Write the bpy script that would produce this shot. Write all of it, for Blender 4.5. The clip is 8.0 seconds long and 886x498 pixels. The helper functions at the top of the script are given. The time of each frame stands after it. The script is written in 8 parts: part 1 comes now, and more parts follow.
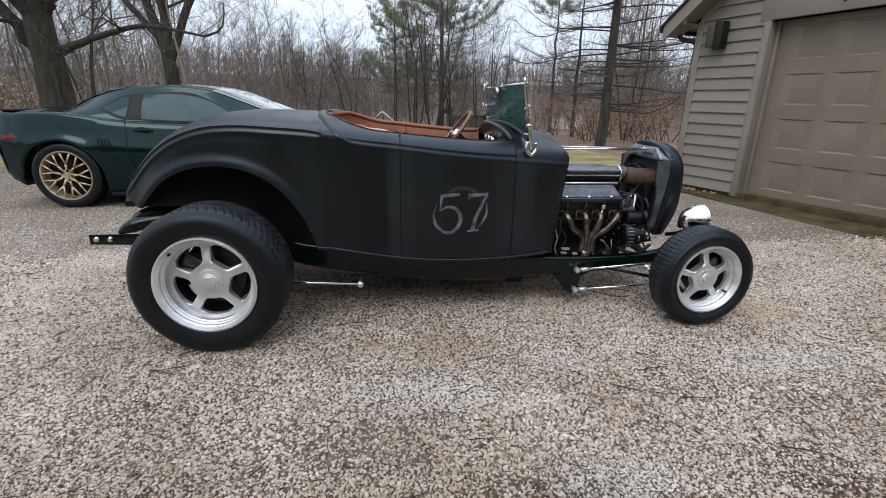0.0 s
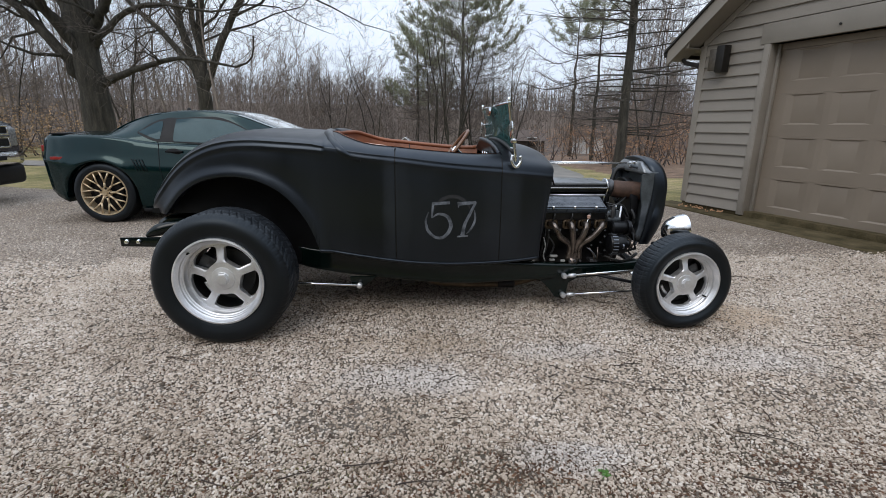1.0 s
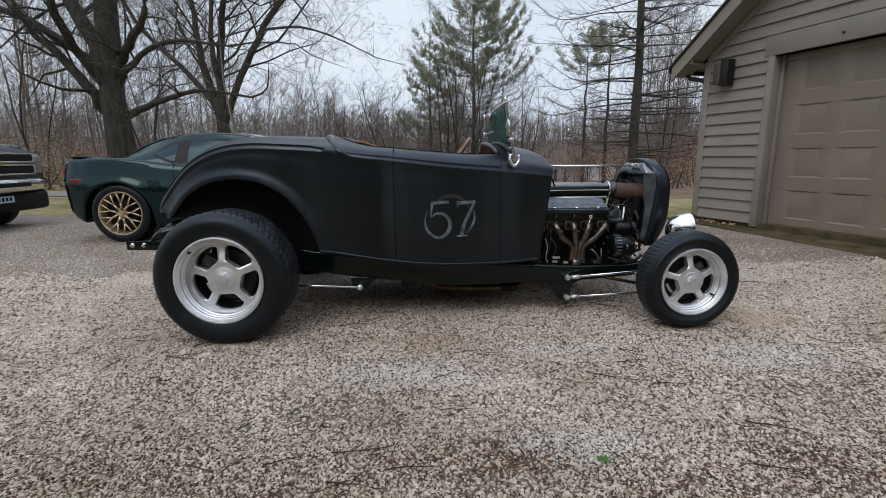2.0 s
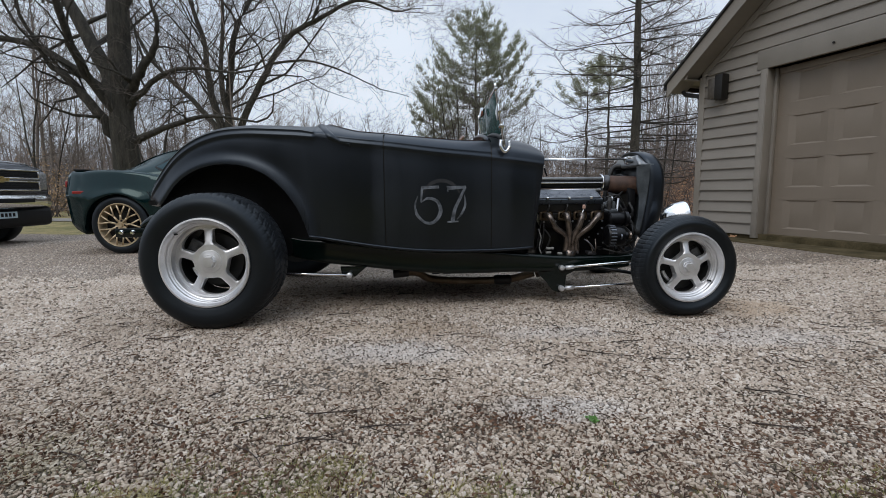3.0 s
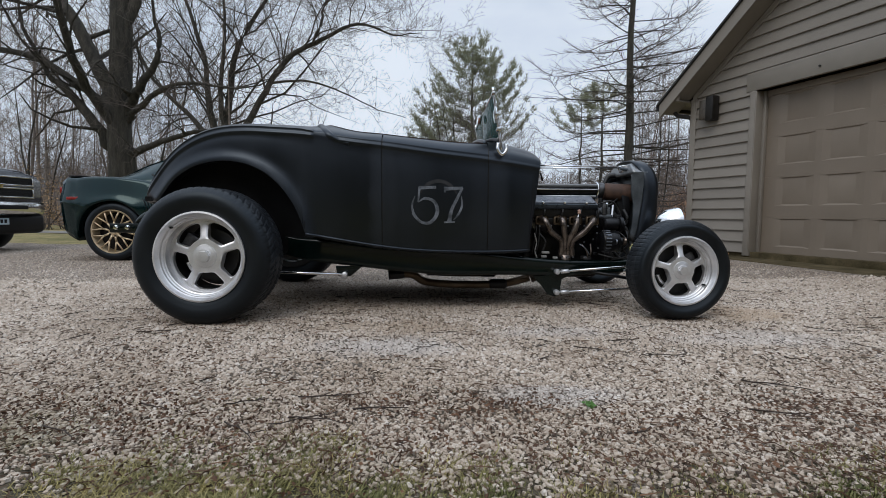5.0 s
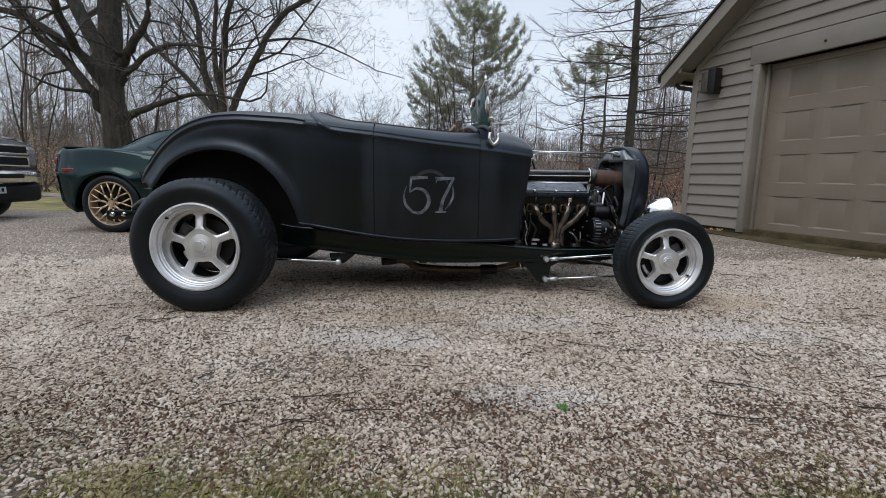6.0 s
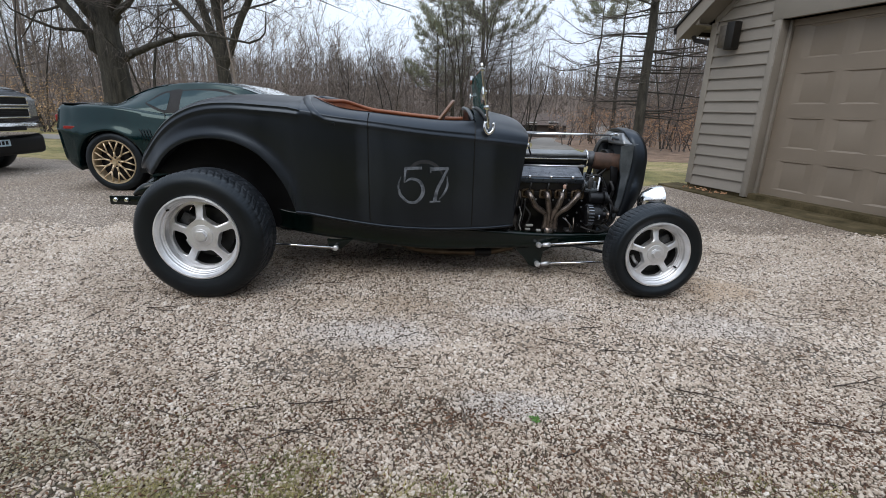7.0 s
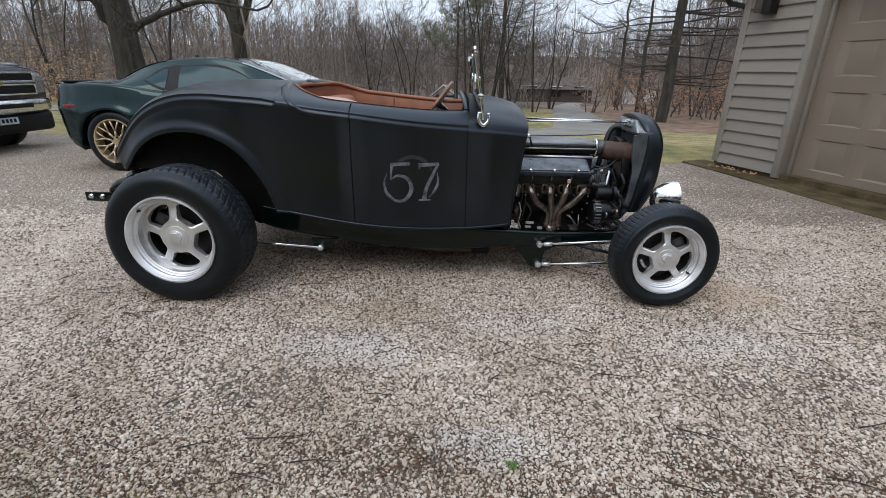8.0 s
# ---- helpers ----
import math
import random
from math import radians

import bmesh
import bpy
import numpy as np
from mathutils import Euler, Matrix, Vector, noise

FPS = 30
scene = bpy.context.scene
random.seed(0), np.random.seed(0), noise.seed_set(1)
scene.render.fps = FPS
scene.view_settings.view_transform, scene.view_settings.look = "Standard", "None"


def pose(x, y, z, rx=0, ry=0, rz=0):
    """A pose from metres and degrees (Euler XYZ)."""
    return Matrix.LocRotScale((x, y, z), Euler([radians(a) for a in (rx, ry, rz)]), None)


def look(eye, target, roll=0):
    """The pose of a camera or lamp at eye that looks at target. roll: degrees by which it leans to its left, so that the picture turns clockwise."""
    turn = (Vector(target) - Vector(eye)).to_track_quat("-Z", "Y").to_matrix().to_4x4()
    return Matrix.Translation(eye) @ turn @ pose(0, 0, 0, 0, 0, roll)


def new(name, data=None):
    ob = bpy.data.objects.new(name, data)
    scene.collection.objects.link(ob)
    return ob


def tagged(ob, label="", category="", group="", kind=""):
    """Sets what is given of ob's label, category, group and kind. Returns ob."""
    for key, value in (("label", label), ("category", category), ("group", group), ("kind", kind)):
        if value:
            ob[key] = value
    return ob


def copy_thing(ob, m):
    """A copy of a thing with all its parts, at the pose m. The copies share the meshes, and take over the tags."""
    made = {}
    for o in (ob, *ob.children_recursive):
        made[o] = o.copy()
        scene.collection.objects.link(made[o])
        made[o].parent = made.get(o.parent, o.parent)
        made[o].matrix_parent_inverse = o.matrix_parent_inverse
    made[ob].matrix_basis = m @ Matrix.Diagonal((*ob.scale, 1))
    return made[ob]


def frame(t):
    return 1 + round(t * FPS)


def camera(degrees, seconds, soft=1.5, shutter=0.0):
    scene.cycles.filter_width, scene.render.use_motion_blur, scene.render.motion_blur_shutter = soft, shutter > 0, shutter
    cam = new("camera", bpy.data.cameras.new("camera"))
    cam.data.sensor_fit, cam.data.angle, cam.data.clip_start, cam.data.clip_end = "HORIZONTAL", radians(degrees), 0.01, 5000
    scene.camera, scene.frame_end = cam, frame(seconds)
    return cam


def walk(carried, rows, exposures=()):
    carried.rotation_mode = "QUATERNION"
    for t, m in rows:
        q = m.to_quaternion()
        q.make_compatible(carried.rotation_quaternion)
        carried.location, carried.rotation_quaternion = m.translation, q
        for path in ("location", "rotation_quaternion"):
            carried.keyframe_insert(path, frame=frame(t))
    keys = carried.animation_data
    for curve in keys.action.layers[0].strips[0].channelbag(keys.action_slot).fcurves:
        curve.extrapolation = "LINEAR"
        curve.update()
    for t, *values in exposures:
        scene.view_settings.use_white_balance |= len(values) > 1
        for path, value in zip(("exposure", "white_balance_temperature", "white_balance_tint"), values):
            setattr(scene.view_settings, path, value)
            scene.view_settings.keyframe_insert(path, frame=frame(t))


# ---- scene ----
cam = camera(87.3, 8.0, soft=0.6)
PATH = [
    (0, (-0.417, -3.148, 1.271), (-0.234, -1.254, 0.657), 0.9),
    (0.5, (-0.318, -3.3, 1.256), (-0.194, -1.387, 0.684), 0.9),
    (1, (-0.252, -3.404, 1.223), (-0.165, -1.473, 0.708), 0.5),
    (1.5, (-0.226, -3.431, 1.161), (-0.169, -1.484, 0.705), -0.1),
    (2.8, (-0.077, -3.447, 0.808), (-0.082, -1.466, 0.532), -0.9),
    (3, (-0.082, -3.445, 0.756), (-0.075, -1.46, 0.508), -0.7),
    (3.5, (-0.088, -3.436, 0.669), (-0.056, -1.444, 0.491), -0.4),
    (4, (-0.097, -3.452, 0.608), (-0.058, -1.457, 0.476), -0.0),
    (5.5, (-0.094, -3.471, 0.654), (-0.061, -1.481, 0.461), 0.5),
    (6, (-0.044, -3.502, 0.798), (-0.009, -1.527, 0.482), 0.8),
    (6.5, (0.013, -3.533, 0.977), (0.041, -1.586, 0.522), 1.2),
    (7, (0.037, -3.508, 1.128), (0.043, -1.594, 0.548), 1.3),
    (7.5, (0.094, -3.376, 1.224), (0.063, -1.49, 0.56), 0.9),
    (8, (0.212, -3.238, 1.261), (0.13, -1.372, 0.546), 0.8),
]
# seconds, stops
EXPOSURE = [(0.0, -0.03), (0.5, -0.06), (1.0, -0.15), (1.5, -0.29), (3.0, -0.38), (3.5, -0.36), (4.0, -0.51), (5.5, -0.36), (6.0, -0.30), (6.5, -0.12), (7.2, -0.05), (8.0, -0.08)]
walk(cam, [(t, look(eye, target, roll)) for t, eye, target, roll in PATH], EXPOSURE)

# ---- light ----
scene.view_settings.exposure = 0.0
world = bpy.data.worlds.new("overcast_sky")
scene.world = world
world.use_nodes = True
wn, wl = world.node_tree.nodes, world.node_tree.links
wn.clear()
w_out = wn.new("ShaderNodeOutputWorld")
w_bg = wn.new("ShaderNodeBackground")
w_sky = wn.new("ShaderNodeTexSky")
w_sky.sky_type, w_sky.sun_disc = "NISHITA", False
w_sky.sun_elevation, w_sky.sun_rotation = radians(38), radians(200)
w_sky.air_density, w_sky.dust_density = 1.0, 3.0
w_co = wn.new("ShaderNodeTexCoord")
w_map = wn.new("ShaderNodeMapping")
w_map.inputs["Scale"].default_value = (1.0, 1.0, 2.6)
w_noise = wn.new("ShaderNodeTexNoise")
w_noise.inputs["Scale"].default_value = 1.7
w_noise.inputs["Detail"].default_value = 6.0
w_ramp = wn.new("ShaderNodeValToRGB")
w_ramp.color_ramp.elements[0].position, w_ramp.color_ramp.elements[1].position = 0.36, 0.66
w_ramp.color_ramp.elements[0].color = (8.1, 9.4, 11.5, 1)
w_ramp.color_ramp.elements[1].color = (11.7, 12.8, 14.3, 1)
w_mix = wn.new("ShaderNodeMix")
w_mix.data_type = "RGBA"
w_mix.inputs[0].default_value = 0.88
wl.new(w_co.outputs["Generated"], w_map.inputs["Vector"])
wl.new(w_map.outputs[0], w_noise.inputs["Vector"])
wl.new(w_noise.outputs["Fac"], w_ramp.inputs["Fac"])
wl.new(w_sky.outputs[0], w_mix.inputs[6])
wl.new(w_ramp.outputs[0], w_mix.inputs[7])
# overcast: the cloud is brighter overhead than at the horizon
w_sep, w_up, w_mul = wn.new("ShaderNodeSeparateXYZ"), wn.new("ShaderNodeMapRange"), wn.new("ShaderNodeMix")
w_up.inputs["From Min"].default_value, w_up.inputs["From Max"].default_value = 0.48, 1.0
w_up.inputs["To Min"].default_value, w_up.inputs["To Max"].default_value = 1.0, 2.25
w_mul.data_type, w_mul.blend_type = "RGBA", "MULTIPLY"
w_mul.inputs[0].default_value = 1.0
wl.new(w_co.outputs["Generated"], w_sep.inputs[0])
wl.new(w_sep.outputs[2], w_up.inputs["Value"])
wl.new(w_mix.outputs[2], w_mul.inputs[6])
wl.new(w_up.outputs[0], w_mul.inputs[7])
wl.new(w_mul.outputs[2], w_bg.inputs["Color"])
w_bg.inputs["Strength"].default_value = 0.095
wl.new(w_bg.outputs[0], w_out.inputs["Surface"])
sun = new("sun", bpy.data.lights.new("sun", "SUN"))
sun.data.energy, sun.data.angle, sun.data.color = 1.0, radians(30), (1.0, 0.96, 0.9)
sun.matrix_world = look((-6, -12, 14), (0, 0, 0))


# ---- materials ----
def mat(name, base, rough=0.6, metal=0.0, vary=0.25, scale=8.0, fine=60.0, bump=0.1, second=None, stretch=(1, 1, 1), coat=0.0, island=0.0, objrand=0.0, bump_dist=0.004, spec=0.5, rvary=0.12, tint=None, wave=0.0):
    """A worn surface: two scales of colour variation, roughness variation and relief."""
    m = bpy.data.materials.new(name)
    m.use_nodes = True
    nt = m.node_tree
    n, l = nt.nodes, nt.links
    b = n["Principled BSDF"]
    co = n.new("ShaderNodeTexCoord")
    mp = n.new("ShaderNodeMapping")
    mp.inputs["Scale"].default_value = stretch
    l.new(co.outputs["Object"], mp.inputs["Vector"])
    big, small = n.new("ShaderNodeTexNoise"), n.new("ShaderNodeTexNoise")
    big.inputs["Scale"].default_value, big.inputs["Detail"].default_value = scale, 4.0
    small.inputs["Scale"].default_value, small.inputs["Detail"].default_value = fine, 3.0
    l.new(mp.outputs[0], big.inputs["Vector"])
    l.new(mp.outputs[0], small.inputs["Vector"])
    c2 = second or tuple(min(1.0, c * 1.5) for c in base)
    ramp = n.new("ShaderNodeValToRGB")
    ramp.color_ramp.elements[0].position, ramp.color_ramp.elements[1].position = 0.32, 0.70
    ramp.color_ramp.elements[0].color, ramp.color_ramp.elements[1].color = (*base, 1), (*c2, 1)
    l.new(big.outputs["Fac"], ramp.inputs["Fac"])
    mul = n.new("ShaderNodeMath")
    mul.operation = "MULTIPLY_ADD"
    mul.inputs[1].default_value, mul.inputs[2].default_value = 2 * vary, 1.0 - vary
    l.new(small.outputs["Fac"], mul.inputs[0])
    value = mul.outputs[0]
    for amount, kind in ((island, "g"), (objrand, "o")):
        if amount:
            src = n.new("ShaderNodeNewGeometry").outputs["Random Per Island"] if kind == "g" else n.new("ShaderNodeObjectInfo").outputs["Random"]
            k = n.new("ShaderNodeMath")
            k.operation = "MULTIPLY_ADD"
            k.inputs[1].default_value, k.inputs[2].default_value = 2 * amount, 1.0 - amount
            l.new(src, k.inputs[0])
            k2 = n.new("ShaderNodeMath")
            k2.operation = "MULTIPLY"
            l.new(k.outputs[0], k2.inputs[0])
            l.new(value, k2.inputs[1])
            value = k2.outputs[0]
    mix = n.new("ShaderNodeMix")
    mix.data_type, mix.blend_type = "RGBA", "MULTIPLY"
    mix.inputs[0].default_value = 1.0
    l.new(ramp.outputs[0], mix.inputs[6])
    l.new(value, mix.inputs[7])
    l.new(mix.outputs[2], b.inputs["Base Color"])
    rr = n.new("ShaderNodeMath")
    rr.operation = "MULTIPLY_ADD"
    rr.inputs[1].default_value, rr.inputs[2].default_value = 2 * rvary, max(0.0, rough - rvary)
    l.new(big.outputs["Fac"], rr.inputs[0])
    l.new(rr.outputs[0], b.inputs["Roughness"])
    b.inputs["Metallic"].default_value = metal
    b.inputs["Coat Weight"].default_value = coat
    b.inputs["Specular IOR Level"].default_value = spec
    if tint:
        b.inputs["Specular Tint"].default_value = (*tint, 1)
    if wave:  # slow unevenness of beaten panels
        wv, wb = n.new("ShaderNodeTexNoise"), n.new("ShaderNodeBump")
        wv.inputs["Scale"].default_value, wv.inputs["Detail"].default_value = 3.0, 2.0
        l.new(co.outputs["Object"], wv.inputs["Vector"])
        wb.inputs["Strength"].default_value, wb.inputs["Distance"].default_value = wave, 0.03
        l.new(wv.outputs["Fac"], wb.inputs["Height"])
        l.new(wb.outputs[0], b.inputs["Normal"])
    elif bump:
        bp = n.new("ShaderNodeBump")
        bp.inputs["Strength"].default_value, bp.inputs["Distance"].default_value = bump, bump_dist
        l.new(small.outputs["Fac"], bp.inputs["Height"])
        l.new(bp.outputs[0], b.inputs["Normal"])
    return m


def glass(name, tint, rough=0.03, film=None):
    m = bpy.data.materials.new(name)
    m.use_nodes = True
    n, l = m.node_tree.nodes, m.node_tree.links
    n.clear()
    out, mixs = n.new("ShaderNodeOutputMaterial"), n.new("ShaderNodeMixShader")
    tr, gl = n.new("ShaderNodeBsdfTransparent"), n.new("ShaderNodeBsdfGlossy")
    tr.inputs["Color"].default_value = (*tint, 1)
    gl.inputs["Roughness"].default_value = rough
    fr = n.new("ShaderNodeFresnel")
    fr.inputs["IOR"].default_value = 1.55
    l.new(fr.outputs[0], mixs.inputs[0])
    l.new(tr.outputs[0], mixs.inputs[1])
    l.new(gl.outputs[0], mixs.inputs[2])
    if film:  # drops and smears lying on the pane
        df, mx2 = n.new("ShaderNodeBsdfDiffuse"), n.new("ShaderNodeMixShader")
        df.inputs["Color"].default_value = (*film, 1)
        tx, rp = n.new("ShaderNodeTexNoise"), n.new("ShaderNodeValToRGB")
        co = n.new("ShaderNodeTexCoord")
        tx.inputs["Scale"].default_value, tx.inputs["Detail"].default_value = 22.0, 6.0
        rp.color_ramp.elements[0].position, rp.color_ramp.elements[1].position = 0.40, 0.70
        rp.color_ramp.elements[0].color, rp.color_ramp.elements[1].color = (0.30, 0.30, 0.30, 1), (0.75, 0.75, 0.75, 1)
        l.new(co.outputs["Object"], tx.inputs["Vector"])
        l.new(tx.outputs["Fac"], rp.inputs["Fac"])
        l.new(rp.outputs[0], mx2.inputs[0])
        l.new(mixs.outputs[0], mx2.inputs[1])
        l.new(df.outputs[0], mx2.inputs[2])
        mixs = mx2
    l.new(mixs.outputs[0], out.inputs["Surface"])
    return m


M_SATIN = mat("satin_black_paint", (0.0012, 0.0015, 0.0021), 0.33, 0.0, 0.12, 2.4, 900, 0.03, (0.0046, 0.0052, 0.0068), rvary=0.10, spec=0.56, tint=(0.73, 0.85, 1.0), wave=0.18, stretch=(2.2, 1, 0.45))


def scuffed(m):
    """A cloudy grey bloom on the paint, thickest beside the door seams."""
    n, l = m.node_tree.nodes, m.node_tree.links
    b = n["Principled BSDF"]
    old = b.inputs["Base Color"].links[0].from_socket
    xyz, co, nz = n.new("ShaderNodeSeparateXYZ"), n.new("ShaderNodeTexCoord"), n.new("ShaderNodeTexNoise")
    nz.inputs["Scale"].default_value, nz.inputs["Detail"].default_value = 5.5, 6.0
    l.new(co.outputs["Object"], xyz.inputs[0])
    l.new(co.outputs["Object"], nz.inputs["Vector"])

    def node(op, a, c, d=None):
        x = n.new("ShaderNodeMath")
        x.operation = op
        for i, v in enumerate((a, c, d)):
            if isinstance(v, (int, float)):
                x.inputs[i].default_value = v
            elif v is not None:
                l.new(v, x.inputs[i])
        return x.outputs[0]

    def bell(v, mid, half):
        return node("MAXIMUM", node("SUBTRACT", 1.0, node("POWER", node("DIVIDE", node("SUBTRACT", v, mid), half), 2.0)), 0.0)

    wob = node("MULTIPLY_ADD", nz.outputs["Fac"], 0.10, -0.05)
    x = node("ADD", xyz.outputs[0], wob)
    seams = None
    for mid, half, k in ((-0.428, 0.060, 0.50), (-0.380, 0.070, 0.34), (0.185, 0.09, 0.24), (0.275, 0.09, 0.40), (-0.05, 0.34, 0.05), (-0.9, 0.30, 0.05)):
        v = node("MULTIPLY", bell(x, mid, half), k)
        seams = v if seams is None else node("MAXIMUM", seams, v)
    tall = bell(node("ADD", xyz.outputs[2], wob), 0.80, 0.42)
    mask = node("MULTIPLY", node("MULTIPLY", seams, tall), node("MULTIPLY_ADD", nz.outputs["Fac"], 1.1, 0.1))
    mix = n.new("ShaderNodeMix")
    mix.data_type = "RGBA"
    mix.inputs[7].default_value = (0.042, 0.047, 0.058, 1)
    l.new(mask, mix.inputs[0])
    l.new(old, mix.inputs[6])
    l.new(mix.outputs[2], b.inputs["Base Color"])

    # fine dust that catches light at a slant
    b.inputs["Sheen Weight"].default_value, b.inputs["Sheen Roughness"].default_value = 0.025, 0.35
    b.inputs["Sheen Tint"].default_value = (0.80, 0.90, 1.0, 1)


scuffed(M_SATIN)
M_FRAME = mat("dark_green_frame_paint", (0.0012, 0.0042, 0.0036), 0.20, 0.0, 0.1, 6, 300, 0.02, (0.0024, 0.0070, 0.0056), spec=0.35)
M_TYRE = mat("tyre_rubber", (0.0026, 0.0026, 0.003), 0.46, 0.0, 0.3, 9, 220, 0.15, (0.0050, 0.0050, 0.0052), bump_dist=0.002, spec=0.40, tint=(0.75, 0.88, 1.0))
M_TREAD = mat("sky_sheen_tread_rubber", (0.009, 0.010, 0.012), 0.50, 0.0, 0.4, 14, 160, 0.2, (0.024, 0.026, 0.029), bump_dist=0.002, spec=0.45, tint=(0.75, 0.88, 1.0))
M_UNDER = mat("black_underseal", (0.0022, 0.0024, 0.0028), 0.55, 0.0, 0.3, 9, 200, 0.1, (0.005, 0.0052, 0.006), spec=0.2)
M_ALU = mat("brushed_aluminium", (0.62, 0.62, 0.63), 0.42, 0.78, 0.12, 12, 260, 0.06, (0.80, 0.80, 0.81), bump_dist=0.001)
M_CHROME = mat("chrome", (0.72, 0.72, 0.72), 0.12, 1.0, 0.06, 10, 80, 0.0, (0.80, 0.80, 0.79), rvary=0.05)
M_STEEL = mat("bare_steel_header", (0.075, 0.060, 0.050), 0.30, 0.85, 0.4, 18, 120, 0.06, (0.24, 0.20, 0.175))
M_RUST = mat("rust_brown_intake", (0.045, 0.024, 0.016), 0.7, 0.1, 0.35, 22, 160, 0.2, (0.10, 0.052, 0.034))
M_ENGINE = mat("engine_black", (0.003, 0.003, 0.0034), 0.32, 0.1, 0.3, 20, 200, 0.2, (0.009, 0.009, 0.0105), spec=0.34)
M_RIBBED = mat("grey_cast_cover", (0.012, 0.014, 0.018), 0.30, 0.0, 0.25, 20, 260, 0.15, (0.028, 0.032, 0.040), spec=0.6, tint=(0.70, 0.86, 1.0))
M_CAST = mat("grey_cast_metal", (0.035, 0.035, 0.037), 0.4, 0.6, 0.4, 24, 190, 0.25, (0.11, 0.11, 0.115))
M_LEATHER = mat("tan_leather", (0.19, 0.062, 0.026), 0.5, 0.0, 0.2, 9, 240, 0.2, (0.28, 0.098, 0.044), bump_dist=0.002)
M_PALE = mat("pale_seat_cloth", (0.42, 0.26, 0.20), 0.7, 0.0, 0.15, 12, 260, 0.2, (0.5, 0.33, 0.26))
M_WOODRIM = mat("wooden_wheel_rim", (0.13, 0.06, 0.032), 0.35, 0.0, 0.3, 20, 200, 0.1, (0.22, 0.11, 0.06), stretch=(1, 1, 6))
M_NUMBER = mat("silver_sign_paint", (0.036, 0.042, 0.051), 0.5, 0.0, 0.5, 24, 160, 0.05, (0.155, 0.170, 0.196))
M_DISC = mat("worn_black_disc", (0.008, 0.009, 0.011), 0.5, 0.0, 0.3, 20, 160, 0.05, (0.022, 0.023, 0.027))
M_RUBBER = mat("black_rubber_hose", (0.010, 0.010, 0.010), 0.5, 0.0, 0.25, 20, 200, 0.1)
M_RAD = mat("grey_radiator_tank", (0.052, 0.060, 0.067), 0.42, 0.3, 0.25, 14, 150, 0.1, (0.100, 0.112, 0.124))
M_TANK = mat("dull_bare_aluminium", (0.16, 0.165, 0.17), 0.32, 0.7, 0.25, 14, 120, 0.1, (0.30, 0.31, 0.32))
M_PIPE = mat("brown_exhaust_pipe", (0.085, 0.060, 0.038), 0.42, 0.7, 0.35, 10, 140, 0.1, (0.16, 0.12, 0.08))
M_SCREEN = glass("green_tinted_screen", (0.46, 0.62, 0.60), 0.06, (0.055, 0.125, 0.120))
M_SIDING = mat("taupe_siding_paint", (0.198, 0.175, 0.147), 0.62, 0.0, 0.10, 1.6, 90, 0.12, (0.235, 0.209, 0.177), stretch=(1, 1, 1), objrand=0.06)
M_TRIM = mat("taupe_trim_paint", (0.205, 0.182, 0.152), 0.6, 0.0, 0.10, 2.4, 120, 0.1, (0.245, 0.218, 0.184))
M_GDOOR = mat("taupe_garage_door", (0.184, 0.147, 0.110), 0.5, 0.0, 0.08, 2.0, 200, 0.06, (0.220, 0.178, 0.135))
M_CONCRETE = mat("mossy_concrete", (0.044, 0.036, 0.017), 0.92, 0.0, 0.4, 5.0, 60, 0.4, (0.125, 0.098, 0.056), spec=0.12)
M_ROOF = mat("dark_shingle", (0.020, 0.019, 0.020), 0.9, 0.0, 0.35, 14, 160, 0.5, (0.042, 0.040, 0.040))
M_BRONZE = mat("dark_bronze_lamp", (0.012, 0.010, 0.008), 0.45, 0.4, 0.3, 20, 150, 0.1)
M_LAMPGLASS = mat("amber_ribbed_glass", (0.045, 0.036, 0.026), 0.35, 0.0, 0.25, 30, 150, 0.2, (0.08, 0.065, 0.048))


# ---- small builders ----
def part(name, bm, material, parent, label=""):
    """One mesh object under a thing or a part, in the parent's space."""
    me = bpy.data.meshes.new(name)
    bmesh.ops.recalc_face_normals(bm, faces=bm.faces)
    bm.to_mesh(me)
    bm.free()
    ob = new(name, me)
    me.materials.append(material)
    if parent is not None:
        ob.parent = parent
    if label:
        ob["label"] = label
    return ob


def thing(name, label, category, m=None, group="", kind=""):
    ob = new(name)
    ob.empty_display_size = 0.1
    if m is not None:
        ob.matrix_world = m
    return tagged(ob, label, category, group, kind)


def smooth(bm, angle=0.7):
    for f in bm.faces:
        f.smooth = True
    for e in bm.edges:
        if len(e.link_faces) == 2 and e.calc_face_angle(0) > angle:
            e.smooth = False
    return bm


def box(x0, x1, y0, y1, z0, z1, bevel=0.0, bm=None, seg=2):
    """A box, or a box added to bm, with rounded edges."""
    own = bmesh.new()
    bmesh.ops.create_cube(own, size=1.0)
    for v in own.verts:
        v.co = Vector(((x0 + x1) / 2 + v.co.x * (x1 - x0), (y0 + y1) / 2 + v.co.y * (y1 - y0), (z0 + z1) / 2 + v.co.z * (z1 - z0)))
    if bevel:
        bmesh.ops.bevel(own, geom=own.edges[:], offset=bevel, segments=seg, affect="EDGES", profile=0.5)
        smooth(own, 0.6)
    return join(bm, own)


def join(bm, own, m=None):
    if m is not None:
        own.transform(m)
    if bm is None:
        return own
    me = bpy.data.meshes.new("tmp")
    own.to_mesh(me)
    own.free()
    bm.from_mesh(me)
    bpy.data.meshes.remove(me)
    return bm


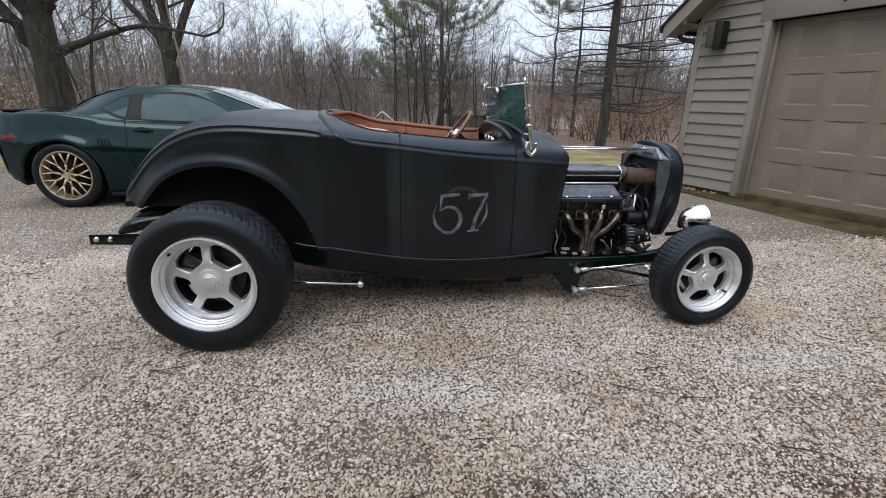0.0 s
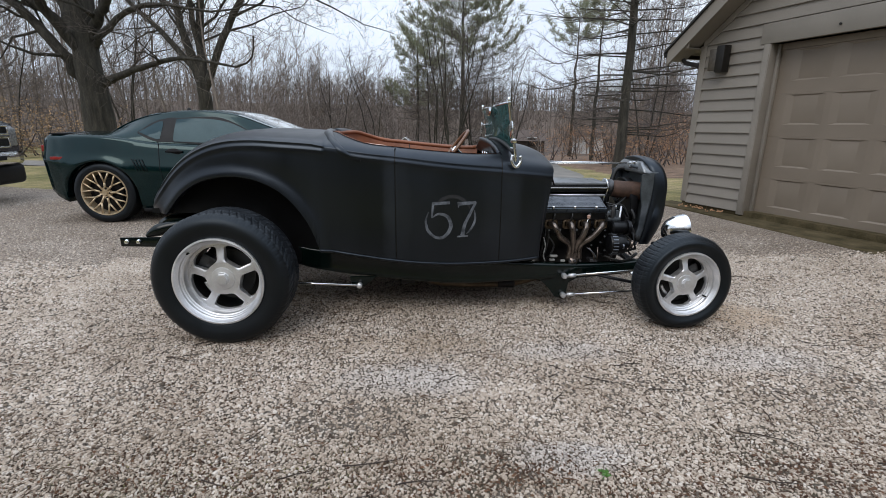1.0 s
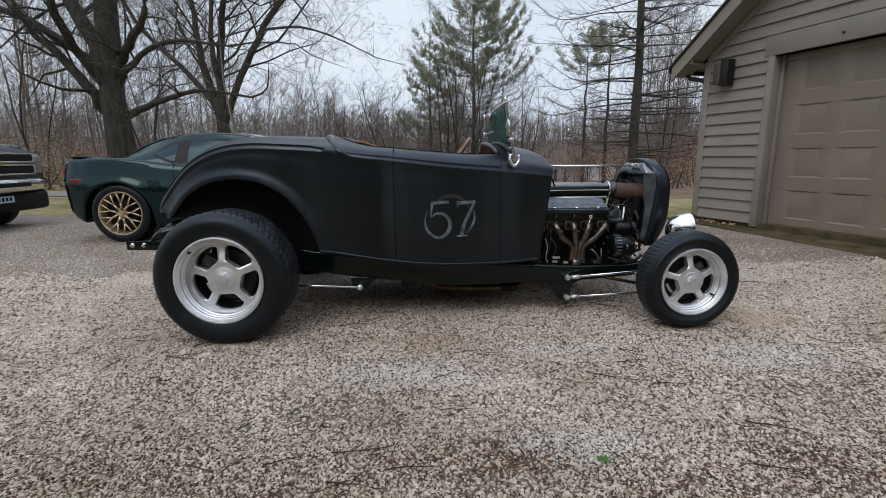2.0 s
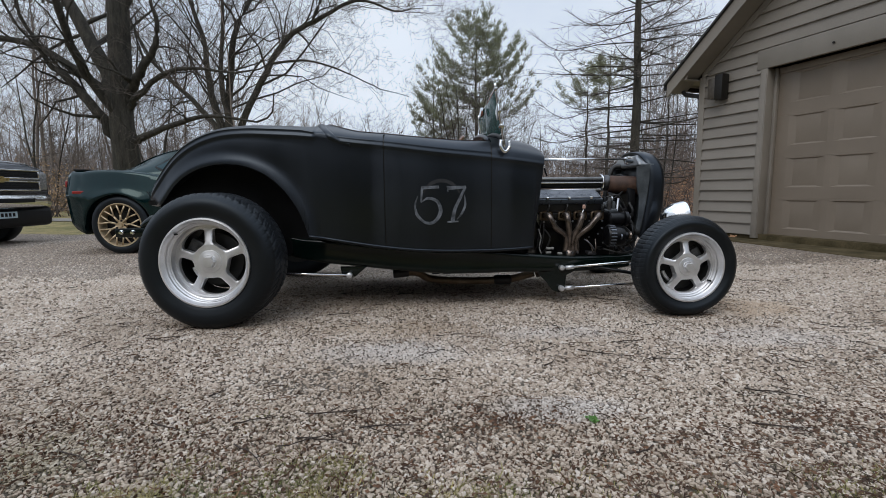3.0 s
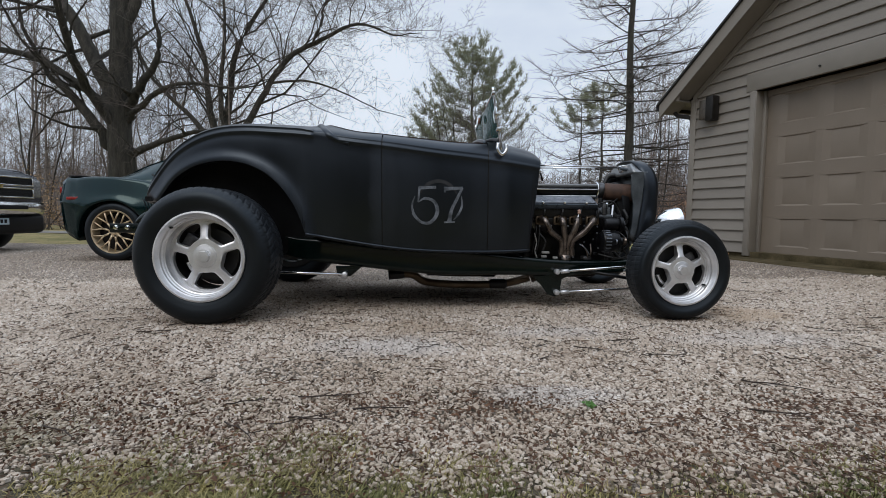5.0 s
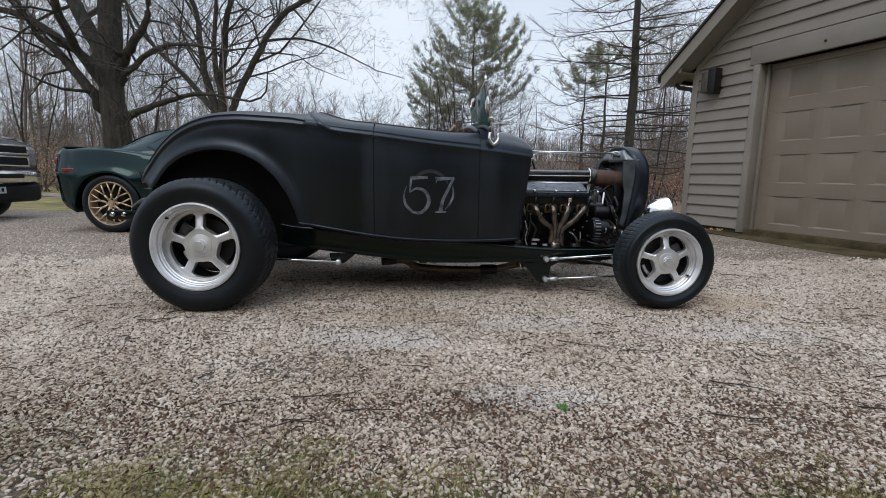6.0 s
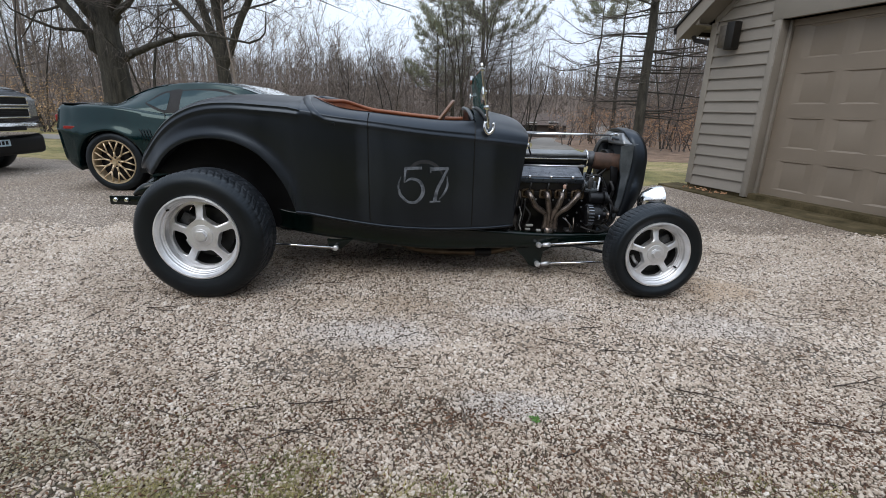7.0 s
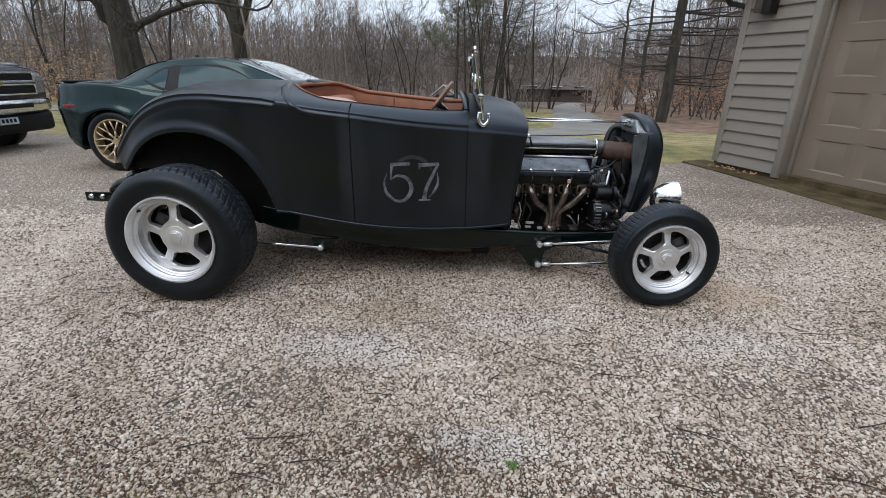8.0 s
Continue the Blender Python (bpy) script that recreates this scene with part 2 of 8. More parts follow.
def lathe(profile, n=48, axis="y", bm=None, m=None, closed=False, caps=True):
    """Turns (radius, along) pairs round an axis."""
    own = bmesh.new()
    rings = []
    for r, a in profile:
        ring = []
        for i in range(n):
            c, s = math.cos(2 * math.pi * i / n), math.sin(2 * math.pi * i / n)
            p = {"y": (r * c, a, r * s), "x": (a, r * c, r * s), "z": (r * c, r * s, a)}[axis]
            ring.append(own.verts.new(p))
        rings.append(ring)
    pairs = list(zip(rings, rings[1:])) + ([(rings[-1], rings[0])] if closed else [])
    for a, b in pairs:
        for i in range(n):
            own.faces.new((a[i], a[(i + 1) % n], b[(i + 1) % n], b[i]))
    if caps and not closed:
        for ring, (r, _) in ((rings[0], profile[0]), (rings[-1], profile[-1])):
            if r > 1e-4:
                own.faces.new(ring)
    bmesh.ops.remove_doubles(own, verts=own.verts, dist=1e-5)
    smooth(own, 0.6)
    return join(bm, own, m)


def tube(points, radius, sides=8, bm=None, radii=None, caps=True):
    """A round bar along points."""
    own = bmesh.new() if bm is None else bm
    pts = [Vector(p) for p in points]
    rings = []
    up = Vector((0, 0, 1))
    for i, p in enumerate(pts):
        d = (pts[min(i + 1, len(pts) - 1)] - pts[max(i - 1, 0)]).normalized()
        a = d.cross(up)
        if a.length < 0.05:
            a = d.cross(Vector((1, 0, 0)))
        a.normalize()
        b = d.cross(a)
        r = radii[i] if radii else radius
        rings.append([own.verts.new(p + r * (math.cos(2 * math.pi * k / sides) * a + math.sin(2 * math.pi * k / sides) * b)) for k in range(sides)])
    for a, b in zip(rings, rings[1:]):
        for k in range(sides):
            f = own.faces.new((a[k], a[(k + 1) % sides], b[(k + 1) % sides], b[k]))
            f.smooth = True
    if caps:
        own.faces.new(rings[0][::-1])
        own.faces.new(rings[-1])
    return own


def curve_pts(ctrl, n=8):
    """A smooth line through control points."""
    c = [Vector(p) for p in ctrl]
    c = [2 * c[0] - c[1]] + c + [2 * c[-1] - c[-2]]
    out = []
    for i in range(1, len(c) - 2):
        for k in range(n):
            t = k / n
            p0, p1, p2, p3 = c[i - 1:i + 3]
            out.append(0.5 * (2 * p1 + (p2 - p0) * t + (2 * p0 - 5 * p1 + 4 * p2 - p3) * t * t + (3 * p1 - p0 - 3 * p2 + p3) * t ** 3))
    out.append(c[-2])
    return out


def table(pairs):
    xs, ys = [p[0] for p in pairs], [p[1] for p in pairs]
    return lambda x: float(np.interp(x, xs, ys))


def rounded(pairs):
    """As table, but smooth between the given places."""
    xs, ys = np.array([p[0] for p in pairs]), np.array([p[1] for p in pairs])
    m = np.gradient(ys, xs)

    def at(x):
        x = min(max(x, xs[0]), xs[-1])
        i = min(int(np.searchsorted(xs, x, side="right")) - 1, len(xs) - 2)
        h = xs[i + 1] - xs[i]
        t = (x - xs[i]) / h
        return float((1 + 2 * t) * (1 - t) ** 2 * ys[i] + t * (1 - t) ** 2 * h * m[i] + t * t * (3 - 2 * t) * ys[i + 1] + t * t * (t - 1) * h * m[i + 1])
    return at


def sstep(a, b, x):
    t = min(max((x - a) / (b - a), 0.0), 1.0)
    return t * t * (3 - 2 * t)


def grid_faces(bm, rows, flip=False, close=False):
    """Faces between rows of vertices of equal length."""
    for a, b in zip(rows, rows[1:]):
        k = len(a)
        for i in range(k if close else k - 1):
            q = (a[i], a[(i + 1) % k], b[(i + 1) % k], b[i])
            f = bm.faces.new(q[::-1] if flip else q)
            f.smooth = True


# ---- ground ----
def height(x, y):
    """The lie of the land: level gravel, a rise at the garage, a fall to the valley and a far hillside."""
    z = 0.065 * sstep(1.8, 3.9, x) * (1 - sstep(4.0, 9.0, y))
    east = sstep(-14.0, -2.0, x)
    z -= (0.25 + 0.75 * east) * 2.4 * min((y - 5.0) / 57.0, 1.0) ** 1.15 if y > 5 else 0.0
    z += 9.5 * sstep(82.0, 190.0, y) + 1.5 * sstep(40.0, 160.0, -x - 8)
    return z


def ground_material():
    m = bpy.data.materials.new("gravel_and_lawn")
    m.use_nodes = True
    nt = m.node_tree
    n, l = nt.nodes, nt.links
    b = n["Principled BSDF"]
    b.inputs["Roughness"].default_value = 0.9
    co = n.new("ShaderNodeTexCoord").outputs["Object"]

    def noise_tex(scale, detail=4.0):
        t = n.new("ShaderNodeTexNoise")
        t.inputs["Scale"].default_value, t.inputs["Detail"].default_value = scale, detail
        l.new(co, t.inputs["Vector"])
        return t.outputs["Fac"]

    def ramp(src, stops):
        r = n.new("ShaderNodeValToRGB")
        while len(r.color_ramp.elements) < len(stops):
            r.color_ramp.elements.new(0.5)
        for e, (p, c) in zip(r.color_ramp.elements, stops):
            e.position, e.color = p, (*c, 1)
        l.new(src, r.inputs["Fac"])
        return r.outputs[0]

    def mixc(f, a, c, kind="MIX"):
        x = n.new("ShaderNodeMix")
        x.data_type, x.blend_type = "RGBA", kind
        for s, i in ((f, 0), (a, 6), (c, 7)):
            if isinstance(s, (int, float)):
                x.inputs[i].default_value = s
            else:
                l.new(s, x.inputs[i])
        return x.outputs[2]

    def math_node(op, a, c, d=None):
        x = n.new("ShaderNodeMath")
        x.operation = op
        for i, s in enumerate((a, c, d)):
            if s is None:
                continue
            if isinstance(s, (int, float)):
                x.inputs[i].default_value = s
            else:
                l.new(s, x.inputs[i])
        return x.outputs[0]

    vor = n.new("ShaderNodeTexVoronoi")
    vor.inputs["Scale"].default_value = 84.0
    warp, jig = n.new("ShaderNodeTexNoise"), n.new("ShaderNodeMix")  # uneven stones
    warp.inputs["Scale"].default_value, warp.inputs["Detail"].default_value = 45.0, 2.0
    l.new(co, warp.inputs["Vector"])
    jig.data_type, jig.blend_type = "RGBA", "ADD"
    jig.inputs[0].default_value = 0.016
    l.new(co, jig.inputs[6])
    l.new(warp.outputs["Color"], jig.inputs[7])
    l.new(jig.outputs[2], vor.inputs["Vector"])
    rim = n.new("ShaderNodeTexVoronoi")
    rim.feature = "DISTANCE_TO_EDGE"
    rim.inputs["Scale"].default_value = 84.0
    l.new(jig.outputs[2], rim.inputs["Vector"])
    sep = n.new("ShaderNodeSeparateColor")
    l.new(vor.outputs["Color"], sep.inputs[0])
    stone = ramp(sep.outputs[0], [(0.0, (0.25, 0.20, 0.154)), (0.3, (0.435, 0.364, 0.30)), (0.65, (0.55, 0.473, 0.402)), (1.0, (0.65, 0.586, 0.518))])
    # shade in the gaps is put into the colour of the stone edges
    gap = ramp(rim.outputs["Distance"], [(0.0, (0.06, 0.05, 0.04)), (0.06, (0.25, 0.21, 0.17)), (0.13, (0.94, 0.92, 0.90)), (0.35, (1.0, 1.0, 1.0))])
    gravel = mixc(1.0, stone, gap, "MULTIPLY")
    dirt = ramp(noise_tex(1.3, 5), [(0.36, (0.74, 0.71, 0.68)), (0.62, (0.93, 0.92, 0.91))])
    gravel = mixc(1.0, gravel, dirt, "MULTIPLY")
    lawn = ramp(noise_tex(0.7, 6), [(0.32, (0.17, 0.165, 0.06)), (0.5, (0.28, 0.24, 0.115)), (0.7, (0.38, 0.30, 0.18))])
    lawn = mixc(0.75, lawn, ramp(noise_tex(3.5, 6), [(0.35, (0.55, 0.6, 0.4)), (0.6, (1.3, 1.2, 1.05))]), "MULTIPLY")
    lawn = mixc(1.0, lawn, ramp(noise_tex(35, 3), [(0.3, (0.6, 0.6, 0.55)), (0.7, (1.15, 1.15, 1.1))]), "MULTIPLY")
    litter = ramp(noise_tex(2.2, 8), [(0.3, (0.045, 0.033, 0.025)), (0.5, (0.095, 0.064, 0.045)), (0.7, (0.16, 0.105, 0.072))])
    # zones of the plan
    xyz = n.new("ShaderNodeSeparateXYZ")
    l.new(co, xyz.inputs[0])
    X, Y = xyz.outputs[0], xyz.outputs[1]
    wob = math_node("MULTIPLY_ADD", noise_tex(0.9, 5), 2.2, -1.1)
    wob2 = math_node("MULTIPLY_ADD", noise_tex(7.0, 4), 0.5, -0.25)
    edge = math_node("MULTIPLY_ADD", X, 0.20, math_node("ADD", Y, math_node("MULTIPLY_ADD", wob, 0.35, wob2)))
    far = math_node("GREATER_THAN", edge, 4.3)
    near = math_node("LESS_THAN", math_node("ADD", Y, math_node("MULTIPLY_ADD", wob, 0.25, wob2)), -2.55)
    isgrass = math_node("MAXIMUM", far, near)
    wood = math_node("GREATER_THAN", math_node("ADD", math_node("MULTIPLY_ADD", X, -0.02, Y), math_node("MULTIPLY", wob, 2.0)), 26.0)
    loose = n.new("ShaderNodeMapRange")  # bed under the loose stones darkened: crevice shade put into the colour
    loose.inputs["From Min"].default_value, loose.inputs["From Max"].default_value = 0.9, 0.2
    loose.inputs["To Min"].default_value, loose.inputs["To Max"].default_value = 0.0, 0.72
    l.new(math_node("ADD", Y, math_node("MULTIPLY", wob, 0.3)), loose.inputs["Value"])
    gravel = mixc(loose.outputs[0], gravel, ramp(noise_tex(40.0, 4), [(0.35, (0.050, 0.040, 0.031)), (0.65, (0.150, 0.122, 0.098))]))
    mudmask = n.new("ShaderNodeMapRange")
    mudmask.inputs["From Min"].default_value, mudmask.inputs["From Max"].default_value = -1.5, -2.3
    l.new(math_node("ADD", Y, math_node("MULTIPLY", wob, 0.3)), mudmask.inputs["Value"])
    mud = ramp(noise_tex(28.0, 5), [(0.35, (0.030, 0.024, 0.012)), (0.65, (0.10, 0.080, 0.045))])
    patch = n.new("ShaderNodeMapRange")
    patch.inputs["From Min"].default_value, patch.inputs["From Max"].default_value = 0.38, 0.52
    l.new(noise_tex(3.4, 7), patch.inputs["Value"])
    gravel = mixc(math_node("MULTIPLY", mudmask.outputs[0], math_node("MULTIPLY", patch.outputs[0], 0.92)), gravel, mud)
    col = mixc(isgrass, gravel, lawn)
    wood2 = math_node("MULTIPLY", math_node("GREATER_THAN", math_node("ADD", X, wob), 5.4), math_node("MULTIPLY", math_node("GREATER_THAN", math_node("MULTIPLY_ADD", wob, 0.8, Y), 8.9), math_node("LESS_THAN", math_node("MULTIPLY_ADD", wob, 4.0, Y), 38.0)))
    col = mixc(wood, col, litter)
    col = mixc(wood2, col, ramp(noise_tex(2.6, 8), [(0.3, (0.09, 0.055, 0.036)), (0.5, (0.19, 0.118, 0.074)), (0.7, (0.29, 0.19, 0.122))]))
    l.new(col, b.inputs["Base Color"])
    bp = n.new("ShaderNodeBump")
    bp.inputs["Strength"].default_value, bp.inputs["Distance"].default_value = 0.8, 0.012
    bp.invert = True
    l.new(vor.outputs["Distance"], bp.inputs["Height"])
    l.new(bp.outputs[0], b.inputs["Normal"])
    return m


def axis_steps(fine, far, step, grow=1.35):
    out, x, s = [0.0], 0.0, step
    while x < far:
        x += s
        out.append(x)
        if x > fine:
            s *= grow
    return out


gx = [-v for v in axis_steps(34, 1500, 0.6)[:0:-1]] + axis_steps(17, 1500, 0.5)
gy = [-v for v in axis_steps(5, 400, 0.5)[:0:-1]] + axis_steps(72, 2500, 0.6, 1.25)
gbm = bmesh.new()
grows = [[gbm.verts.new((x, y, height(x, y))) for x in gx] for y in gy]
grid_faces(gbm, grows)
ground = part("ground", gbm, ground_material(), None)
tagged(ground, "pale limestone gravel drive running into dry winter lawn", "ground", kind="structure")


# ---- garage ----
# s runs along the front wall from its far corner, o outward from it
GC = Vector((3.70, 3.47, 0.0))
GD = Vector((0.325, -0.946, 0.0)).normalized()
GN = Vector((GD.y, -GD.x, 0.0))
GM = Matrix(((GD.x, GN.x, 0, GC.x), (GD.y, GN.y, 0, GC.y), (0, 0, 1, 0), (0, 0, 0, 1)))
G_Z, G_LEN, G_DEPTH, EAVE = 0.10, 6.4, 7.0, 2.30
OPEN0, OPEN1, OPENZ = 0.98, 5.42, 2.22
SLOPE = 0.78


def gpart(name, bm, material, parent, label=""):
    bm.transform(GM)
    return part(name, bm, material, parent, label)


def gable_z(s):
    return EAVE + SLOPE * (min(s, G_LEN - s))


garage_wall = thing("wall_garage_front", "taupe lap-sided gable wall of a garage with a wide door opening", "wall", kind="structure")
# sheathing behind the boards: two piers, a header and the gable triangle
b = box(0.0, OPEN0, -0.14, -0.012, 0.05, OPENZ)
box(OPEN1, G_LEN, -0.14, -0.012, 0.05, OPENZ, bm=b)
vs = [b.verts.new((s, o, z)) for o in (-0.14, -0.012) for s, z in ((0, OPENZ), (G_LEN, OPENZ), (G_LEN, EAVE), (G_LEN / 2, gable_z(G_LEN / 2)), (0, EAVE))]
b.faces.new(vs[:5])
b.faces.new(vs[5:])
for i in range(5):
    b.faces.new((vs[i], vs[(i + 1) % 5], vs[5 + (i + 1) % 5], vs[5 + i]))
gpart("sheathing", b, M_SIDING, garage_wall)


def siding_board(s0, s1, z, slant0=False):
    """One lap board: thin at the top, thick at its butt edge. Its ends follow the rake where they meet it."""
    bm = bmesh.new()
    h = 0.1455
    e0, e1 = s0, s1
    vs = []
    for zz, out in ((z, 0.030), (z + 0.008, 0.031), (z + h + 0.012, 0.002)):
        a = e0
        if slant0:
            a = max(s0, (zz - EAVE) / SLOPE)
        vs.append((bm.verts.new((a, out, zz)), bm.verts.new((e1, out, zz)), bm.verts.new((a, -0.010, zz)), bm.verts.new((e1, -0.010, zz))))
    for lo, hi in zip(vs, vs[1:]):
        bm.faces.new((lo[0], lo[1], hi[1], hi[0]))
        bm.faces.new((lo[2], hi[2], hi[3], lo[3]))
        bm.faces.new((lo[0], hi[0], hi[2], lo[2]))
        bm.faces.new((lo[1], lo[3], hi[3], hi[1]))
    bm.faces.new((vs[0][0], vs[0][2], vs[0][3], vs[0][1]))
    bm.faces.new((vs[-1][0], vs[-1][1], vs[-1][3], vs[-1][2]))
    return bm


z = 0.137
while z < EAVE + 1.9:
    if z + 0.1455 <= OPENZ + 0.20:
        gpart("siding_board", siding_board(0.085, OPEN0 - 0.075, z), M_SIDING, garage_wall)
        gpart("siding_board", siding_board(OPEN1 + 0.075, G_LEN - 0.085, z), M_SIDING, garage_wall)
    else:
        lo = max(0.09, (z - EAVE) / SLOPE)
        if lo < G_LEN / 2 - 0.1:
            gpart("siding_board", siding_board(0.09, G_LEN - lo, z, True), M_SIDING, garage_wall)
    z += 0.1455
for s0, s1 in ((0.0, 0.085), (G_LEN - 0.085, G_LEN)):
    gpart("corner_trim", box(s0 - 0.012, s1, -0.10, 0.030, 0.15, EAVE + 0.02, 0.004), M_TRIM, garage_wall)
gpart("jamb_trim", box(OPEN0 - 0.075, OPEN0, -0.16, 0.034, 0.10, OPENZ, 0.004), M_TRIM, garage_wall)
gpart("jamb_trim", box(OPEN1, OPEN1 + 0.075, -0.16, 0.034, 0.10, OPENZ, 0.004), M_TRIM, garage_wall)
gpart("header_trim", box(OPEN0 - 0.125, OPEN1 + 0.125, -0.16, 0.036, OPENZ, OPENZ + 0.235, 0.004), M_TRIM, garage_wall)
b = bmesh.new()
tube([(1.72, 0.036, OPENZ + 0.09), (1.72, 0.050, OPENZ + 0.09)], 0.012, 10, b)
gpart("bolt_head", b, M_BRONZE, garage_wall, "small dark fixing in the header trim")
gpart("foundation", box(-0.002, G_LEN, -0.15, -0.006, -0.1, 0.15), M_CONCRETE, garage_wall, "bare concrete foundation course")

side = thing("wall_garage_side", "taupe side wall of the garage under its eave", "wall", kind="structure")
gpart("side_sheathing", box(0.004, 0.14, -G_DEPTH, -0.146, -0.1, EAVE), M_SIDING, side)
gpart("side_sheathing", box(G_LEN - 0.14, G_LEN - 0.004, -G_DEPTH, -0.146, -0.1, EAVE), M_SIDING, side)
gpart("back_sheathing", box(0.145, G_LEN - 0.145, -G_DEPTH, -G_DEPTH + 0.12, -0.1, EAVE + 2.4), M_SIDING, side)
gfloor = tagged(gpart("floor_garage", box(0.145, G_LEN - 0.145, -G_DEPTH + 0.125, -0.19, 0.0, 0.05), M_CONCRETE, None), "bare concrete floor inside the closed garage", "floor", kind="structure")

# roof with rake board, soffit and shingle edge
roof = thing("roof_garage", "dark shingled gable roof with taupe rake boards and soffit", "roof", kind="structure")
OV, OE = 0.34, 0.30


def rake_slab(s_a, s_b, o0, o1, lift0, lift1, mirror=False):
    bm = bmesh.new()
    ring = []
    for s in (s_a, s_b):
        zc = EAVE + SLOPE * s
        for o, lift in ((o0, lift0), (o1, lift0), (o1, lift1), (o0, lift1)):
            ring.append(bm.verts.new((G_LEN - s if mirror else s, o, zc + lift)))
    for i in range(4):
        bm.faces.new((ring[i], ring[(i + 1) % 4], ring[4 + (i + 1) % 4], ring[4 + i]))
    bm.faces.new(ring[:4][::-1])
    bm.faces.new(ring[4:])
    return bm


for mir in (False, True):
    gpart("rake_board", rake_slab(-OE, G_LEN / 2, OV - 0.03, OV, 0.02, 0.215, mir), M_TRIM, roof)
    gpart("soffit", rake_slab(-OE + 0.03, G_LEN / 2, 0.036, OV - 0.033, 0.05, 0.075, mir), M_TRIM, roof)
    gpart("roof_deck", rake_slab(-OE, G_LEN / 2, -G_DEPTH, OV - 0.034, 0.185, 0.213, mir), M_TRIM, roof)
    gpart("shingles", rake_slab(-OE - 0.03, G_LEN / 2 + (0.01 if not mir else -0.002), -G_DEPTH - 0.1, OV + 0.03, 0.218, 0.250, mir), M_ROOF, roof)
    gpart("rake_trim", rake_slab(0.03, G_LEN / 2, 0.004, 0.034, -0.045, 0.046, mir), M_TRIM, roof)
for s0, s1 in ((-OE, -0.015), (G_LEN + 0.015, G_LEN + OE)):
    gpart("eave_soffit", box(s0 + 0.002, s1, -G_DEPTH, OV - 0.036, EAVE - 0.02, EAVE + 0.0, 0.003), M_TRIM, roof)
    b = box(s0 + 0.02 if s0 < 0 else s0, s1 if s0 < 0 else s1 - 0.02, OV - 0.034, OV - 0.004, EAVE - 0.215, EAVE + 0.02, 0.003)
gpart("eave_return", box(-OE + 0.004, 0.02, OV - 0.06, OV - 0.036, EAVE - 0.02, EAVE + 0.16, 0.003), M_TRIM, roof)

gutter = thing("gutter", "dark brown metal gutter with an elbowed downspout under the eave", "gutter")
b = bmesh.new()
prof = [(-OE - 0.005, 0.10), (-OE - 0.005, 0.0), (-OE - 0.07, 0.0), (-OE - 0.085, 0.05), (-OE - 0.085, 0.10), (-OE - 0.080, 0.10), (-OE - 0.080, 0.052), (-OE - 0.067, 0.006), (-OE - 0.010, 0.006), (-OE - 0.010, 0.10)]
ra = [b.verts.new((s, OV - 0.02, EAVE - 0.10 + zz)) for s, zz in prof]
rb = [b.verts.new((s, -G_DEPTH, EAVE - 0.10 + zz)) for s, zz in prof]
grid_faces(b, [ra, rb], close=True)
b.faces.new(ra)
b.faces.new(rb)
for f in b.faces:
    f.smooth = False
gpart("trough", b, M_BRONZE, gutter)
b = tube([(-0.24, 0.10, EAVE - 0.02), (-0.24, 0.10, EAVE - 0.12), (-0.20, 0.08, EAVE - 0.18), (-0.06, 0.0, EAVE - 0.22), (-0.03, -0.03, EAVE - 0.27), (-0.03, -0.05, 0.25)], 0.032, 10)
gpart("downspout", b, M_ROOF, gutter)

# wall lamp
lamp = thing("wall_lamp", "dark bronze box-shaped outdoor lamp with ribbed glass on the siding", "lamp")
gpart("back_plate", box(0.27, 0.45, 0.018, 0.045, 1.96, 2.26, 0.004), M_BRONZE, lamp)
gpart("housing", box(0.36, 0.475, 0.045, 0.17, 1.94, 2.27, 0.006), M_BRONZE, lamp)
b = box(0.245, 0.36, 0.045, 0.155, 1.97, 2.24, 0.004)
for i in range(7):
    box(0.241, 0.360, 0.05 + i * 0.0155, 0.056 + i * 0.0155, 1.975, 2.235, bm=b)
gpart("ribbed_lens", b, M_LAMPGLASS, lamp, "ribbed smoky glass")

# door of four hinged sections with raised panels
gdoor = thing("door_1", "closed taupe sectional garage door with rows of raised panels", "door", kind="structure")
DO = -0.150


def raised_panel(bm, s0, s1, z0, z1):
    """A stamped panel: a flat field set back behind a narrow lip."""
    rings = []
    for side, foot, head, out in ((0.0, 0.0, 0.0, 0.0), (0.030, 0.004, 0.0008, -0.004), (0.095, 0.020, 0.014, -0.013)):
        rings.append([bm.verts.new((s, DO + out, z)) for s, z in ((s0 + side, z0 + foot), (s1 - side, z0 + foot), (s1 - side, z1 - head), (s0 + side, z1 - head))])
    grid_faces(bm, rings, close=True)
    bm.faces.new(rings[-1])
    for f in bm.faces:
        f.smooth = False
    return rings[0]


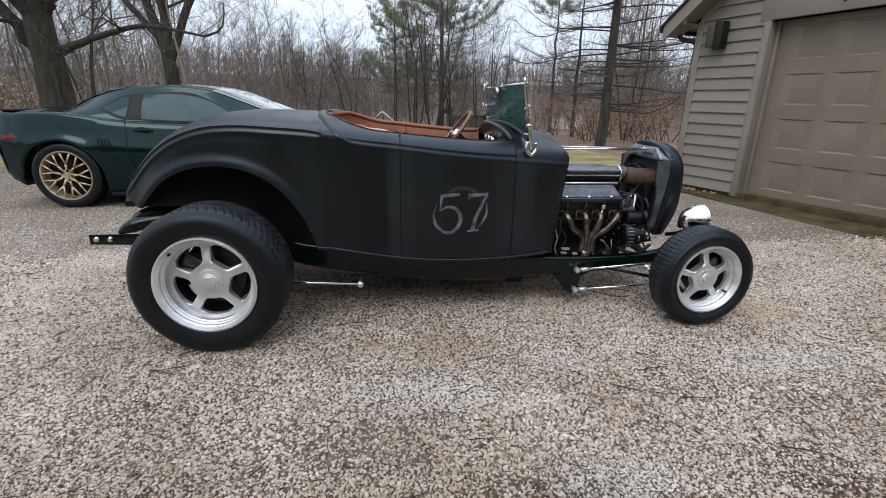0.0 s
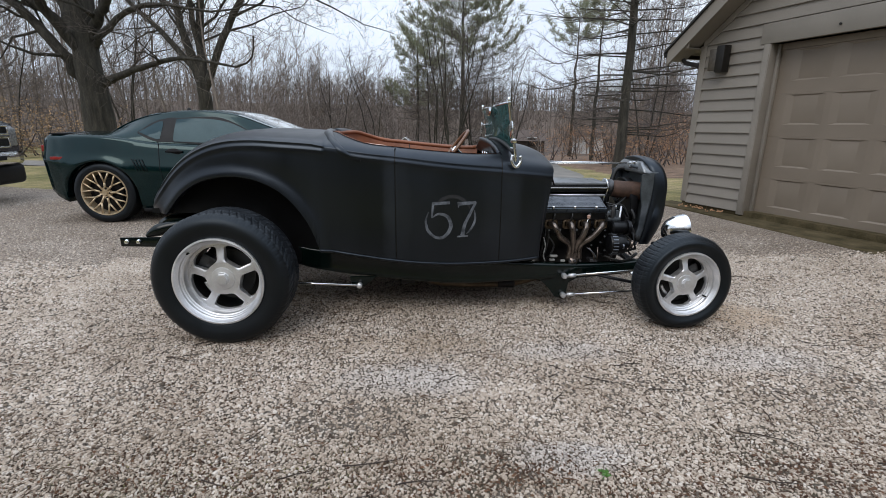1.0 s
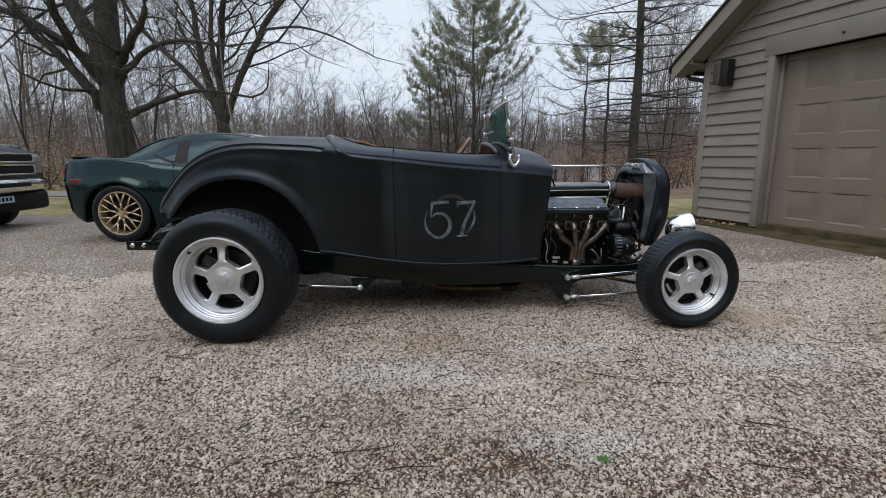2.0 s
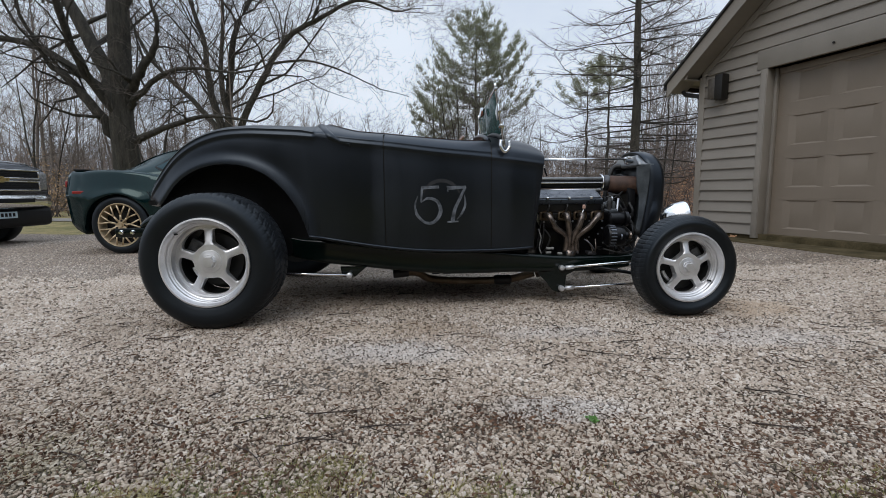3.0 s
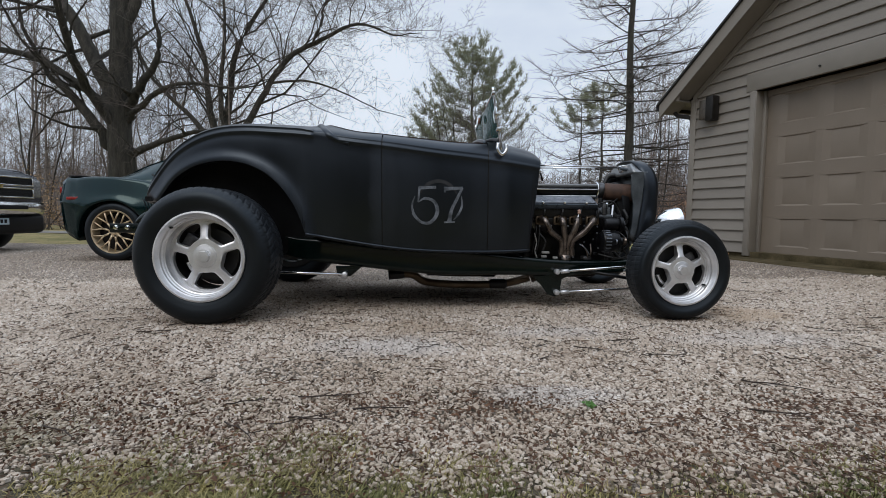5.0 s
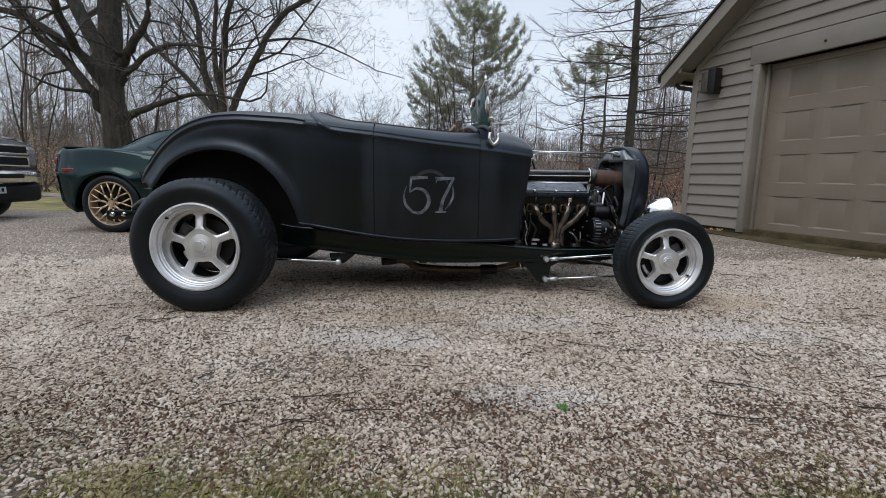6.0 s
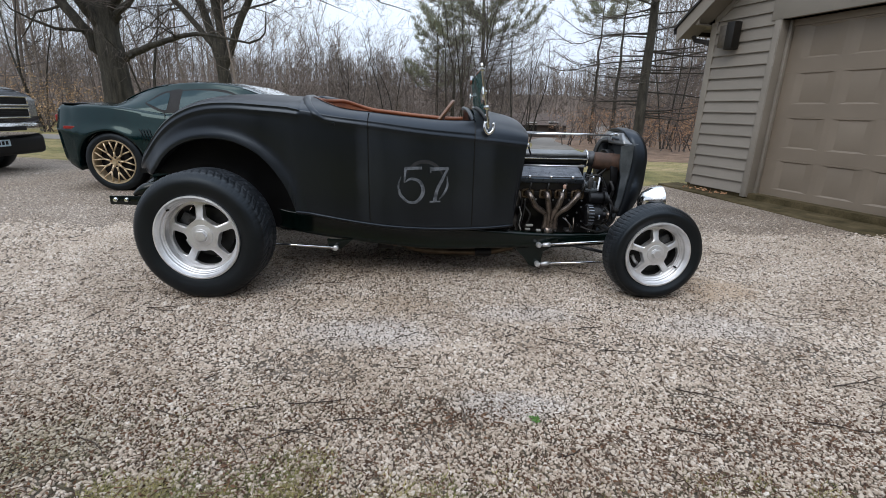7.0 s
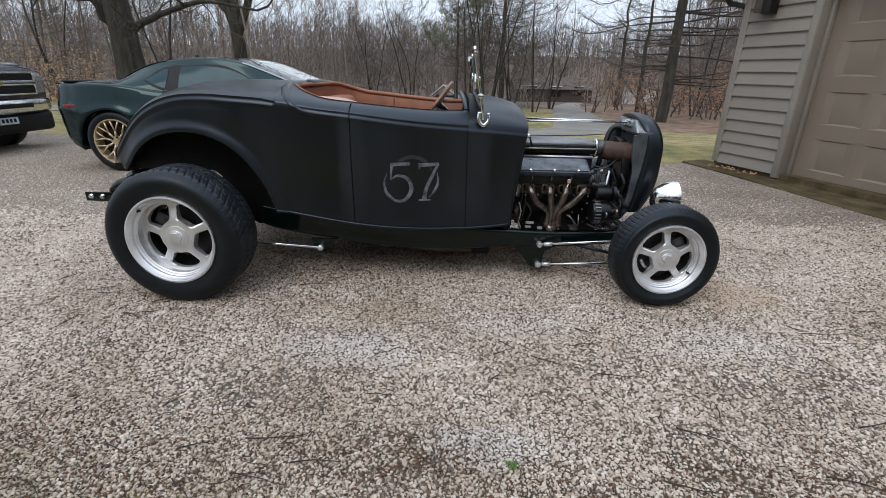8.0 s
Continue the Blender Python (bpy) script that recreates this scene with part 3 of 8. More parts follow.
SEC, COLS, PITCH = 0.515, 8, 0.508
for k in range(4):
    z0, z1 = 0.088 + k * SEC, 0.088 + (k + 1) * SEC - 0.001
    section = gpart("door_section", box(OPEN0 + 0.02, OPEN1 - 0.02, DO - 0.045, DO - 0.012, z0 + 0.003, z1 - 0.003, 0.003), M_GDOOR, gdoor)
    for c in range(COLS):
        bm = bmesh.new()
        a0, a1 = 1.14 + c * PITCH, 1.14 + (c + 1) * PITCH
        inner = raised_panel(bm, a0 + 0.032, a1 - 0.032, z0 + 0.148, z1 - 0.014)
        a0, a1 = (OPEN0 + 0.03 if c == 0 else a0), (OPEN1 - 0.03 if c == COLS - 1 else a1)
        outer = [bm.verts.new((s, DO, z)) for s, z in ((a0, z0), (a1, z0), (a1, z1), (a0, z1))]
        grid_faces(bm, [outer, inner], close=True)
        back = [bm.verts.new((v.co.x, DO - 0.012, v.co.z)) for v in outer]
        grid_faces(bm, [back, outer], close=True)
        for f in bm.faces:
            f.smooth = False
        bm.transform(GM)
        part("panel", bm, M_GDOOR, section)
gpart("door_seal", box(OPEN0 + 0.01, OPEN1 - 0.01, DO - 0.03, DO + 0.012, 0.068, 0.087, 0.004), M_RUBBER, gdoor, "black rubber bottom seal")
gpart("jamb_stop", box(OPEN0, OPEN0 + 0.045, DO + 0.004, DO + 0.05, 0.10, OPENZ, 0.003), M_TRIM, gdoor)

gpart("jamb_lining", box(OPEN0 + 0.001, OPEN0 + 0.012, -0.098, 0.031, 0.10, OPENZ - 0.003, 0.002), M_TRIM, gdoor)
gpart("door_header", box(OPEN0 + 0.01, OPEN1 - 0.01, DO - 0.06, DO + 0.02, 0.088 + 4 * SEC, OPENZ + 0.02, 0.004), M_GDOOR, gdoor, "taupe header strip above the door")
# concrete apron
b = bmesh.new()
edge = [(-0.35, 0.20), (0.4, 0.27), (1.4, 0.40), (3.0, 0.62), (5.0, 0.80), (G_LEN + 0.6, 0.95)]
top_f = [b.verts.new((s, o, 0.080 - 0.004 * s)) for s, o in edge]
top_b = [b.verts.new((s, -0.185, 0.086 - 0.004 * s)) for s, o in edge]
low_f = [b.verts.new((s, o + 0.012, -0.2)) for s, o in edge]
grid_faces(b, [top_b, top_f, low_f])
for f in b.faces:
    f.smooth = False
apron = tagged(gpart("pavement_apron", b, M_CONCRETE, None), "weathered mossy concrete apron below the garage door", "pavement", kind="structure")

# ---- roadster ----
car = thing("hot_rod", "satin black open 1930s-style hot rod with bare aluminium wheels on gravel", "car")

B_W = rounded([(-1.95, 0.46), (-1.88, 0.53), (-1.75, 0.585), (-1.5, 0.645), (-1.2, 0.69), (-0.9, 0.712), (-0.6, 0.722), (-0.4, 0.718), (-0.2, 0.704), (0.06, 0.668), (0.3, 0.612), (0.58, 0.515)])
B_BEAD = rounded([(-1.95, 0.70), (-1.85, 0.80), (-1.76, 0.90), (-1.64, 1.00), (-1.52, 1.062), (-1.39, 1.098), (-1.24, 1.110), (-1.06, 1.103), (-0.81, 1.084), (-0.66, 1.058), (-0.386, 1.027), (-0.1, 0.992), (0.232, 0.962), (0.58, 0.925)])
B_TOP = rounded([(-1.95, 0.716), (-1.88, 0.83), (-1.80, 0.945), (-1.70, 1.045), (-1.58, 1.125), (-1.46, 1.168), (-1.3, 1.187), (-1.1, 1.186), (-0.98, 1.181), (-0.90, 1.177), (-0.83, 1.176), (-0.78, 1.176), (-0.7, 1.150), (-0.6, 1.120), (-0.4, 1.096), (-0.17, 1.074), (0.07, 1.058), (0.225, 1.060)])
B_COWL = rounded([(0.2, 1.125), (0.3, 1.122), (0.4, 1.106), (0.5, 1.080), (0.555, 1.052), (0.585, 1.015)])
B_OPEN_RAW = rounded([(-2.0, 0.0), (-0.88, 0.0), (-0.865, 0.14), (-0.84, 0.28), (-0.79, 0.42), (-0.72, 0.52), (-0.62, 0.585), (-0.5, 0.612), (-0.3, 0.61), (0.0, 0.575), (0.23, 0.53)])


def B_OPEN(x):
    return 0.0 if x <= -0.88 else max(0.0, B_OPEN_RAW(x))


ARCH = [(-1.800, 0.690), (-1.775, 0.713), (-1.735, 0.758), (-1.68, 0.813), (-1.60, 0.868), (-1.52, 0.902), (-1.43, 0.922), (-1.31, 0.926), (-1.18, 0.899), (-1.06, 0.832), (-0.97, 0.735), (-0.908, 0.630), (-0.875, 0.540), (-0.860, 0.492)]
ARCH_Z = rounded(ARCH)
SILL = rounded([(-0.86, 0.489), (-0.67, 0.457), (-0.47, 0.425), (-0.265, 0.400), (-0.06, 0.387), (0.144, 0.382), (0.35, 0.381), (0.53, 0.386)])


def bottom(x):
    if x <= ARCH[0][0]:
        return 0.690
    return ARCH_Z(x) if x < -0.86 else SILL(x)


def side_y(x, z):
    """Half width of the body's side at a height below the bead: a slight barrel, tucked in low, flared round the arch."""
    w, zb, bd = B_W(x), bottom(x), B_BEAD(x)
    t = (z - zb) / max(bd - zb, 0.02)
    y = w - 0.030 * (1 - min(t, 1.0)) ** 2.2 - 0.022 * min(max(t, 0.0), 1.0) ** 2
    if -1.86 < x < -0.80:
        near = min(math.hypot(x - ax, z - az) for ax, az in ARCH_DENSE)
        y += 0.034 * math.exp(-(near / 0.045) ** 2)
    return y


ARCH_DENSE = [(x, ARCH_Z(x)) for x in np.linspace(-1.80, -0.86, 80)]


def section(x, top, opening, n_side=12, n_top=12):
    """Half section of the body at x: side, bead, shoulder, then inward to the opening's edge."""
    zb, bd, w = bottom(x), B_BEAD(x), B_W(x)
    pts = []
    zb = min(zb, bd - 0.01)
    for i in range(n_side):
        z = zb + (bd - 0.032 - zb) * (i / (n_side - 1)) ** 0.85
        pts.append((side_y(x, z), z))
    ws = pts[-1][0]
    g = 1.15 * (1 - sstep(-0.825, -0.805, x)) + sstep(-0.72, -0.62, x)  # the deck's bead stops short of the cockpit's
    deck = 0.006 * (1 - sstep(-0.822, -0.804, x)) * sstep(-1.93, -1.80, x)
    pts += [(ws + 0.001 * g, bd - 0.022), (ws + 0.0065 * g, bd - 0.015), (ws + 0.0070 * g, bd - 0.008), (ws + 0.0015 * g, bd + 0.001), (ws - 0.003, bd + 0.012)]
    o, hi = opening, max(top, bd + 0.02)
    power = 2.05 - 0.60 * min(1.0, o / 0.4)
    for i in range(1, n_top + 1):
        a = (i / n_top) * math.pi / 2
        u = math.cos(a) ** (2 / power)
        v = math.sin(a) ** (2 / power)
        pts.append((o + (ws - 0.001 + deck - o) * u, bd + 0.012 + (hi + deck - bd - 0.012) * v))
    return pts


def shell(x0, x1, n, top, opening, sides=(1, -1), extra=None, cap0=False, cap1=False):
    """The body's skin from x0 to x1, on one or both sides, with a rolled inner edge at the opening."""
    bm = bmesh.new()
    xs = sorted(set([x0 + (x1 - x0) * i / n for i in range(n + 1)] + list(extra or ())))
    for s in sides:
        rows = []
        for x in xs:
            o = opening(x)
            sec = section(x, top(x), o)
            row = [bm.verts.new((x, s * y, z)) for y, z in sec]
            if o > 0.005:
                zt = sec[-1][1]
                row += [bm.verts.new((x, s * (o - 0.012), zt - 0.006)), bm.verts.new((x, s * (o - 0.016), zt - 0.030))]
            else:
                row += [bm.verts.new((x, s * max(o - 0.0, 0.0), sec[-1][1])), bm.verts.new((x, 0, sec[-1][1]))]
            # return flange at the foot
            y0, z0 = sec[0]
            row = [bm.verts.new((x, s * (y0 - 0.075), z0 + 0.004)), bm.verts.new((x, s * (y0 - 0.012), z0 - 0.005))] + row
            rows.append(row)
        grid_faces(bm, rows, flip=s < 0)
    bmesh.ops.remove_doubles(bm, verts=bm.verts, dist=0.0004)
    return smooth(bm, 1.0)


arch_xs = [-1.80 + 0.94 * (0.5 - 0.5 * math.cos(math.pi * i / 44)) for i in range(45)]
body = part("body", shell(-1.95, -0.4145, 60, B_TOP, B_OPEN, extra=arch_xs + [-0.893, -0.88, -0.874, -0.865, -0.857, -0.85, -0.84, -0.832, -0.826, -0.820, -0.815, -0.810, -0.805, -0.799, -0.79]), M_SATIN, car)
# the belt bead climbs from the doors and wraps round the back of the cockpit
climb = []
for x, k in ((-0.600, 14.0), (-0.645, 14.6), (-0.690, 15.8), (-0.725, 17.6), (-0.755, 19.6), (-0.785, 21.8), (-0.815, 23.8), (-0.845, 25.6), (-0.872, 27.2)):
    sec = section(x, B_TOP(x), B_OPEN(x))
    i, f = int(k), k - int(k)
    climb.append((x, sec[i][0] * (1 - f) + sec[i + 1][0] * f - 0.017, sec[i][1] * (1 - f) + sec[i + 1][1] * f - 0.013))
climb = [(x, -y, z) for x, y, z in climb] + [(-0.892, -0.10, 1.163), (-0.896, 0.0, 1.164), (-0.892, 0.10, 1.163)] + climb[::-1]
ring = curve_pts(climb, 4)
part("cockpit_bead", tube(ring, 0.026, 16, radii=[0.018 + 0.010 * (1 - sstep(-0.74, -0.62, p[0])) for p in ring]), M_SATIN, body, "raised satin black bead wrapping the cockpit's back")
# tail panel closing the back
b = bmesh.new()
sec = section(-1.95, B_TOP(-1.95), 0.0)
va = [b.verts.new((-1.95, y, z)) for y, z in sec]
vb = [b.verts.new((-1.95, -y, z)) for y, z in sec]
low = [b.verts.new((-1.90, y, 0.684)) for y in (sec[0][0], -sec[0][0])]
grid_faces(b, [va, vb])
b.faces.new((va[0], vb[0], low[1], low[0]))
part("tail_panel", b, M_SATIN, body)
doors = []
for s in (-1, 1):
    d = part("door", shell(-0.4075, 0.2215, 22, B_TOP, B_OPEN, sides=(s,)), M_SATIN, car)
    doors.append(d)
    for x in (-0.411, 0.225):
        gapm = bmesh.new()
        rows = []
        for y, z in section(x, B_TOP(x), B_OPEN(x)):
            rows.append([gapm.verts.new((x + d, s * (y - 0.010), z - 0.010 * sstep(B_BEAD(x), B_TOP(x), z))) for d in (-0.008, 0.008)])
        grid_faces(gapm, rows)
        part("door_gap_seal", gapm, M_RUBBER, d, "black rubber behind the door gap")


cowl_bm = shell(0.2285, 0.575, 22, B_COWL, lambda x: 0.0)
for v in cowl_bm.verts:  # the firewall edge leans back towards its foot
    lean = sstep(0.50, 0.575, v.co.x)
    v.co.x -= lean * 0.075 * max(0.0, (0.98 - v.co.z) / 0.6)
cowl = part("cowl", cowl_bm, M_SATIN, car)
b = bmesh.new()
sec = section(0.575, B_COWL(0.575), 0.0)
fa = [b.verts.new((0.571 - 0.075 * max(0.0, (0.98 - z) / 0.6), -(y - 0.004), z)) for y, z in sec]
fb = [b.verts.new((0.571 - 0.075 * max(0.0, (0.98 - z) / 0.6), (y - 0.004), z)) for y, z in sec]
grid_faces(b, [fa, fb])
part("firewall", b, M_SATIN, cowl)
# rolled edge of the cowl over the dashboard
arc = [p for p in section(0.2285, B_COWL(0.2285), 0.0)[17:29] if p[1] > 1.045]
pts = [(0.222 - 0.05 * (1 - abs(y) / 0.6), -y, z + 0.004) for y, z in arc] + [(0.222 - 0.05 * (1 - abs(y) / 0.6), y, z + 0.004) for y, z in arc[::-1]]
part("dash_roll", tube(pts, 0.015, 8), M_SATIN, cowl)
b = bmesh.new()
outer = [b.verts.new((0.19, p[1] * 0.97, p[2] - 0.012)) for p in pts]
inner = [b.verts.new((0.255, p[1] * 0.80, p[2] - 0.06)) for p in pts]
base = [b.verts.new((0.255, p[1] * 0.80, 0.90)) for p in pts]
grid_faces(b, [outer, inner, base])
dash = part("dashboard", b, M_SATIN, car)
for y in (-0.30, -0.20, 0.16, 0.28, 0.40):
    g = lathe([(0.0, 0.02), (0.034, 0.02), (0.040, 0.012), (0.044, 0.0), (0.036, -0.004)], 20, "x")
    g.transform(pose(0.244, y, 1.0, 0, 0, 180))
    part("gauge", g, M_CHROME, dash, "chrome-ringed gauge")

# number strokes follow the door's skin
def stroke(pts, widths, lift=0.0022, n=6):
    c = curve_pts([(x, 0, z) for x, z in pts], n) if n > 1 else [Vector((x, 0, z)) for x, z in pts]
    ws = np.interp(np.linspace(0, 1, len(c)), np.linspace(0, 1, len(widths)), widths)
    bm = bmesh.new()
    rows = []
    for i, p in enumerate(c):
        d = (c[min(i + 1, len(c) - 1)] - c[max(i - 1, 0)]).normalized()
        q = Vector((-d.z, 0, d.x)) * ws[i] / 2
        rows.append([bm.verts.new((v.x, -side_y(v.x, v.z) - lift, v.z)) for v in (p - q * 0.76, p, p + q * 0.76)])
    grid_faces(bm, rows)
    return bm


NX, NZ = -0.072, 0.672
five, seven = bmesh.new(), bmesh.new()
for p, w in (([(-0.122, 0.104), (-0.02, 0.108)], [0.026, 0.022]), ([(-0.118, 0.110), (-0.126, 0.02)], [0.020, 0.012]),
             ([(-0.128, 0.018), (-0.085, 0.042), (-0.030, 0.022), (-0.012, -0.04), (-0.050, -0.098), (-0.105, -0.100), (-0.150, -0.055), (-0.156, -0.02)], [0.006, 0.020, 0.026, 0.030, 0.026, 0.020, 0.024, 0.010]),
             ([(-0.156, -0.055), (-0.162, 0.0), (-0.146, 0.055)], [0.012, 0.016, 0.006])):
    join(five, stroke([(NX + a, NZ + c) for a, c in p], w))
for p, w in (([(0.030, 0.100), (0.14, 0.106)], [0.030, 0.022]), ([(0.030, 0.112), (0.034, 0.078)], [0.012, 0.008]), ([(0.138, 0.108), (0.105, 0.040), (0.072, -0.03), (0.060, -0.095)], [0.018, 0.024, 0.026, 0.034]),
             ([(0.028, -0.100), (0.095, -0.098)], [0.014, 0.012]), ([(0.132, 0.06), (0.136, 0.0), (0.112, -0.055), (0.085, -0.085)], [0.006, 0.018, 0.018, 0.006])):
    join(seven, stroke([(NX + a, NZ + c) for a, c in p], w))
part("number_five", five, M_NUMBER, doors[0], "worn silver painted figure 5")
part("number_seven", seven, M_NUMBER, doors[0], "worn silver painted figure 7")
ring = [(NX - 0.005 + 0.115 * math.cos(a), NZ + 0.03 + 0.115 * math.sin(a)) for a in np.linspace(0.35, 2.75, 14)]
part("number_disc", stroke(ring, [0.008, 0.026, 0.030, 0.026, 0.008], 0.0012, 3), M_DISC, doors[0], "faint charcoal arc behind the number")

# cockpit
inside = bmesh.new()
rows = []
for x in [-0.8799, -0.878, -0.875, -0.87, -0.865] + list(np.linspace(-0.86, 0.20, 40)):
    o, zt = B_OPEN(x), B_TOP(x)
    rows.append([inside.verts.new((x, s * max(o - d, 0.0), zt - dz)) for s in (-1,) for d, dz in ((-0.006, -0.004), (0.010, 0.004), (0.022, -0.0 + 0.03), (0.035, 0.09), (0.05, 0.30), (0.05, 0.55))])
grid_faces(inside, rows)
rows = [[inside.verts.new((v.co.x, -v.co.y, v.co.z)) for v in r] for r in rows]
grid_faces(inside, rows, flip=True)
part("interior_trim", smooth(inside), M_LEATHER, car, "tan leather side and rear trim panels")
for s in (-1, 1):
    for x in (-0.36, -0.03):
        o, zt = B_OPEN(x), B_TOP(x)
        seam = tube([(x, s * (o - 0.008), zt + 0.002), (x, s * (o - 0.026), zt - 0.03), (x, s * (o - 0.036), zt - 0.09)], 0.003, 5)
        part("trim_seam", seam, M_RUBBER, car, "dark seam between leather panels")
rim_xs = [-0.878, -0.872, -0.862, -0.845, -0.82] + list(np.linspace(-0.79, 0.19, 30))
rim = [(x, -(B_OPEN(x) + 0.004), B_TOP(x) - 0.004) for x in rim_xs[::-1]] + [(x, B_OPEN(x) + 0.004, B_TOP(x) - 0.004) for x in rim_xs]
part("cockpit_rim", tube([(x, y, z - 0.004) for x, y, z in rim], 0.009, 8), M_SATIN, car, "rolled black rim round the cockpit")
roll = [(x + 0.012 * max(0.0, 1 - (x + 0.88) / 0.1), y - math.copysign(min(0.020, abs(y)), y), z - 0.007) for x, y, z in rim]
part("padded_roll", tube(roll, 0.014, 10), M_LEATHER, car, "padded tan leather roll round the cockpit")
seat = box(-0.80, -0.26, -0.50, 0.50, 0.52, 0.78, 0.05, seg=4)
part("seat_cushion", seat, M_LEATHER, car)
b = box(-0.79, -0.60, -0.52, 0.52, 0.72, 1.085, 0.055, seg=4)
for v in b.verts:
    v.co.x -= 0.10 * (v.co.z - 0.72)
part("seat_back", b, M_LEATHER, car)
b = lathe([(0.0, 0.05), (0.08, 0.045), (0.14, 0.025), (0.16, 0.0), (0.14, -0.02), (0.0, -0.03)], 24, "z")
b.transform(pose(-0.60, -0.36, 1.065, 0, 4, 0) @ Matrix.Diagonal((1.3, 0.9, 0.9, 1)))
part("seat_pad", b, M_PALE, car, "folded pale pink cloth on the seat back")
part("cockpit_floor", box(-0.84, 0.48, -0.50, 0.50, 0.40, 0.43), M_RUBBER, car)
# steering wheel on the far side, rim facing the driver
sw = pose(-0.01, 0.35, 1.035, 0, -52, 0)
b = lathe([(0.185 + 0.014 * math.cos(a), 0.014 * math.sin(a)) for a in np.linspace(0, 2 * math.pi, 9)[:-1]], 40, "z", closed=True)
b.transform(sw)
steer = part("steering_wheel", b, M_WOODRIM, car, "wooden-rimmed steering wheel")
for k in range(3):
    a = math.radians(90 + 120 * k)
    b = tube([(0.02 * math.cos(a), 0.02 * math.sin(a), -0.02), (0.178 * math.cos(a), 0.178 * math.sin(a), 0)], 0.010, 6)
    b.transform(sw)
    part("spoke", b, M_ALU, steer)
b = lathe([(0.0, 0.012), (0.035, 0.008), (0.045, -0.01), (0.03, -0.04), (0.022, -0.45)], 20, "z")
b.transform(sw)
part("steering_column", b, M_CHROME, steer, "chrome column and hub")

# windscreen leaning back between chrome posts
SX0, SX1, SZ0, SZ1 = 0.275, 0.120, 1.095, 1.395
screen = part("windscreen", box(-0.004, 0.004, -0.575, 0.575, 0.0, 0.262, 0.003), M_SCREEN, car, "tinted green windscreen glass leaning back")
screen.matrix_local = pose(0.292, 0, 1.095, 0, -9, 0)
screen.visible_shadow = False
for s in (-1, 1):
    post = part("screen_post", tube(curve_pts([(0.305, s * 0.597, 1.015), (0.300, s * 0.598, 1.07), (0.290, s * 0.596, 1.13), (0.272, s * 0.596, 1.23), (0.250, s * 0.598, 1.362)], 5), 0.009, 8), M_CHROME, car)
    horse = tube(curve_pts([(0.285, s * 0.600, 1.055), (0.282, s * 0.607, 1.015), (0.306, s * 0.606, 0.985), (0.334, s * 0.598, 1.010), (0.334, s * 0.592, 1.05)], 6), 0.011, 8)
    part("post_bracket", horse, M_CHROME, post, "polished U-shaped post bracket")
    b = lathe([(0.0, 0.03), (0.014, 0.026), (0.018, 0.01), (0.018, -0.01), (0.012, -0.026), (0.0, -0.03)], 14, "y")
    b.transform(pose(0.288, s * 0.597, 1.135))
    part("pivot_knob", b, M_CHROME, post)
    part("clamp_knob", lathe([(0.0, 0.03), (0.012, 0.026), (0.015, 0.01), (0.015, -0.01), (0.010, -0.026), (0.0, -0.03)], 14, "y", None, pose(0.272, s * 0.598, 1.225)), M_CHROME, post)
    part("wing_nut", lathe([(0.0, 0.02), (0.010, 0.018), (0.013, 0.0), (0.010, -0.018), (0.0, -0.02)], 14, "y", None, pose(0.252, s * 0.600, 1.350)), M_CHROME, post)
    part("post_tip", tube([(0.252, s * 0.60, 1.350), (0.247, s * 0.60, 1.386)], 0.008, 8), M_CHROME, post)
    b = tube([(0.268, s * 0.60, 1.235), (0.268, s * 0.665, 1.235)], 0.006, 8)
    part("mirror_arm", b, M_CHROME, post)
part("screen_frame", tube([(0.251, -0.585, 1.356), (0.251, 0.585, 1.356)], 0.007, 8), M_CHROME, car, "thin chrome windscreen frame")
part("screen_frame", tube([(0.293, -0.585, 1.092), (0.293, 0.585, 1.092)], 0.007, 8), M_CHROME, car, "thin chrome windscreen frame")
b = lathe([(0.0, 0.014), (0.05, 0.012), (0.06, 0.0), (0.05, -0.012), (0.0, -0.014)], 20, "x")
b.transform(pose(0.226, 0.05, 1.322) @ Matrix.Diagonal((1, 1.6, 0.55, 1)))
mirror = part("rear_mirror", b, M_CHROME, car, "small chrome rear-view mirror")
for s in (-1, 1):
    b = lathe([(0.0, 0.01), (0.045, 0.008), (0.05, 0.0), (0.0, -0.012)], 18, "x")
    b.transform(pose(0.250, s * 0.69, 1.205) @ Matrix.Diagonal((1, 0.8, 1.0, 1)))
    part("side_mirror", b, M_CHROME, car, "round chrome side mirror")
# rubber cowl seal at the foot of the screen
seal = [(0.262 + 0.035 * (abs(y) / 0.57) ** 2, y, 1.132 - 0.065 * (abs(y) / 0.57) ** 2.6) for y in np.linspace(-0.57, 0.57, 24)]
part("screen_seal", tube(seal, 0.013, 8), M_RUBBER, car)

# chassis
RAIL_Y = rounded([(-2.0, 0.46), (-1.2, 0.50), (-0.8, 0.575), (-0.3, 0.60), (0.2, 0.56), (0.55, 0.475), (1.0, 0.40), (1.5, 0.36)])
RAIL_T = rounded([(-2.0, 0.60), (-1.6, 0.63), (-1.3, 0.60), (-1.0, 0.475), (-0.8, 0.462), (-0.3, 0.412), (0.1, 0.395), (0.45, 0.352), (0.6, 0.335), (1.0, 0.318), (1.25, 0.33), (1.5, 0.40)])
RAIL_B = rounded([(-2.0, 0.53), (-1.6, 0.54), (-1.3, 0.50), (-1.05, 0.36), (-0.84, 0.322), (-0.56, 0.292), (-0.27, 0.261), (-0.06, 0.243), (0.16, 0.238), (0.37, 0.235), (0.6, 0.222), (1.0, 0.225), (1.25, 0.25), (1.5, 0.34)])
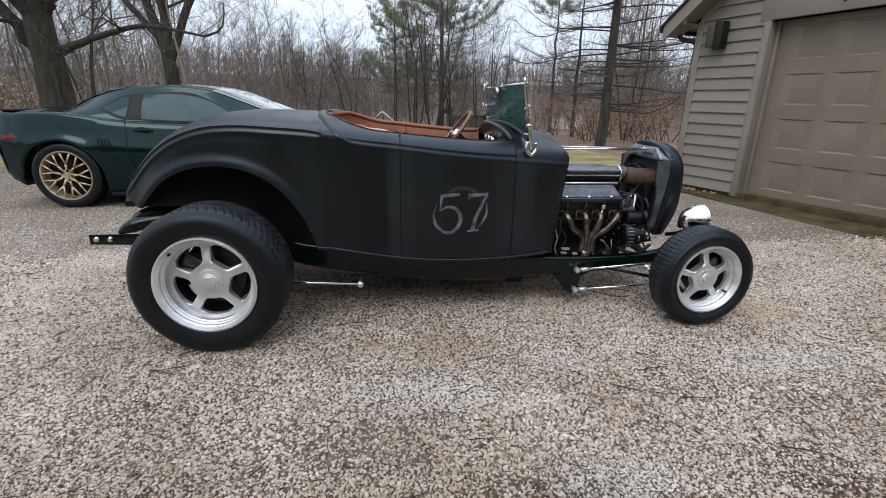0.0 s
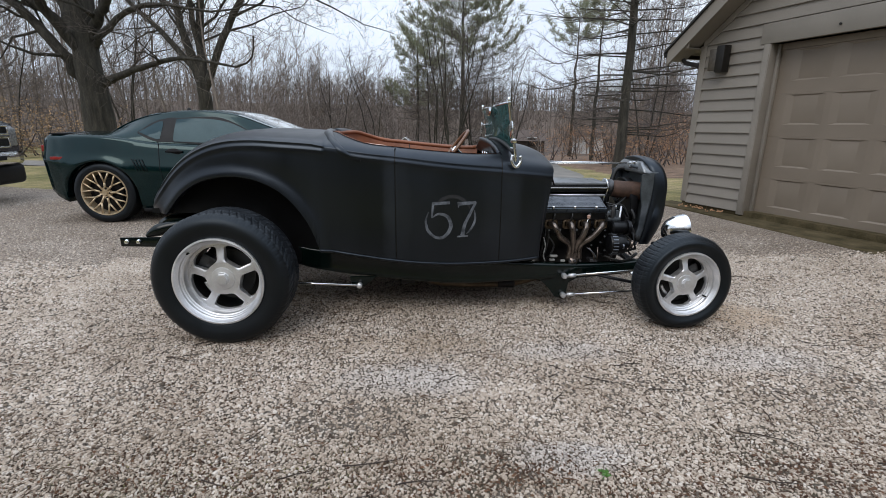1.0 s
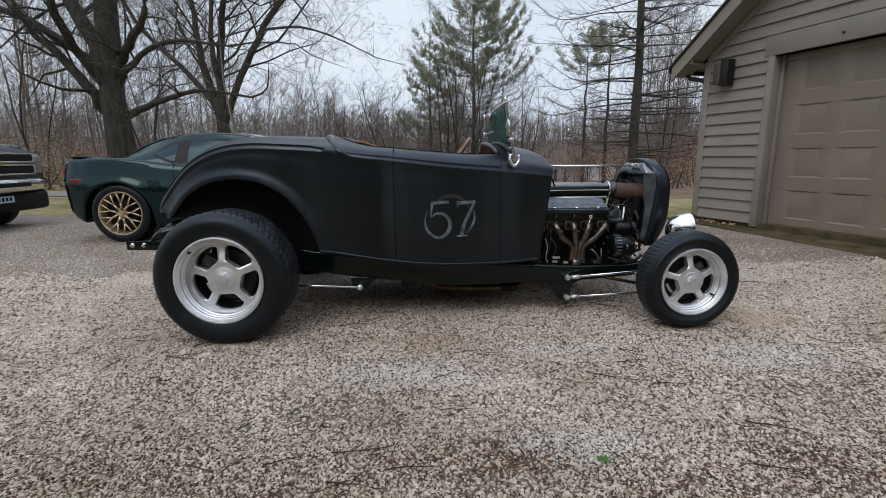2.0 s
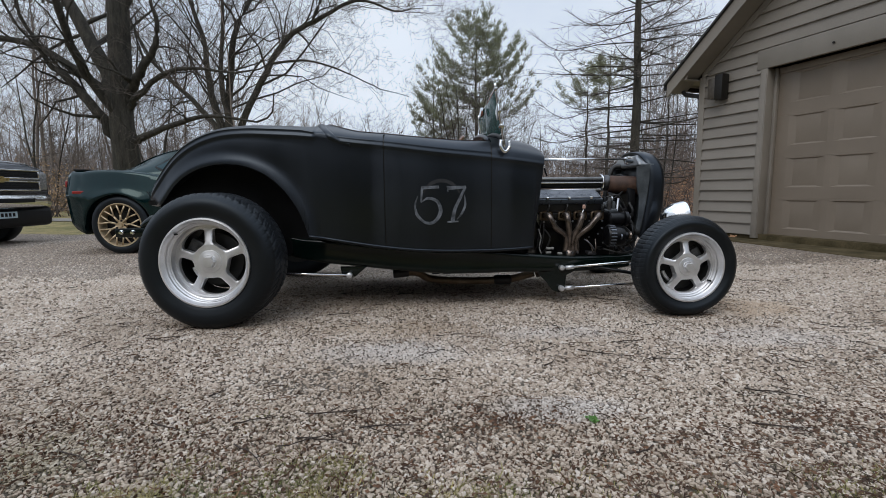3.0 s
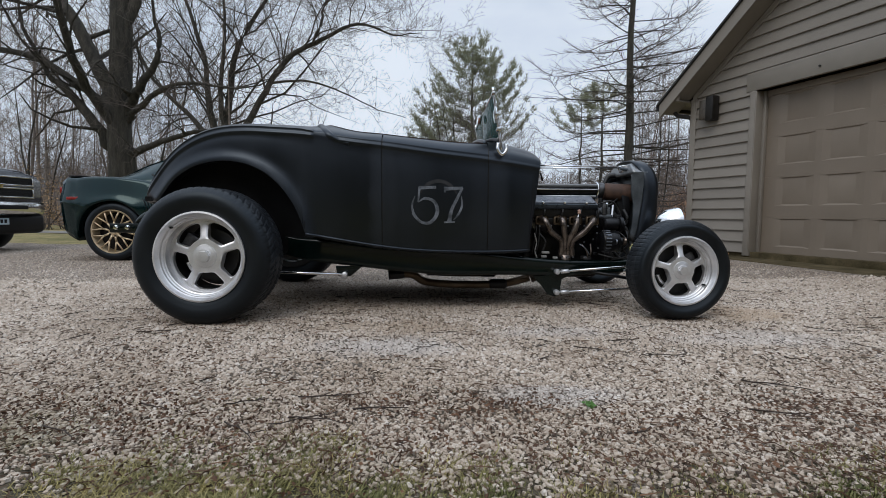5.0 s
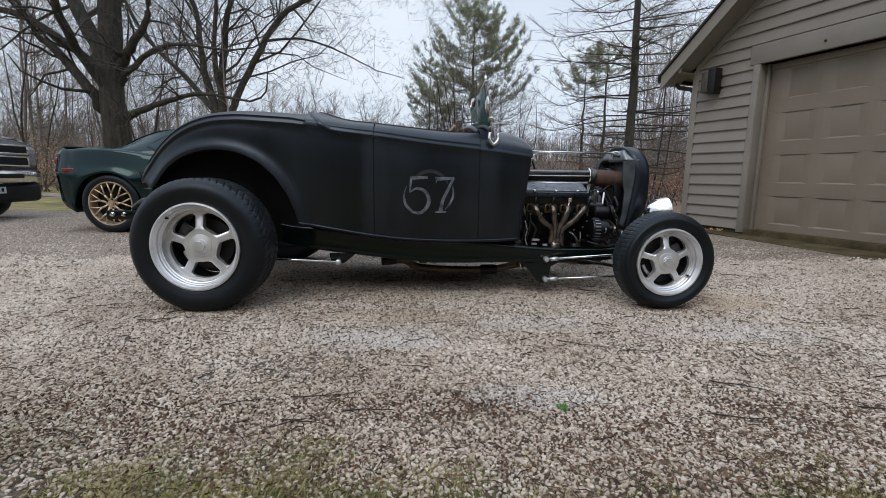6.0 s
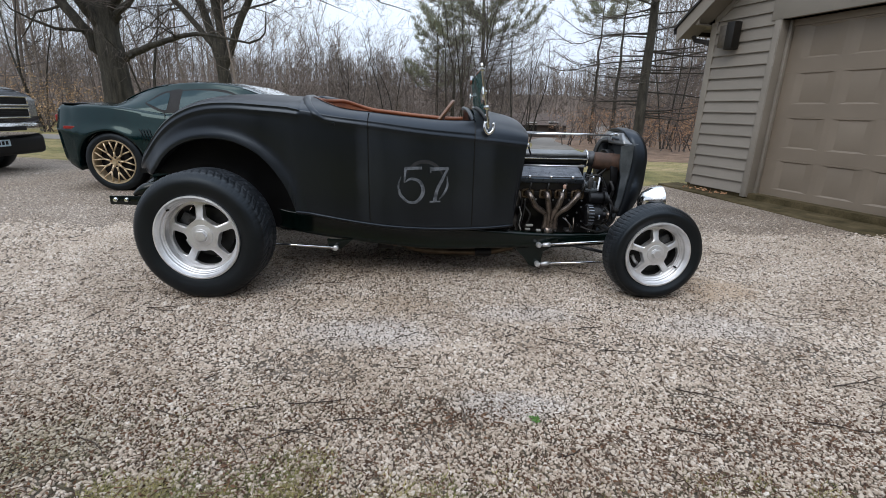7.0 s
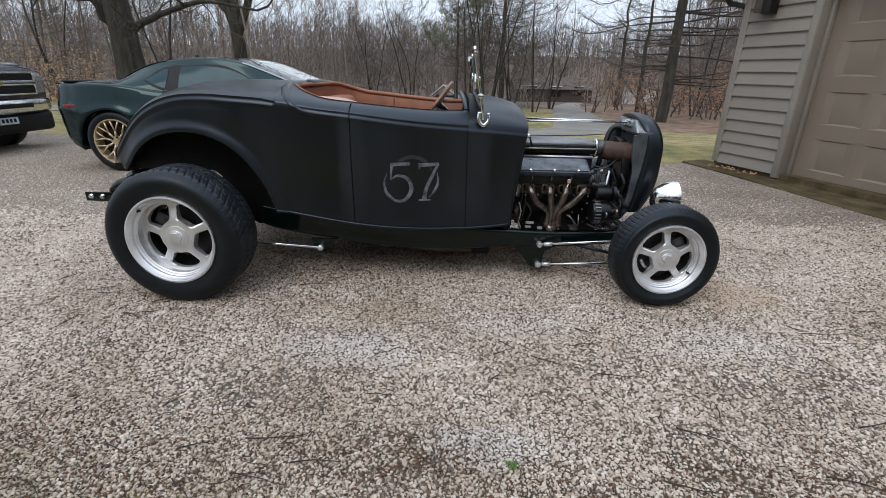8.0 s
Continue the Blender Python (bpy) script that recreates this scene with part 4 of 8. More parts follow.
frame_group = part("chassis_rail", bmesh.new(), M_FRAME, car)
for s in (-1, 1):
    bm = bmesh.new()
    rows = []
    for x in np.linspace(-1.75, 1.42, 70):
        y, t, lo = RAIL_Y(x), RAIL_T(x), RAIL_B(x)
        prof = [(y - 0.045, lo), (y - 0.012, lo), (y, lo + 0.012), (y - 0.004, lo + 0.03), (y - 0.004, t - 0.03), (y, t - 0.012), (y - 0.012, t), (y - 0.045, t)]
        rows.append([bm.verts.new((x, s * a, c)) for a, c in prof])
    grid_faces(bm, rows, close=True)
    bm.faces.new(rows[0])
    bm.faces.new(rows[-1])
    part("chassis_rail", smooth(bm, 0.8), M_FRAME, car)
bpy.data.objects.remove(frame_group)
for s in (-1, 1):
    b = box(-2.075, -1.45, s * 0.60 - 0.006, s * 0.60 + 0.006, 0.486, 0.562, 0.005)
    for v in b.verts:
        if v.co.x < -2.0:  # rounded nose
            v.co.z = 0.527 + (v.co.z - 0.527) * 0.72
    horn = part("rear_bracket", b, M_FRAME, car, "black bumper bracket with two chrome bolts")
    arm = tube(curve_pts([(-1.925, s * 0.585, 0.556), (-1.885, s * 0.575, 0.580), (-1.81, s * 0.56, 0.606), (-1.70, s * 0.54, 0.620), (-1.55, s * 0.50, 0.620)], 5), 0.03, 12, radii=[0.012 + 0.026 * min(1.0, i / 7) for i in range(21)])
    part("frame_horn", arm, M_FRAME, car, "dark green curved end of the frame")
    for x in (-2.035, -1.965):
        c = lathe([(0.0, 0.014), (0.010, 0.013), (0.014, 0.006), (0.016, 0.0)], 14, "y")
        c.transform(pose(x, s * 0.607, 0.528, 0, 0, 180 if s < 0 else 0))
        part("bolt", c, M_CHROME, horn)
b = lathe([(0.0, -0.46), (0.10, -0.455), (0.125, -0.43), (0.125, 0.43), (0.10, 0.455), (0.0, 0.46)], 28, "y")
b.transform(pose(-1.80, 0, 0.585) @ Matrix.Diagonal((1.1, 1, 0.62, 1)))
part("fuel_tank", b, M_FRAME, car, "glossy dark fuel tank behind the body")
# wheel houses inside the rear arches
for s in (-1, 1):
    bm = bmesh.new()
    up = [bm.verts.new((x, s * 0.53, ARCH_Z(x) + 0.03)) for x in np.linspace(-1.80, -0.86, 30)]
    lip = [bm.verts.new((x, s * (side_y(x, ARCH_Z(x)) - 0.055), ARCH_Z(x) + 0.001)) for x in np.linspace(-1.80, -0.86, 30)]
    dn = [bm.verts.new((x, s * 0.53, 0.69 - 0.33 * sstep(-1.30, -1.05, x))) for x in np.linspace(-1.80, -0.86, 30)]
    grid_faces(bm, [lip, up, dn])
    tail = [bm.verts.new((-1.90, s * 0.53, z)) for z in (0.72, 0.690)]
    bm.faces.new((up[0], dn[0], tail[1], tail[0]))
    bm.faces.new((lip[0], up[0], tail[0]))
    part("wheel_house", bm, M_UNDER, car)
part("quarter_floor", box(-1.0, -0.865, -0.52, 0.52, 0.345, 0.49, 0.01), M_UNDER, car)
part("boot_floor", box(-1.90, -1.0, -0.52, 0.52, 0.690, 0.702, 0.003), M_UNDER, car)

for s in (-1, 1):
    bead = [(x, s * (side_y(x, SILL(x) + 0.012) + 0.001), SILL(x) + 0.010) for x in np.linspace(-0.86, 0.505, 40)]
    part("sill_bead", tube(bead, 0.0085, 8), M_SATIN, car, "rolled bead along the body's lower edge")

# radius rods and brackets
for s in (-1, 1):
    plate = bmesh.new()
    pl = [(0.50, 0.30), (0.80, 0.235), (0.735, 0.20), (0.72, 0.105), (0.69, 0.085), (0.645, 0.10), (0.60, 0.16), (0.54, 0.22)]
    fr = [plate.verts.new((x, s * 0.452, z)) for x, z in pl]
    bk = [plate.verts.new((x, s * 0.440, z)) for x, z in pl]
    grid_faces(plate, [fr, bk], close=True)
    plate.faces.new(fr)
    plate.faces.new(bk)
    for f in plate.faces:
        f.smooth = False
    br = part("rod_bracket", plate, M_FRAME, car)
    for z in (0.252, 0.117):
        rod = part("radius_rod", tube([(0.70, s * 0.470, z), (1.30, s * 0.480, 0.300 if z > 0.2 else 0.150)], 0.0085, 10), M_CHROME, car, "polished steel radius rod")
        e = lathe([(0.0, 0.026), (0.012, 0.025), (0.018, 0.014), (0.019, -0.012), (0.014, -0.022), (0.0, -0.026)], 16, "y")
        e.transform(pose(0.697, s * 0.472, z))
        part("rod_end", e, M_ALU, rod)
        b = tube([(0.725, s * 0.470, z), (0.775, s * 0.471, z + 0.004)], 0.0145, 8)
        part("rod_nut", b, M_ALU, rod)
    rod = part("rear_radius_rod", tube([(-0.655, s * 0.63, 0.250), (-1.30, s * 0.58, 0.262)], 0.0085, 10), M_CHROME, car, "polished steel rear rod")
    e = lathe([(0.0, 0.026), (0.012, 0.025), (0.017, 0.014), (0.017, -0.012), (0.0, -0.026)], 16, "y")
    e.transform(pose(-0.648, s * 0.632, 0.249))
    part("rod_end", e, M_ALU, rod)
    b = box(-0.70, -0.60, s * 0.60 - 0.008, s * 0.60 + 0.008, 0.235, 0.30, 0.006)
    for v in b.verts:
        v.co.x += (v.co.z - 0.25) * (1.2 if v.co.x > -0.65 else -0.2)
    part("rod_bracket", b, M_FRAME, car)
# axles
part("rear_axle", tube([(-1.395, -0.64, 0.388), (-1.395, 0.64, 0.388)], 0.045, 14), M_ENGINE, car)
b = lathe([(0.0, -0.16), (0.08, -0.14), (0.13, -0.05), (0.14, 0.04), (0.10, 0.13), (0.0, 0.16)], 22, "x")
b.transform(pose(-1.395, 0, 0.388))
part("differential", b, M_ENGINE, car)
part("front_axle", tube([(1.36, -0.60, 0.30), (1.36, -0.45, 0.24), (1.36, -0.3, 0.225), (1.36, 0.3, 0.225), (1.36, 0.45, 0.24), (1.36, 0.60, 0.30)], 0.026, 12), M_ENGINE, car)
part("tie_rod", tube([(1.18, -0.56, 0.25), (1.18, 0.56, 0.25)], 0.012, 8), M_CHROME, car)
part("steering_arm", tube([(0.86, -0.44, 0.262), (1.22, -0.52, 0.205)], 0.011, 8), M_ENGINE, car)
# exhaust
for s in (-1, 1):
    y = s * 0.30
    part("exhaust_pipe", tube(curve_pts([(0.55, y, 0.19), (0.36, y, 0.146), (0.05, y, 0.141), (-0.16, y, 0.158), (-0.24, y * 1.2, 0.212), (-0.32, y * 1.45, 0.232)], 6), 0.026, 12), M_PIPE, car)
    b = lathe([(0.027, -0.06), (0.034, -0.05), (0.034, 0.05), (0.027, 0.06)], 16, "x")
    b.transform(pose(0.335, y, 0.146))
    part("exhaust_clamp", b, M_ENGINE, car)
    part("exhaust_tip", tube([(-0.30, y * 1.45, 0.232), (-0.40, y * 1.5, 0.224)], 0.032, 12), M_ENGINE, car)
part("transmission", box(0.0, 0.55, -0.13, 0.13, 0.19, 0.42, 0.05, seg=3), M_ENGINE, car)
part("driveshaft", tube([(-1.25, 0, 0.38), (0.05, 0, 0.29)], 0.04, 12), M_ENGINE, car)
for x in (-0.12, -0.05):
    part("floor_brace", box(x - 0.025, x + 0.025, -0.56, 0.56, 0.235, 0.255, 0.004), M_ENGINE, car)


# ---- wheels ----
def tyre_mesh(r, rim, width, grooves, depth, slant):
    """A tyre with shoulder blocks and slanting grooves; y from 0 (outer) to width (inner)."""
    bm = bmesh.new()
    n = grooves * 10
    prof = [(rim - 0.012, 0.030), (rim + 0.006, 0.012), (rim + 0.022, 0.010), (rim + 0.30 * (r - rim), 0.001), (rim + 0.55 * (r - rim), -0.002), (rim + 0.74 * (r - rim), 0.004), (r - 0.026, 0.013), (r - 0.013, 0.024), (r - 0.005, 0.040)]
    tread = list(np.linspace(0.052, width - 0.052, 26 if width > 0.2 else 14))
    prof = prof + [(r, t) for t in tread] + [(a, width - c) for a, c in prof[::-1]]
    k0, k1 = 7, len(prof) - 8
    rows = []
    for j, (rad, y) in enumerate(prof):
        row = []
        for i in range(n):
            th = 2 * math.pi * i / n
            rr = rad
            if k0 <= j <= k1:
                out = abs(y - width / 2) / width
                ph = (i / n * grooves + slant * out ** 1.5) % 1.0
                cut = ph < 0.22 and out > 0.04
                ring_cut = min(abs(out - 0.14), abs(out - 0.31)) < 0.006
                sipe = abs(ph - 0.63) < 0.05 and out > 0.33
                if cut or ring_cut:
                    rr -= depth if k0 + 1 < j < k1 - 1 else depth * 0.5
                elif sipe:
                    rr -= depth * 0.4
            row.append(bm.verts.new((rr * math.cos(th), y, rr * math.sin(th))))
        rows.append(row)
    grid_faces(bm, rows, close=True)
    for f in bm.faces:
        f.smooth = True
    for e in bm.edges:
        if len(e.link_faces) == 2 and e.calc_face_angle(0) > 0.5:
            e.smooth = False
    return bm


def five_window(r0, r1, deep, back):
    """The wheel's centre: a dished disc with five rounded windows."""
    bm = bmesh.new()
    nr, na = 26, 6

    def dish(r):
        return deep + 0.022 * sstep(r1, r0 * 0.8, r) * -1

    half = math.radians(29.5)
    for k in range(5):
        mid = math.radians(93 + 36 + 72 * k)
        rows_f, rows_b = [], []
        for i in range(nr + 1):
            t = 0.5 - 0.5 * math.cos(math.pi * i / nr)
            r = r0 + (r1 - r0) * t
            u = abs(2 * t - 1)
            open_a = half * (1 - 0.16 * (1 - t)) * max(0.0, 1 - u ** 7.0) ** 0.5 if 0 < i < nr else 0.0
            a0, a1 = mid + open_a, mid + math.radians(72) - open_a
            rf, rb = [], []
            for j in range(na + 1):
                a = a0 + (a1 - a0) * j / na
                edge = 0.004 if j in (0, na) and 0 < i < nr else 0.0
                rf.append(bm.verts.new((r * math.cos(a), dish(r) + edge, r * math.sin(a))))
                rb.append(bm.verts.new((r * math.cos(a), back, r * math.sin(a))))
            rows_f.append(rf)
            rows_b.append(rb)
        grid_faces(bm, rows_f)
        for c in (0, na):
            grid_faces(bm, [[r[c] for r in rows_f], [r[c] for r in rows_b]])
    # hub plate and outer ring
    n = 60
    for ra, rb2 in ((0.0, r0), (r1, r1 + 0.020)):
        A = [bm.verts.new((ra * math.cos(2 * math.pi * i / n), dish(ra), ra * math.sin(2 * math.pi * i / n))) for i in range(n)]
        B = [bm.verts.new((rb2 * math.cos(2 * math.pi * i / n), dish(rb2), rb2 * math.sin(2 * math.pi * i / n))) for i in range(n)]
        grid_faces(bm, [A, B], close=True)
    bmesh.ops.remove_doubles(bm, verts=bm.verts, dist=0.0004)
    return smooth(bm, 0.7)


def wheel(name, r, lip, width, grooves, label, dish=0.0):
    w = part(name, tyre_mesh(r, lip, width, grooves, *((0.0065, 4.4) if r > 0.35 else (0.0038, 1.8))), M_TYRE, car, label)
    w.data.materials.append(M_TREAD)  # tread block tops paler: the sky's sheen is put into the colour
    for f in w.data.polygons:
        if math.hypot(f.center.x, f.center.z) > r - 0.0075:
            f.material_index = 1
    d = lip
    barrel = [(d + 0.002, 0.016), (d + 0.001, 0.006), (d - 0.008, 0.004), (d - 0.013, 0.012), (d - 0.018, 0.026), (d - 0.023, 0.030), (d - 0.026, 0.040), (d - 0.031, 0.044), (d - 0.034, 0.052), (d - 0.040, 0.056), (d - 0.042, 0.062 + dish), (d - 0.046, 0.072 + dish)]
    part("rim", lathe(barrel, 72, "y", caps=False), M_ALU, w, "brushed aluminium stepped rim")
    # bare metal barrel in black: the shade inside is put into the colour
    part("inner_barrel", lathe([(d - 0.0465, 0.072 + dish), (d - 0.052, width - 0.02), (d - 0.004, width - 0.01)], 60, "y", caps=False), M_RUBBER, w, "inner barrel of the rim, blackened as shade")
    part("wheel_centre", five_window(d * 0.38, d * 0.775, 0.052 + dish, 0.078 + dish), M_ALU, w, "five-window cast aluminium centre")
    cap_r = d * 0.36
    part("hub_cap", lathe([(0.0, 0.018), (cap_r * 0.42, 0.018), (cap_r * 0.46, 0.022), (cap_r * 0.70, 0.026), (cap_r * 0.74, 0.032), (cap_r * 0.98, 0.036), (cap_r, 0.044), (cap_r, 0.07)], 40, "y", None, pose(0, dish, 0)), M_ALU, w, "polished centre cap")
    part("cap_nut", lathe([(0.0, 0.004), (cap_r * 0.34, 0.005), (cap_r * 0.38, 0.010), (cap_r * 0.38, 0.020)], 6, "y", None, pose(0, dish, 0)), M_ALU, w, "flat six-sided boss")
    v = lathe([(0.0, 0.0), (0.005, 0.001), (0.006, 0.012), (0.004, 0.03)], 10, "y")
    v.transform(pose(-0.62 * d, 0.018, 0.64 * d) if r > 0.35 else pose(0.66 * d, 0.02, -0.42 * d))
    part("valve", v, M_ENGINE, w)
    br = lathe([(0.03, 0.13 + dish), (d * 0.60, 0.13 + dish), (d * 0.60, 0.142 + dish), (0.03, 0.142 + dish)], 40, "y", closed=True)
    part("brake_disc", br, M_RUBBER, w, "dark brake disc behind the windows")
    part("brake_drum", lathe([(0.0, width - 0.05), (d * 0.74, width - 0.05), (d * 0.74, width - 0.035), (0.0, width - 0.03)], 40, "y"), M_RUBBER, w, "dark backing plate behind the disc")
    b = box(-0.05, 0.05, 0.09 + dish, 0.14 + dish, 0.07, d * 0.70, 0.012)
    b.transform(pose(0, 0, 0, 0, -58, 0) if r > 0.35 else pose(0, 0, 0, 0, 60, 0))
    part("brake_caliper", b, M_CAST, w)
    shoe = [(d * 0.56 * math.cos(a), 0.105 + dish, d * 0.56 * math.sin(a)) for a in np.linspace(math.radians(198), math.radians(232), 8)]
    part("disc_shield", tube(shoe, 0.011, 6), M_ALU, w, "bare metal bracket behind the spokes")
    return w


def copy_part(ob, m):
    twin = copy_thing(ob, m)
    return twin


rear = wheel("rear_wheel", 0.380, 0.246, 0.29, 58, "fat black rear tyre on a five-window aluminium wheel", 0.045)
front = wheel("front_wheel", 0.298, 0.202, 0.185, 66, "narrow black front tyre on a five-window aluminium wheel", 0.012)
rear.matrix_local = pose(-1.371, -0.955, 0.382)
copy_part(rear, pose(-1.371, 0.955, 0.382, 0, 0, 180))
front.matrix_local = pose(1.358, -0.815, 0.300, 0, 0, 4)
copy_part(front, pose(1.358, 0.815, 0.300, 0, 0, 184))

# ---- engine bay and nose of the roadster ----
M_RIB = mat("worn_bright_rib", (0.13, 0.14, 0.16), 0.3, 0.8, 0.2, 20, 260, 0.1, (0.24, 0.255, 0.28))
M_TAG = mat("grey_connector", (0.20, 0.20, 0.19), 0.6, 0.0, 0.2, 30, 200, 0.1)
engine = part("engine_block", box(0.60, 1.12, -0.19, 0.19, 0.24, 0.55, 0.03), M_ENGINE, car, "black cast V8 engine block")
for s in (-1, 1):
    b = box(0.585, 1.05, -0.075, 0.075, -0.07, 0.05, 0.015)
    b.transform(pose(0, s * 0.265, 0.585, -s * 20, 0, 0))
    part("cylinder_head", b, M_ENGINE, engine)
    cover = box(0.570, 1.025, -0.085, 0.085, 0.005, 0.045, 0.012)
    cover.transform(pose(-0.035, s * 0.288, 0.680, -s * 21, 0, 0))
    cv = part("valve_cover", cover, M_RIBBED, engine, "dark ribbed valve cover")
    coil = part("coil_cover", box(0.55, 0.985, s * 0.315 - 0.045, s * 0.315 + 0.045, 0.605, 0.695, 0.010), M_ENGINE, engine, "black coil cover below the ribbed cover")
    for i in range(13):
        y = -0.066 + i * 0.011
        r = box(0.585, 1.01, y - 0.0030, y + 0.0030, 0.044, 0.053, 0.0015, seg=1)
        r.transform(pose(-0.035, s * 0.288, 0.680, -s * 21, 0, 0))
        part("rib", r, M_RIB, cv)
    for x in (0.655, 0.800, 0.945):
        c = lathe([(0.0, 0.012), (0.008, 0.011), (0.010, 0.004), (0.010, 0.0)], 10, "z")
        c.transform(pose(-0.035, s * 0.288, 0.680, -s * 21, 0, 0) @ pose(x, -0.074 * (1 if s < 0 else -1), 0.046))
        part("cover_bolt", c, M_CHROME, cv)
    # plug leads standing out of the head
    for i, x in enumerate((0.615, 0.735, 0.855, 0.975)):
        part("plug_lead", tube(curve_pts([(x + 0.02, s * 0.355, 0.665), (x + 0.014, s * 0.385, 0.645), (x + 0.005, s * 0.375, 0.600)], 5), 0.0065, 6), M_RUBBER, engine)
    # header: four bent tubes to a collector
    hd = part("header_flange", box(0.57, 1.00, s * 0.350 - 0.005, s * 0.350 + 0.005, 0.572, 0.600, 0.004), M_ENGINE, engine, "thin black header flange")
    for x, xm, xe in ((0.615, 0.665, 0.742), (0.738, 0.752, 0.765), (0.842, 0.815, 0.790), (0.955, 0.885, 0.815)):
        zc = 0.585
        part("header_pipe", tube(curve_pts([(x, s * 0.352, zc), (x, s * 0.395, zc + 0.006), ((x * 2 + xm) / 3, s * 0.424, zc - 0.016), (xm, s * 0.424, zc - 0.075), (xe, s * 0.400, 0.445), (xe, s * 0.385, 0.345)], 6), 0.0192, 12), M_STEEL, hd, "bare steel header tube")
        b = lathe([(0.0205, 0.0), (0.034, 0.0), (0.034, 0.009), (0.0205, 0.009)], 14, "y", closed=True)
        b.transform(pose(x, s * 0.362, zc))
        part("port_ring", b, M_PIPE, hd)
        part("port_flange", box(x - 0.044, x + 0.044, s * 0.357 - 0.005, s * 0.357 + 0.005, 0.553, 0.616, 0.014, seg=2), M_PIPE, hd, "heat-browned port flange")
    b = tube([(0.778, s * 0.385, 0.36), (0.775, s * 0.375, 0.305), (0.70, s * 0.33, 0.25), (0.56, s * 0.30, 0.19)], 0.036, 12)
    part("collector", b, M_STEEL, hd)
    for x in (0.742, 0.778, 0.812):
        c = lathe([(0.0, 0.01), (0.007, 0.01), (0.008, 0.0)], 8, "y")
        c.transform(pose(x, s * 0.424, 0.345, 0, 0, 180 if s < 0 else 0))
        part("collector_bolt", c, M_CAST, hd)
# intake with long plenum and polished edge
plenum = part("intake_plenum", box(0.58, 1.065, -0.145, 0.145, 0.765, 0.822, 0.016), M_ENGINE, engine, "long black intake plenum")
# sky reflection on the black box's top is put into a paler lid
part("plenum_lid", box(0.585, 1.060, -0.150, 0.150, 0.818, 0.842, 0.011), M_TANK, plenum, "plenum lid paled for the sky's reflection")
part("plenum_rail", box(0.585, 1.062, -0.157, -0.149, 0.796, 0.806, 0.003), M_CHROME, plenum, "thin polished rail")
part("fuel_rail", tube([(0.60, -0.168, 0.752), (1.04, -0.168, 0.752)], 0.008, 8), M_ALU, plenum)
part("intake_valley", box(0.60, 1.05, -0.15, 0.15, 0.60, 0.762, 0.02), M_ENGINE, engine)
b = lathe([(0.052, 0.0), (0.056, 0.004), (0.056, 0.05), (0.052, 0.054)], 28, "x")
b.transform(pose(1.068, -0.08, 0.80))
part("throttle_body", b, M_CAST, engine, "bright throttle body")
b = lathe([(0.060, 0.0), (0.063, 0.002), (0.063, 0.012), (0.060, 0.014)], 28, "x")
b.transform(pose(1.060, -0.08, 0.80))
part("hose_clamp", b, M_CHROME, engine)
b = lathe([(0.054, 0.0), (0.060, 0.008), (0.062, 0.10), (0.066, 0.16), (0.064, 0.205), (0.05, 0.212), (0.0, 0.214)], 30, "x")
b.transform(pose(1.118, -0.10, 0.792, 0, 5, -8))
part("intake_duct", b, M_RUST, engine, "rust-brown intake duct")
part("filter_cone", tube(curve_pts([(1.27, -0.04, 0.775), (1.29, -0.06, 0.70), (1.28, -0.08, 0.58)], 6), 0.05, 16, radii=[0.058 - 0.0015 * i for i in range(13)]), M_RUST, engine, "brown filter body behind the fan")
# water pump, pulleys, belt, fan
part("front_cover", box(1.10, 1.17, -0.13, 0.13, 0.26, 0.62, 0.025), M_CAST, engine, "grey cast front cover")
for nm, y, z, r in (("crank_pulley", 0.0, 0.30, 0.085), ("pump_pulley", 0.0, 0.50, 0.070), ("idler_pulley", -0.14, 0.50, 0.036), ("idler_pulley", 0.14, 0.43, 0.036)):
    p = lathe([(0.0, 0.0), (r * 0.5, 0.0), (r * 0.6, 0.012), (r * 0.9, 0.012), (r, 0.0), (r * 0.96, 0.006), (r, 0.024), (0.0, 0.026)], 30, "x")
    p.transform(pose(1.185, y, z))
    part(nm, p, M_ENGINE, engine)
part("drive_belt", tube([(1.20, -0.09, 0.30), (1.20, -0.39, 0.42), (1.20, -0.34, 0.505), (1.20, -0.15, 0.54), (1.20, 0.07, 0.50), (1.20, 0.085, 0.30), (1.20, 0.0, 0.218), (1.20, -0.09, 0.30)], 0.010, 6), M_RUBBER, engine)
alt = part("alternator", lathe([(0.0, 0.0), (0.05, 0.0), (0.068, 0.012), (0.074, 0.03), (0.074, 0.10), (0.066, 0.125), (0.03, 0.13), (0.03, 0.155), (0.0, 0.155)], 30, "x", None, pose(1.005, -0.375, 0.447) @ Matrix.Diagonal((0.95, 0.95, 0.95, 1))), M_ENGINE, engine, "black cast alternator with bright cooling fins")
for i in range(20):
    a = math.radians(i * 18)
    f = box(1.026, 1.062, -0.0040, 0.0040, 0.058, 0.076, 0.001, seg=1)
    f.transform(pose(0, -0.375, 0.447) @ pose(0, 0, 0, math.degrees(a), 0, 0))
    part("cooling_fin", f, M_RIB, alt)
part("alternator_pulley", lathe([(0.0, 0.0), (0.030, 0.0), (0.026, 0.01), (0.030, 0.02), (0.0, 0.022)], 20, "x", None, pose(1.155, -0.375, 0.447)), M_STEEL, alt)
part("compressor", lathe([(0.0, 0.0), (0.03, 0.0), (0.040, 0.01), (0.042, 0.09), (0.036, 0.10), (0.050, 0.105), (0.050, 0.125), (0.0, 0.13)], 26, "x", None, pose(1.030, -0.360, 0.560)), M_ENGINE, engine, "small black compressor")
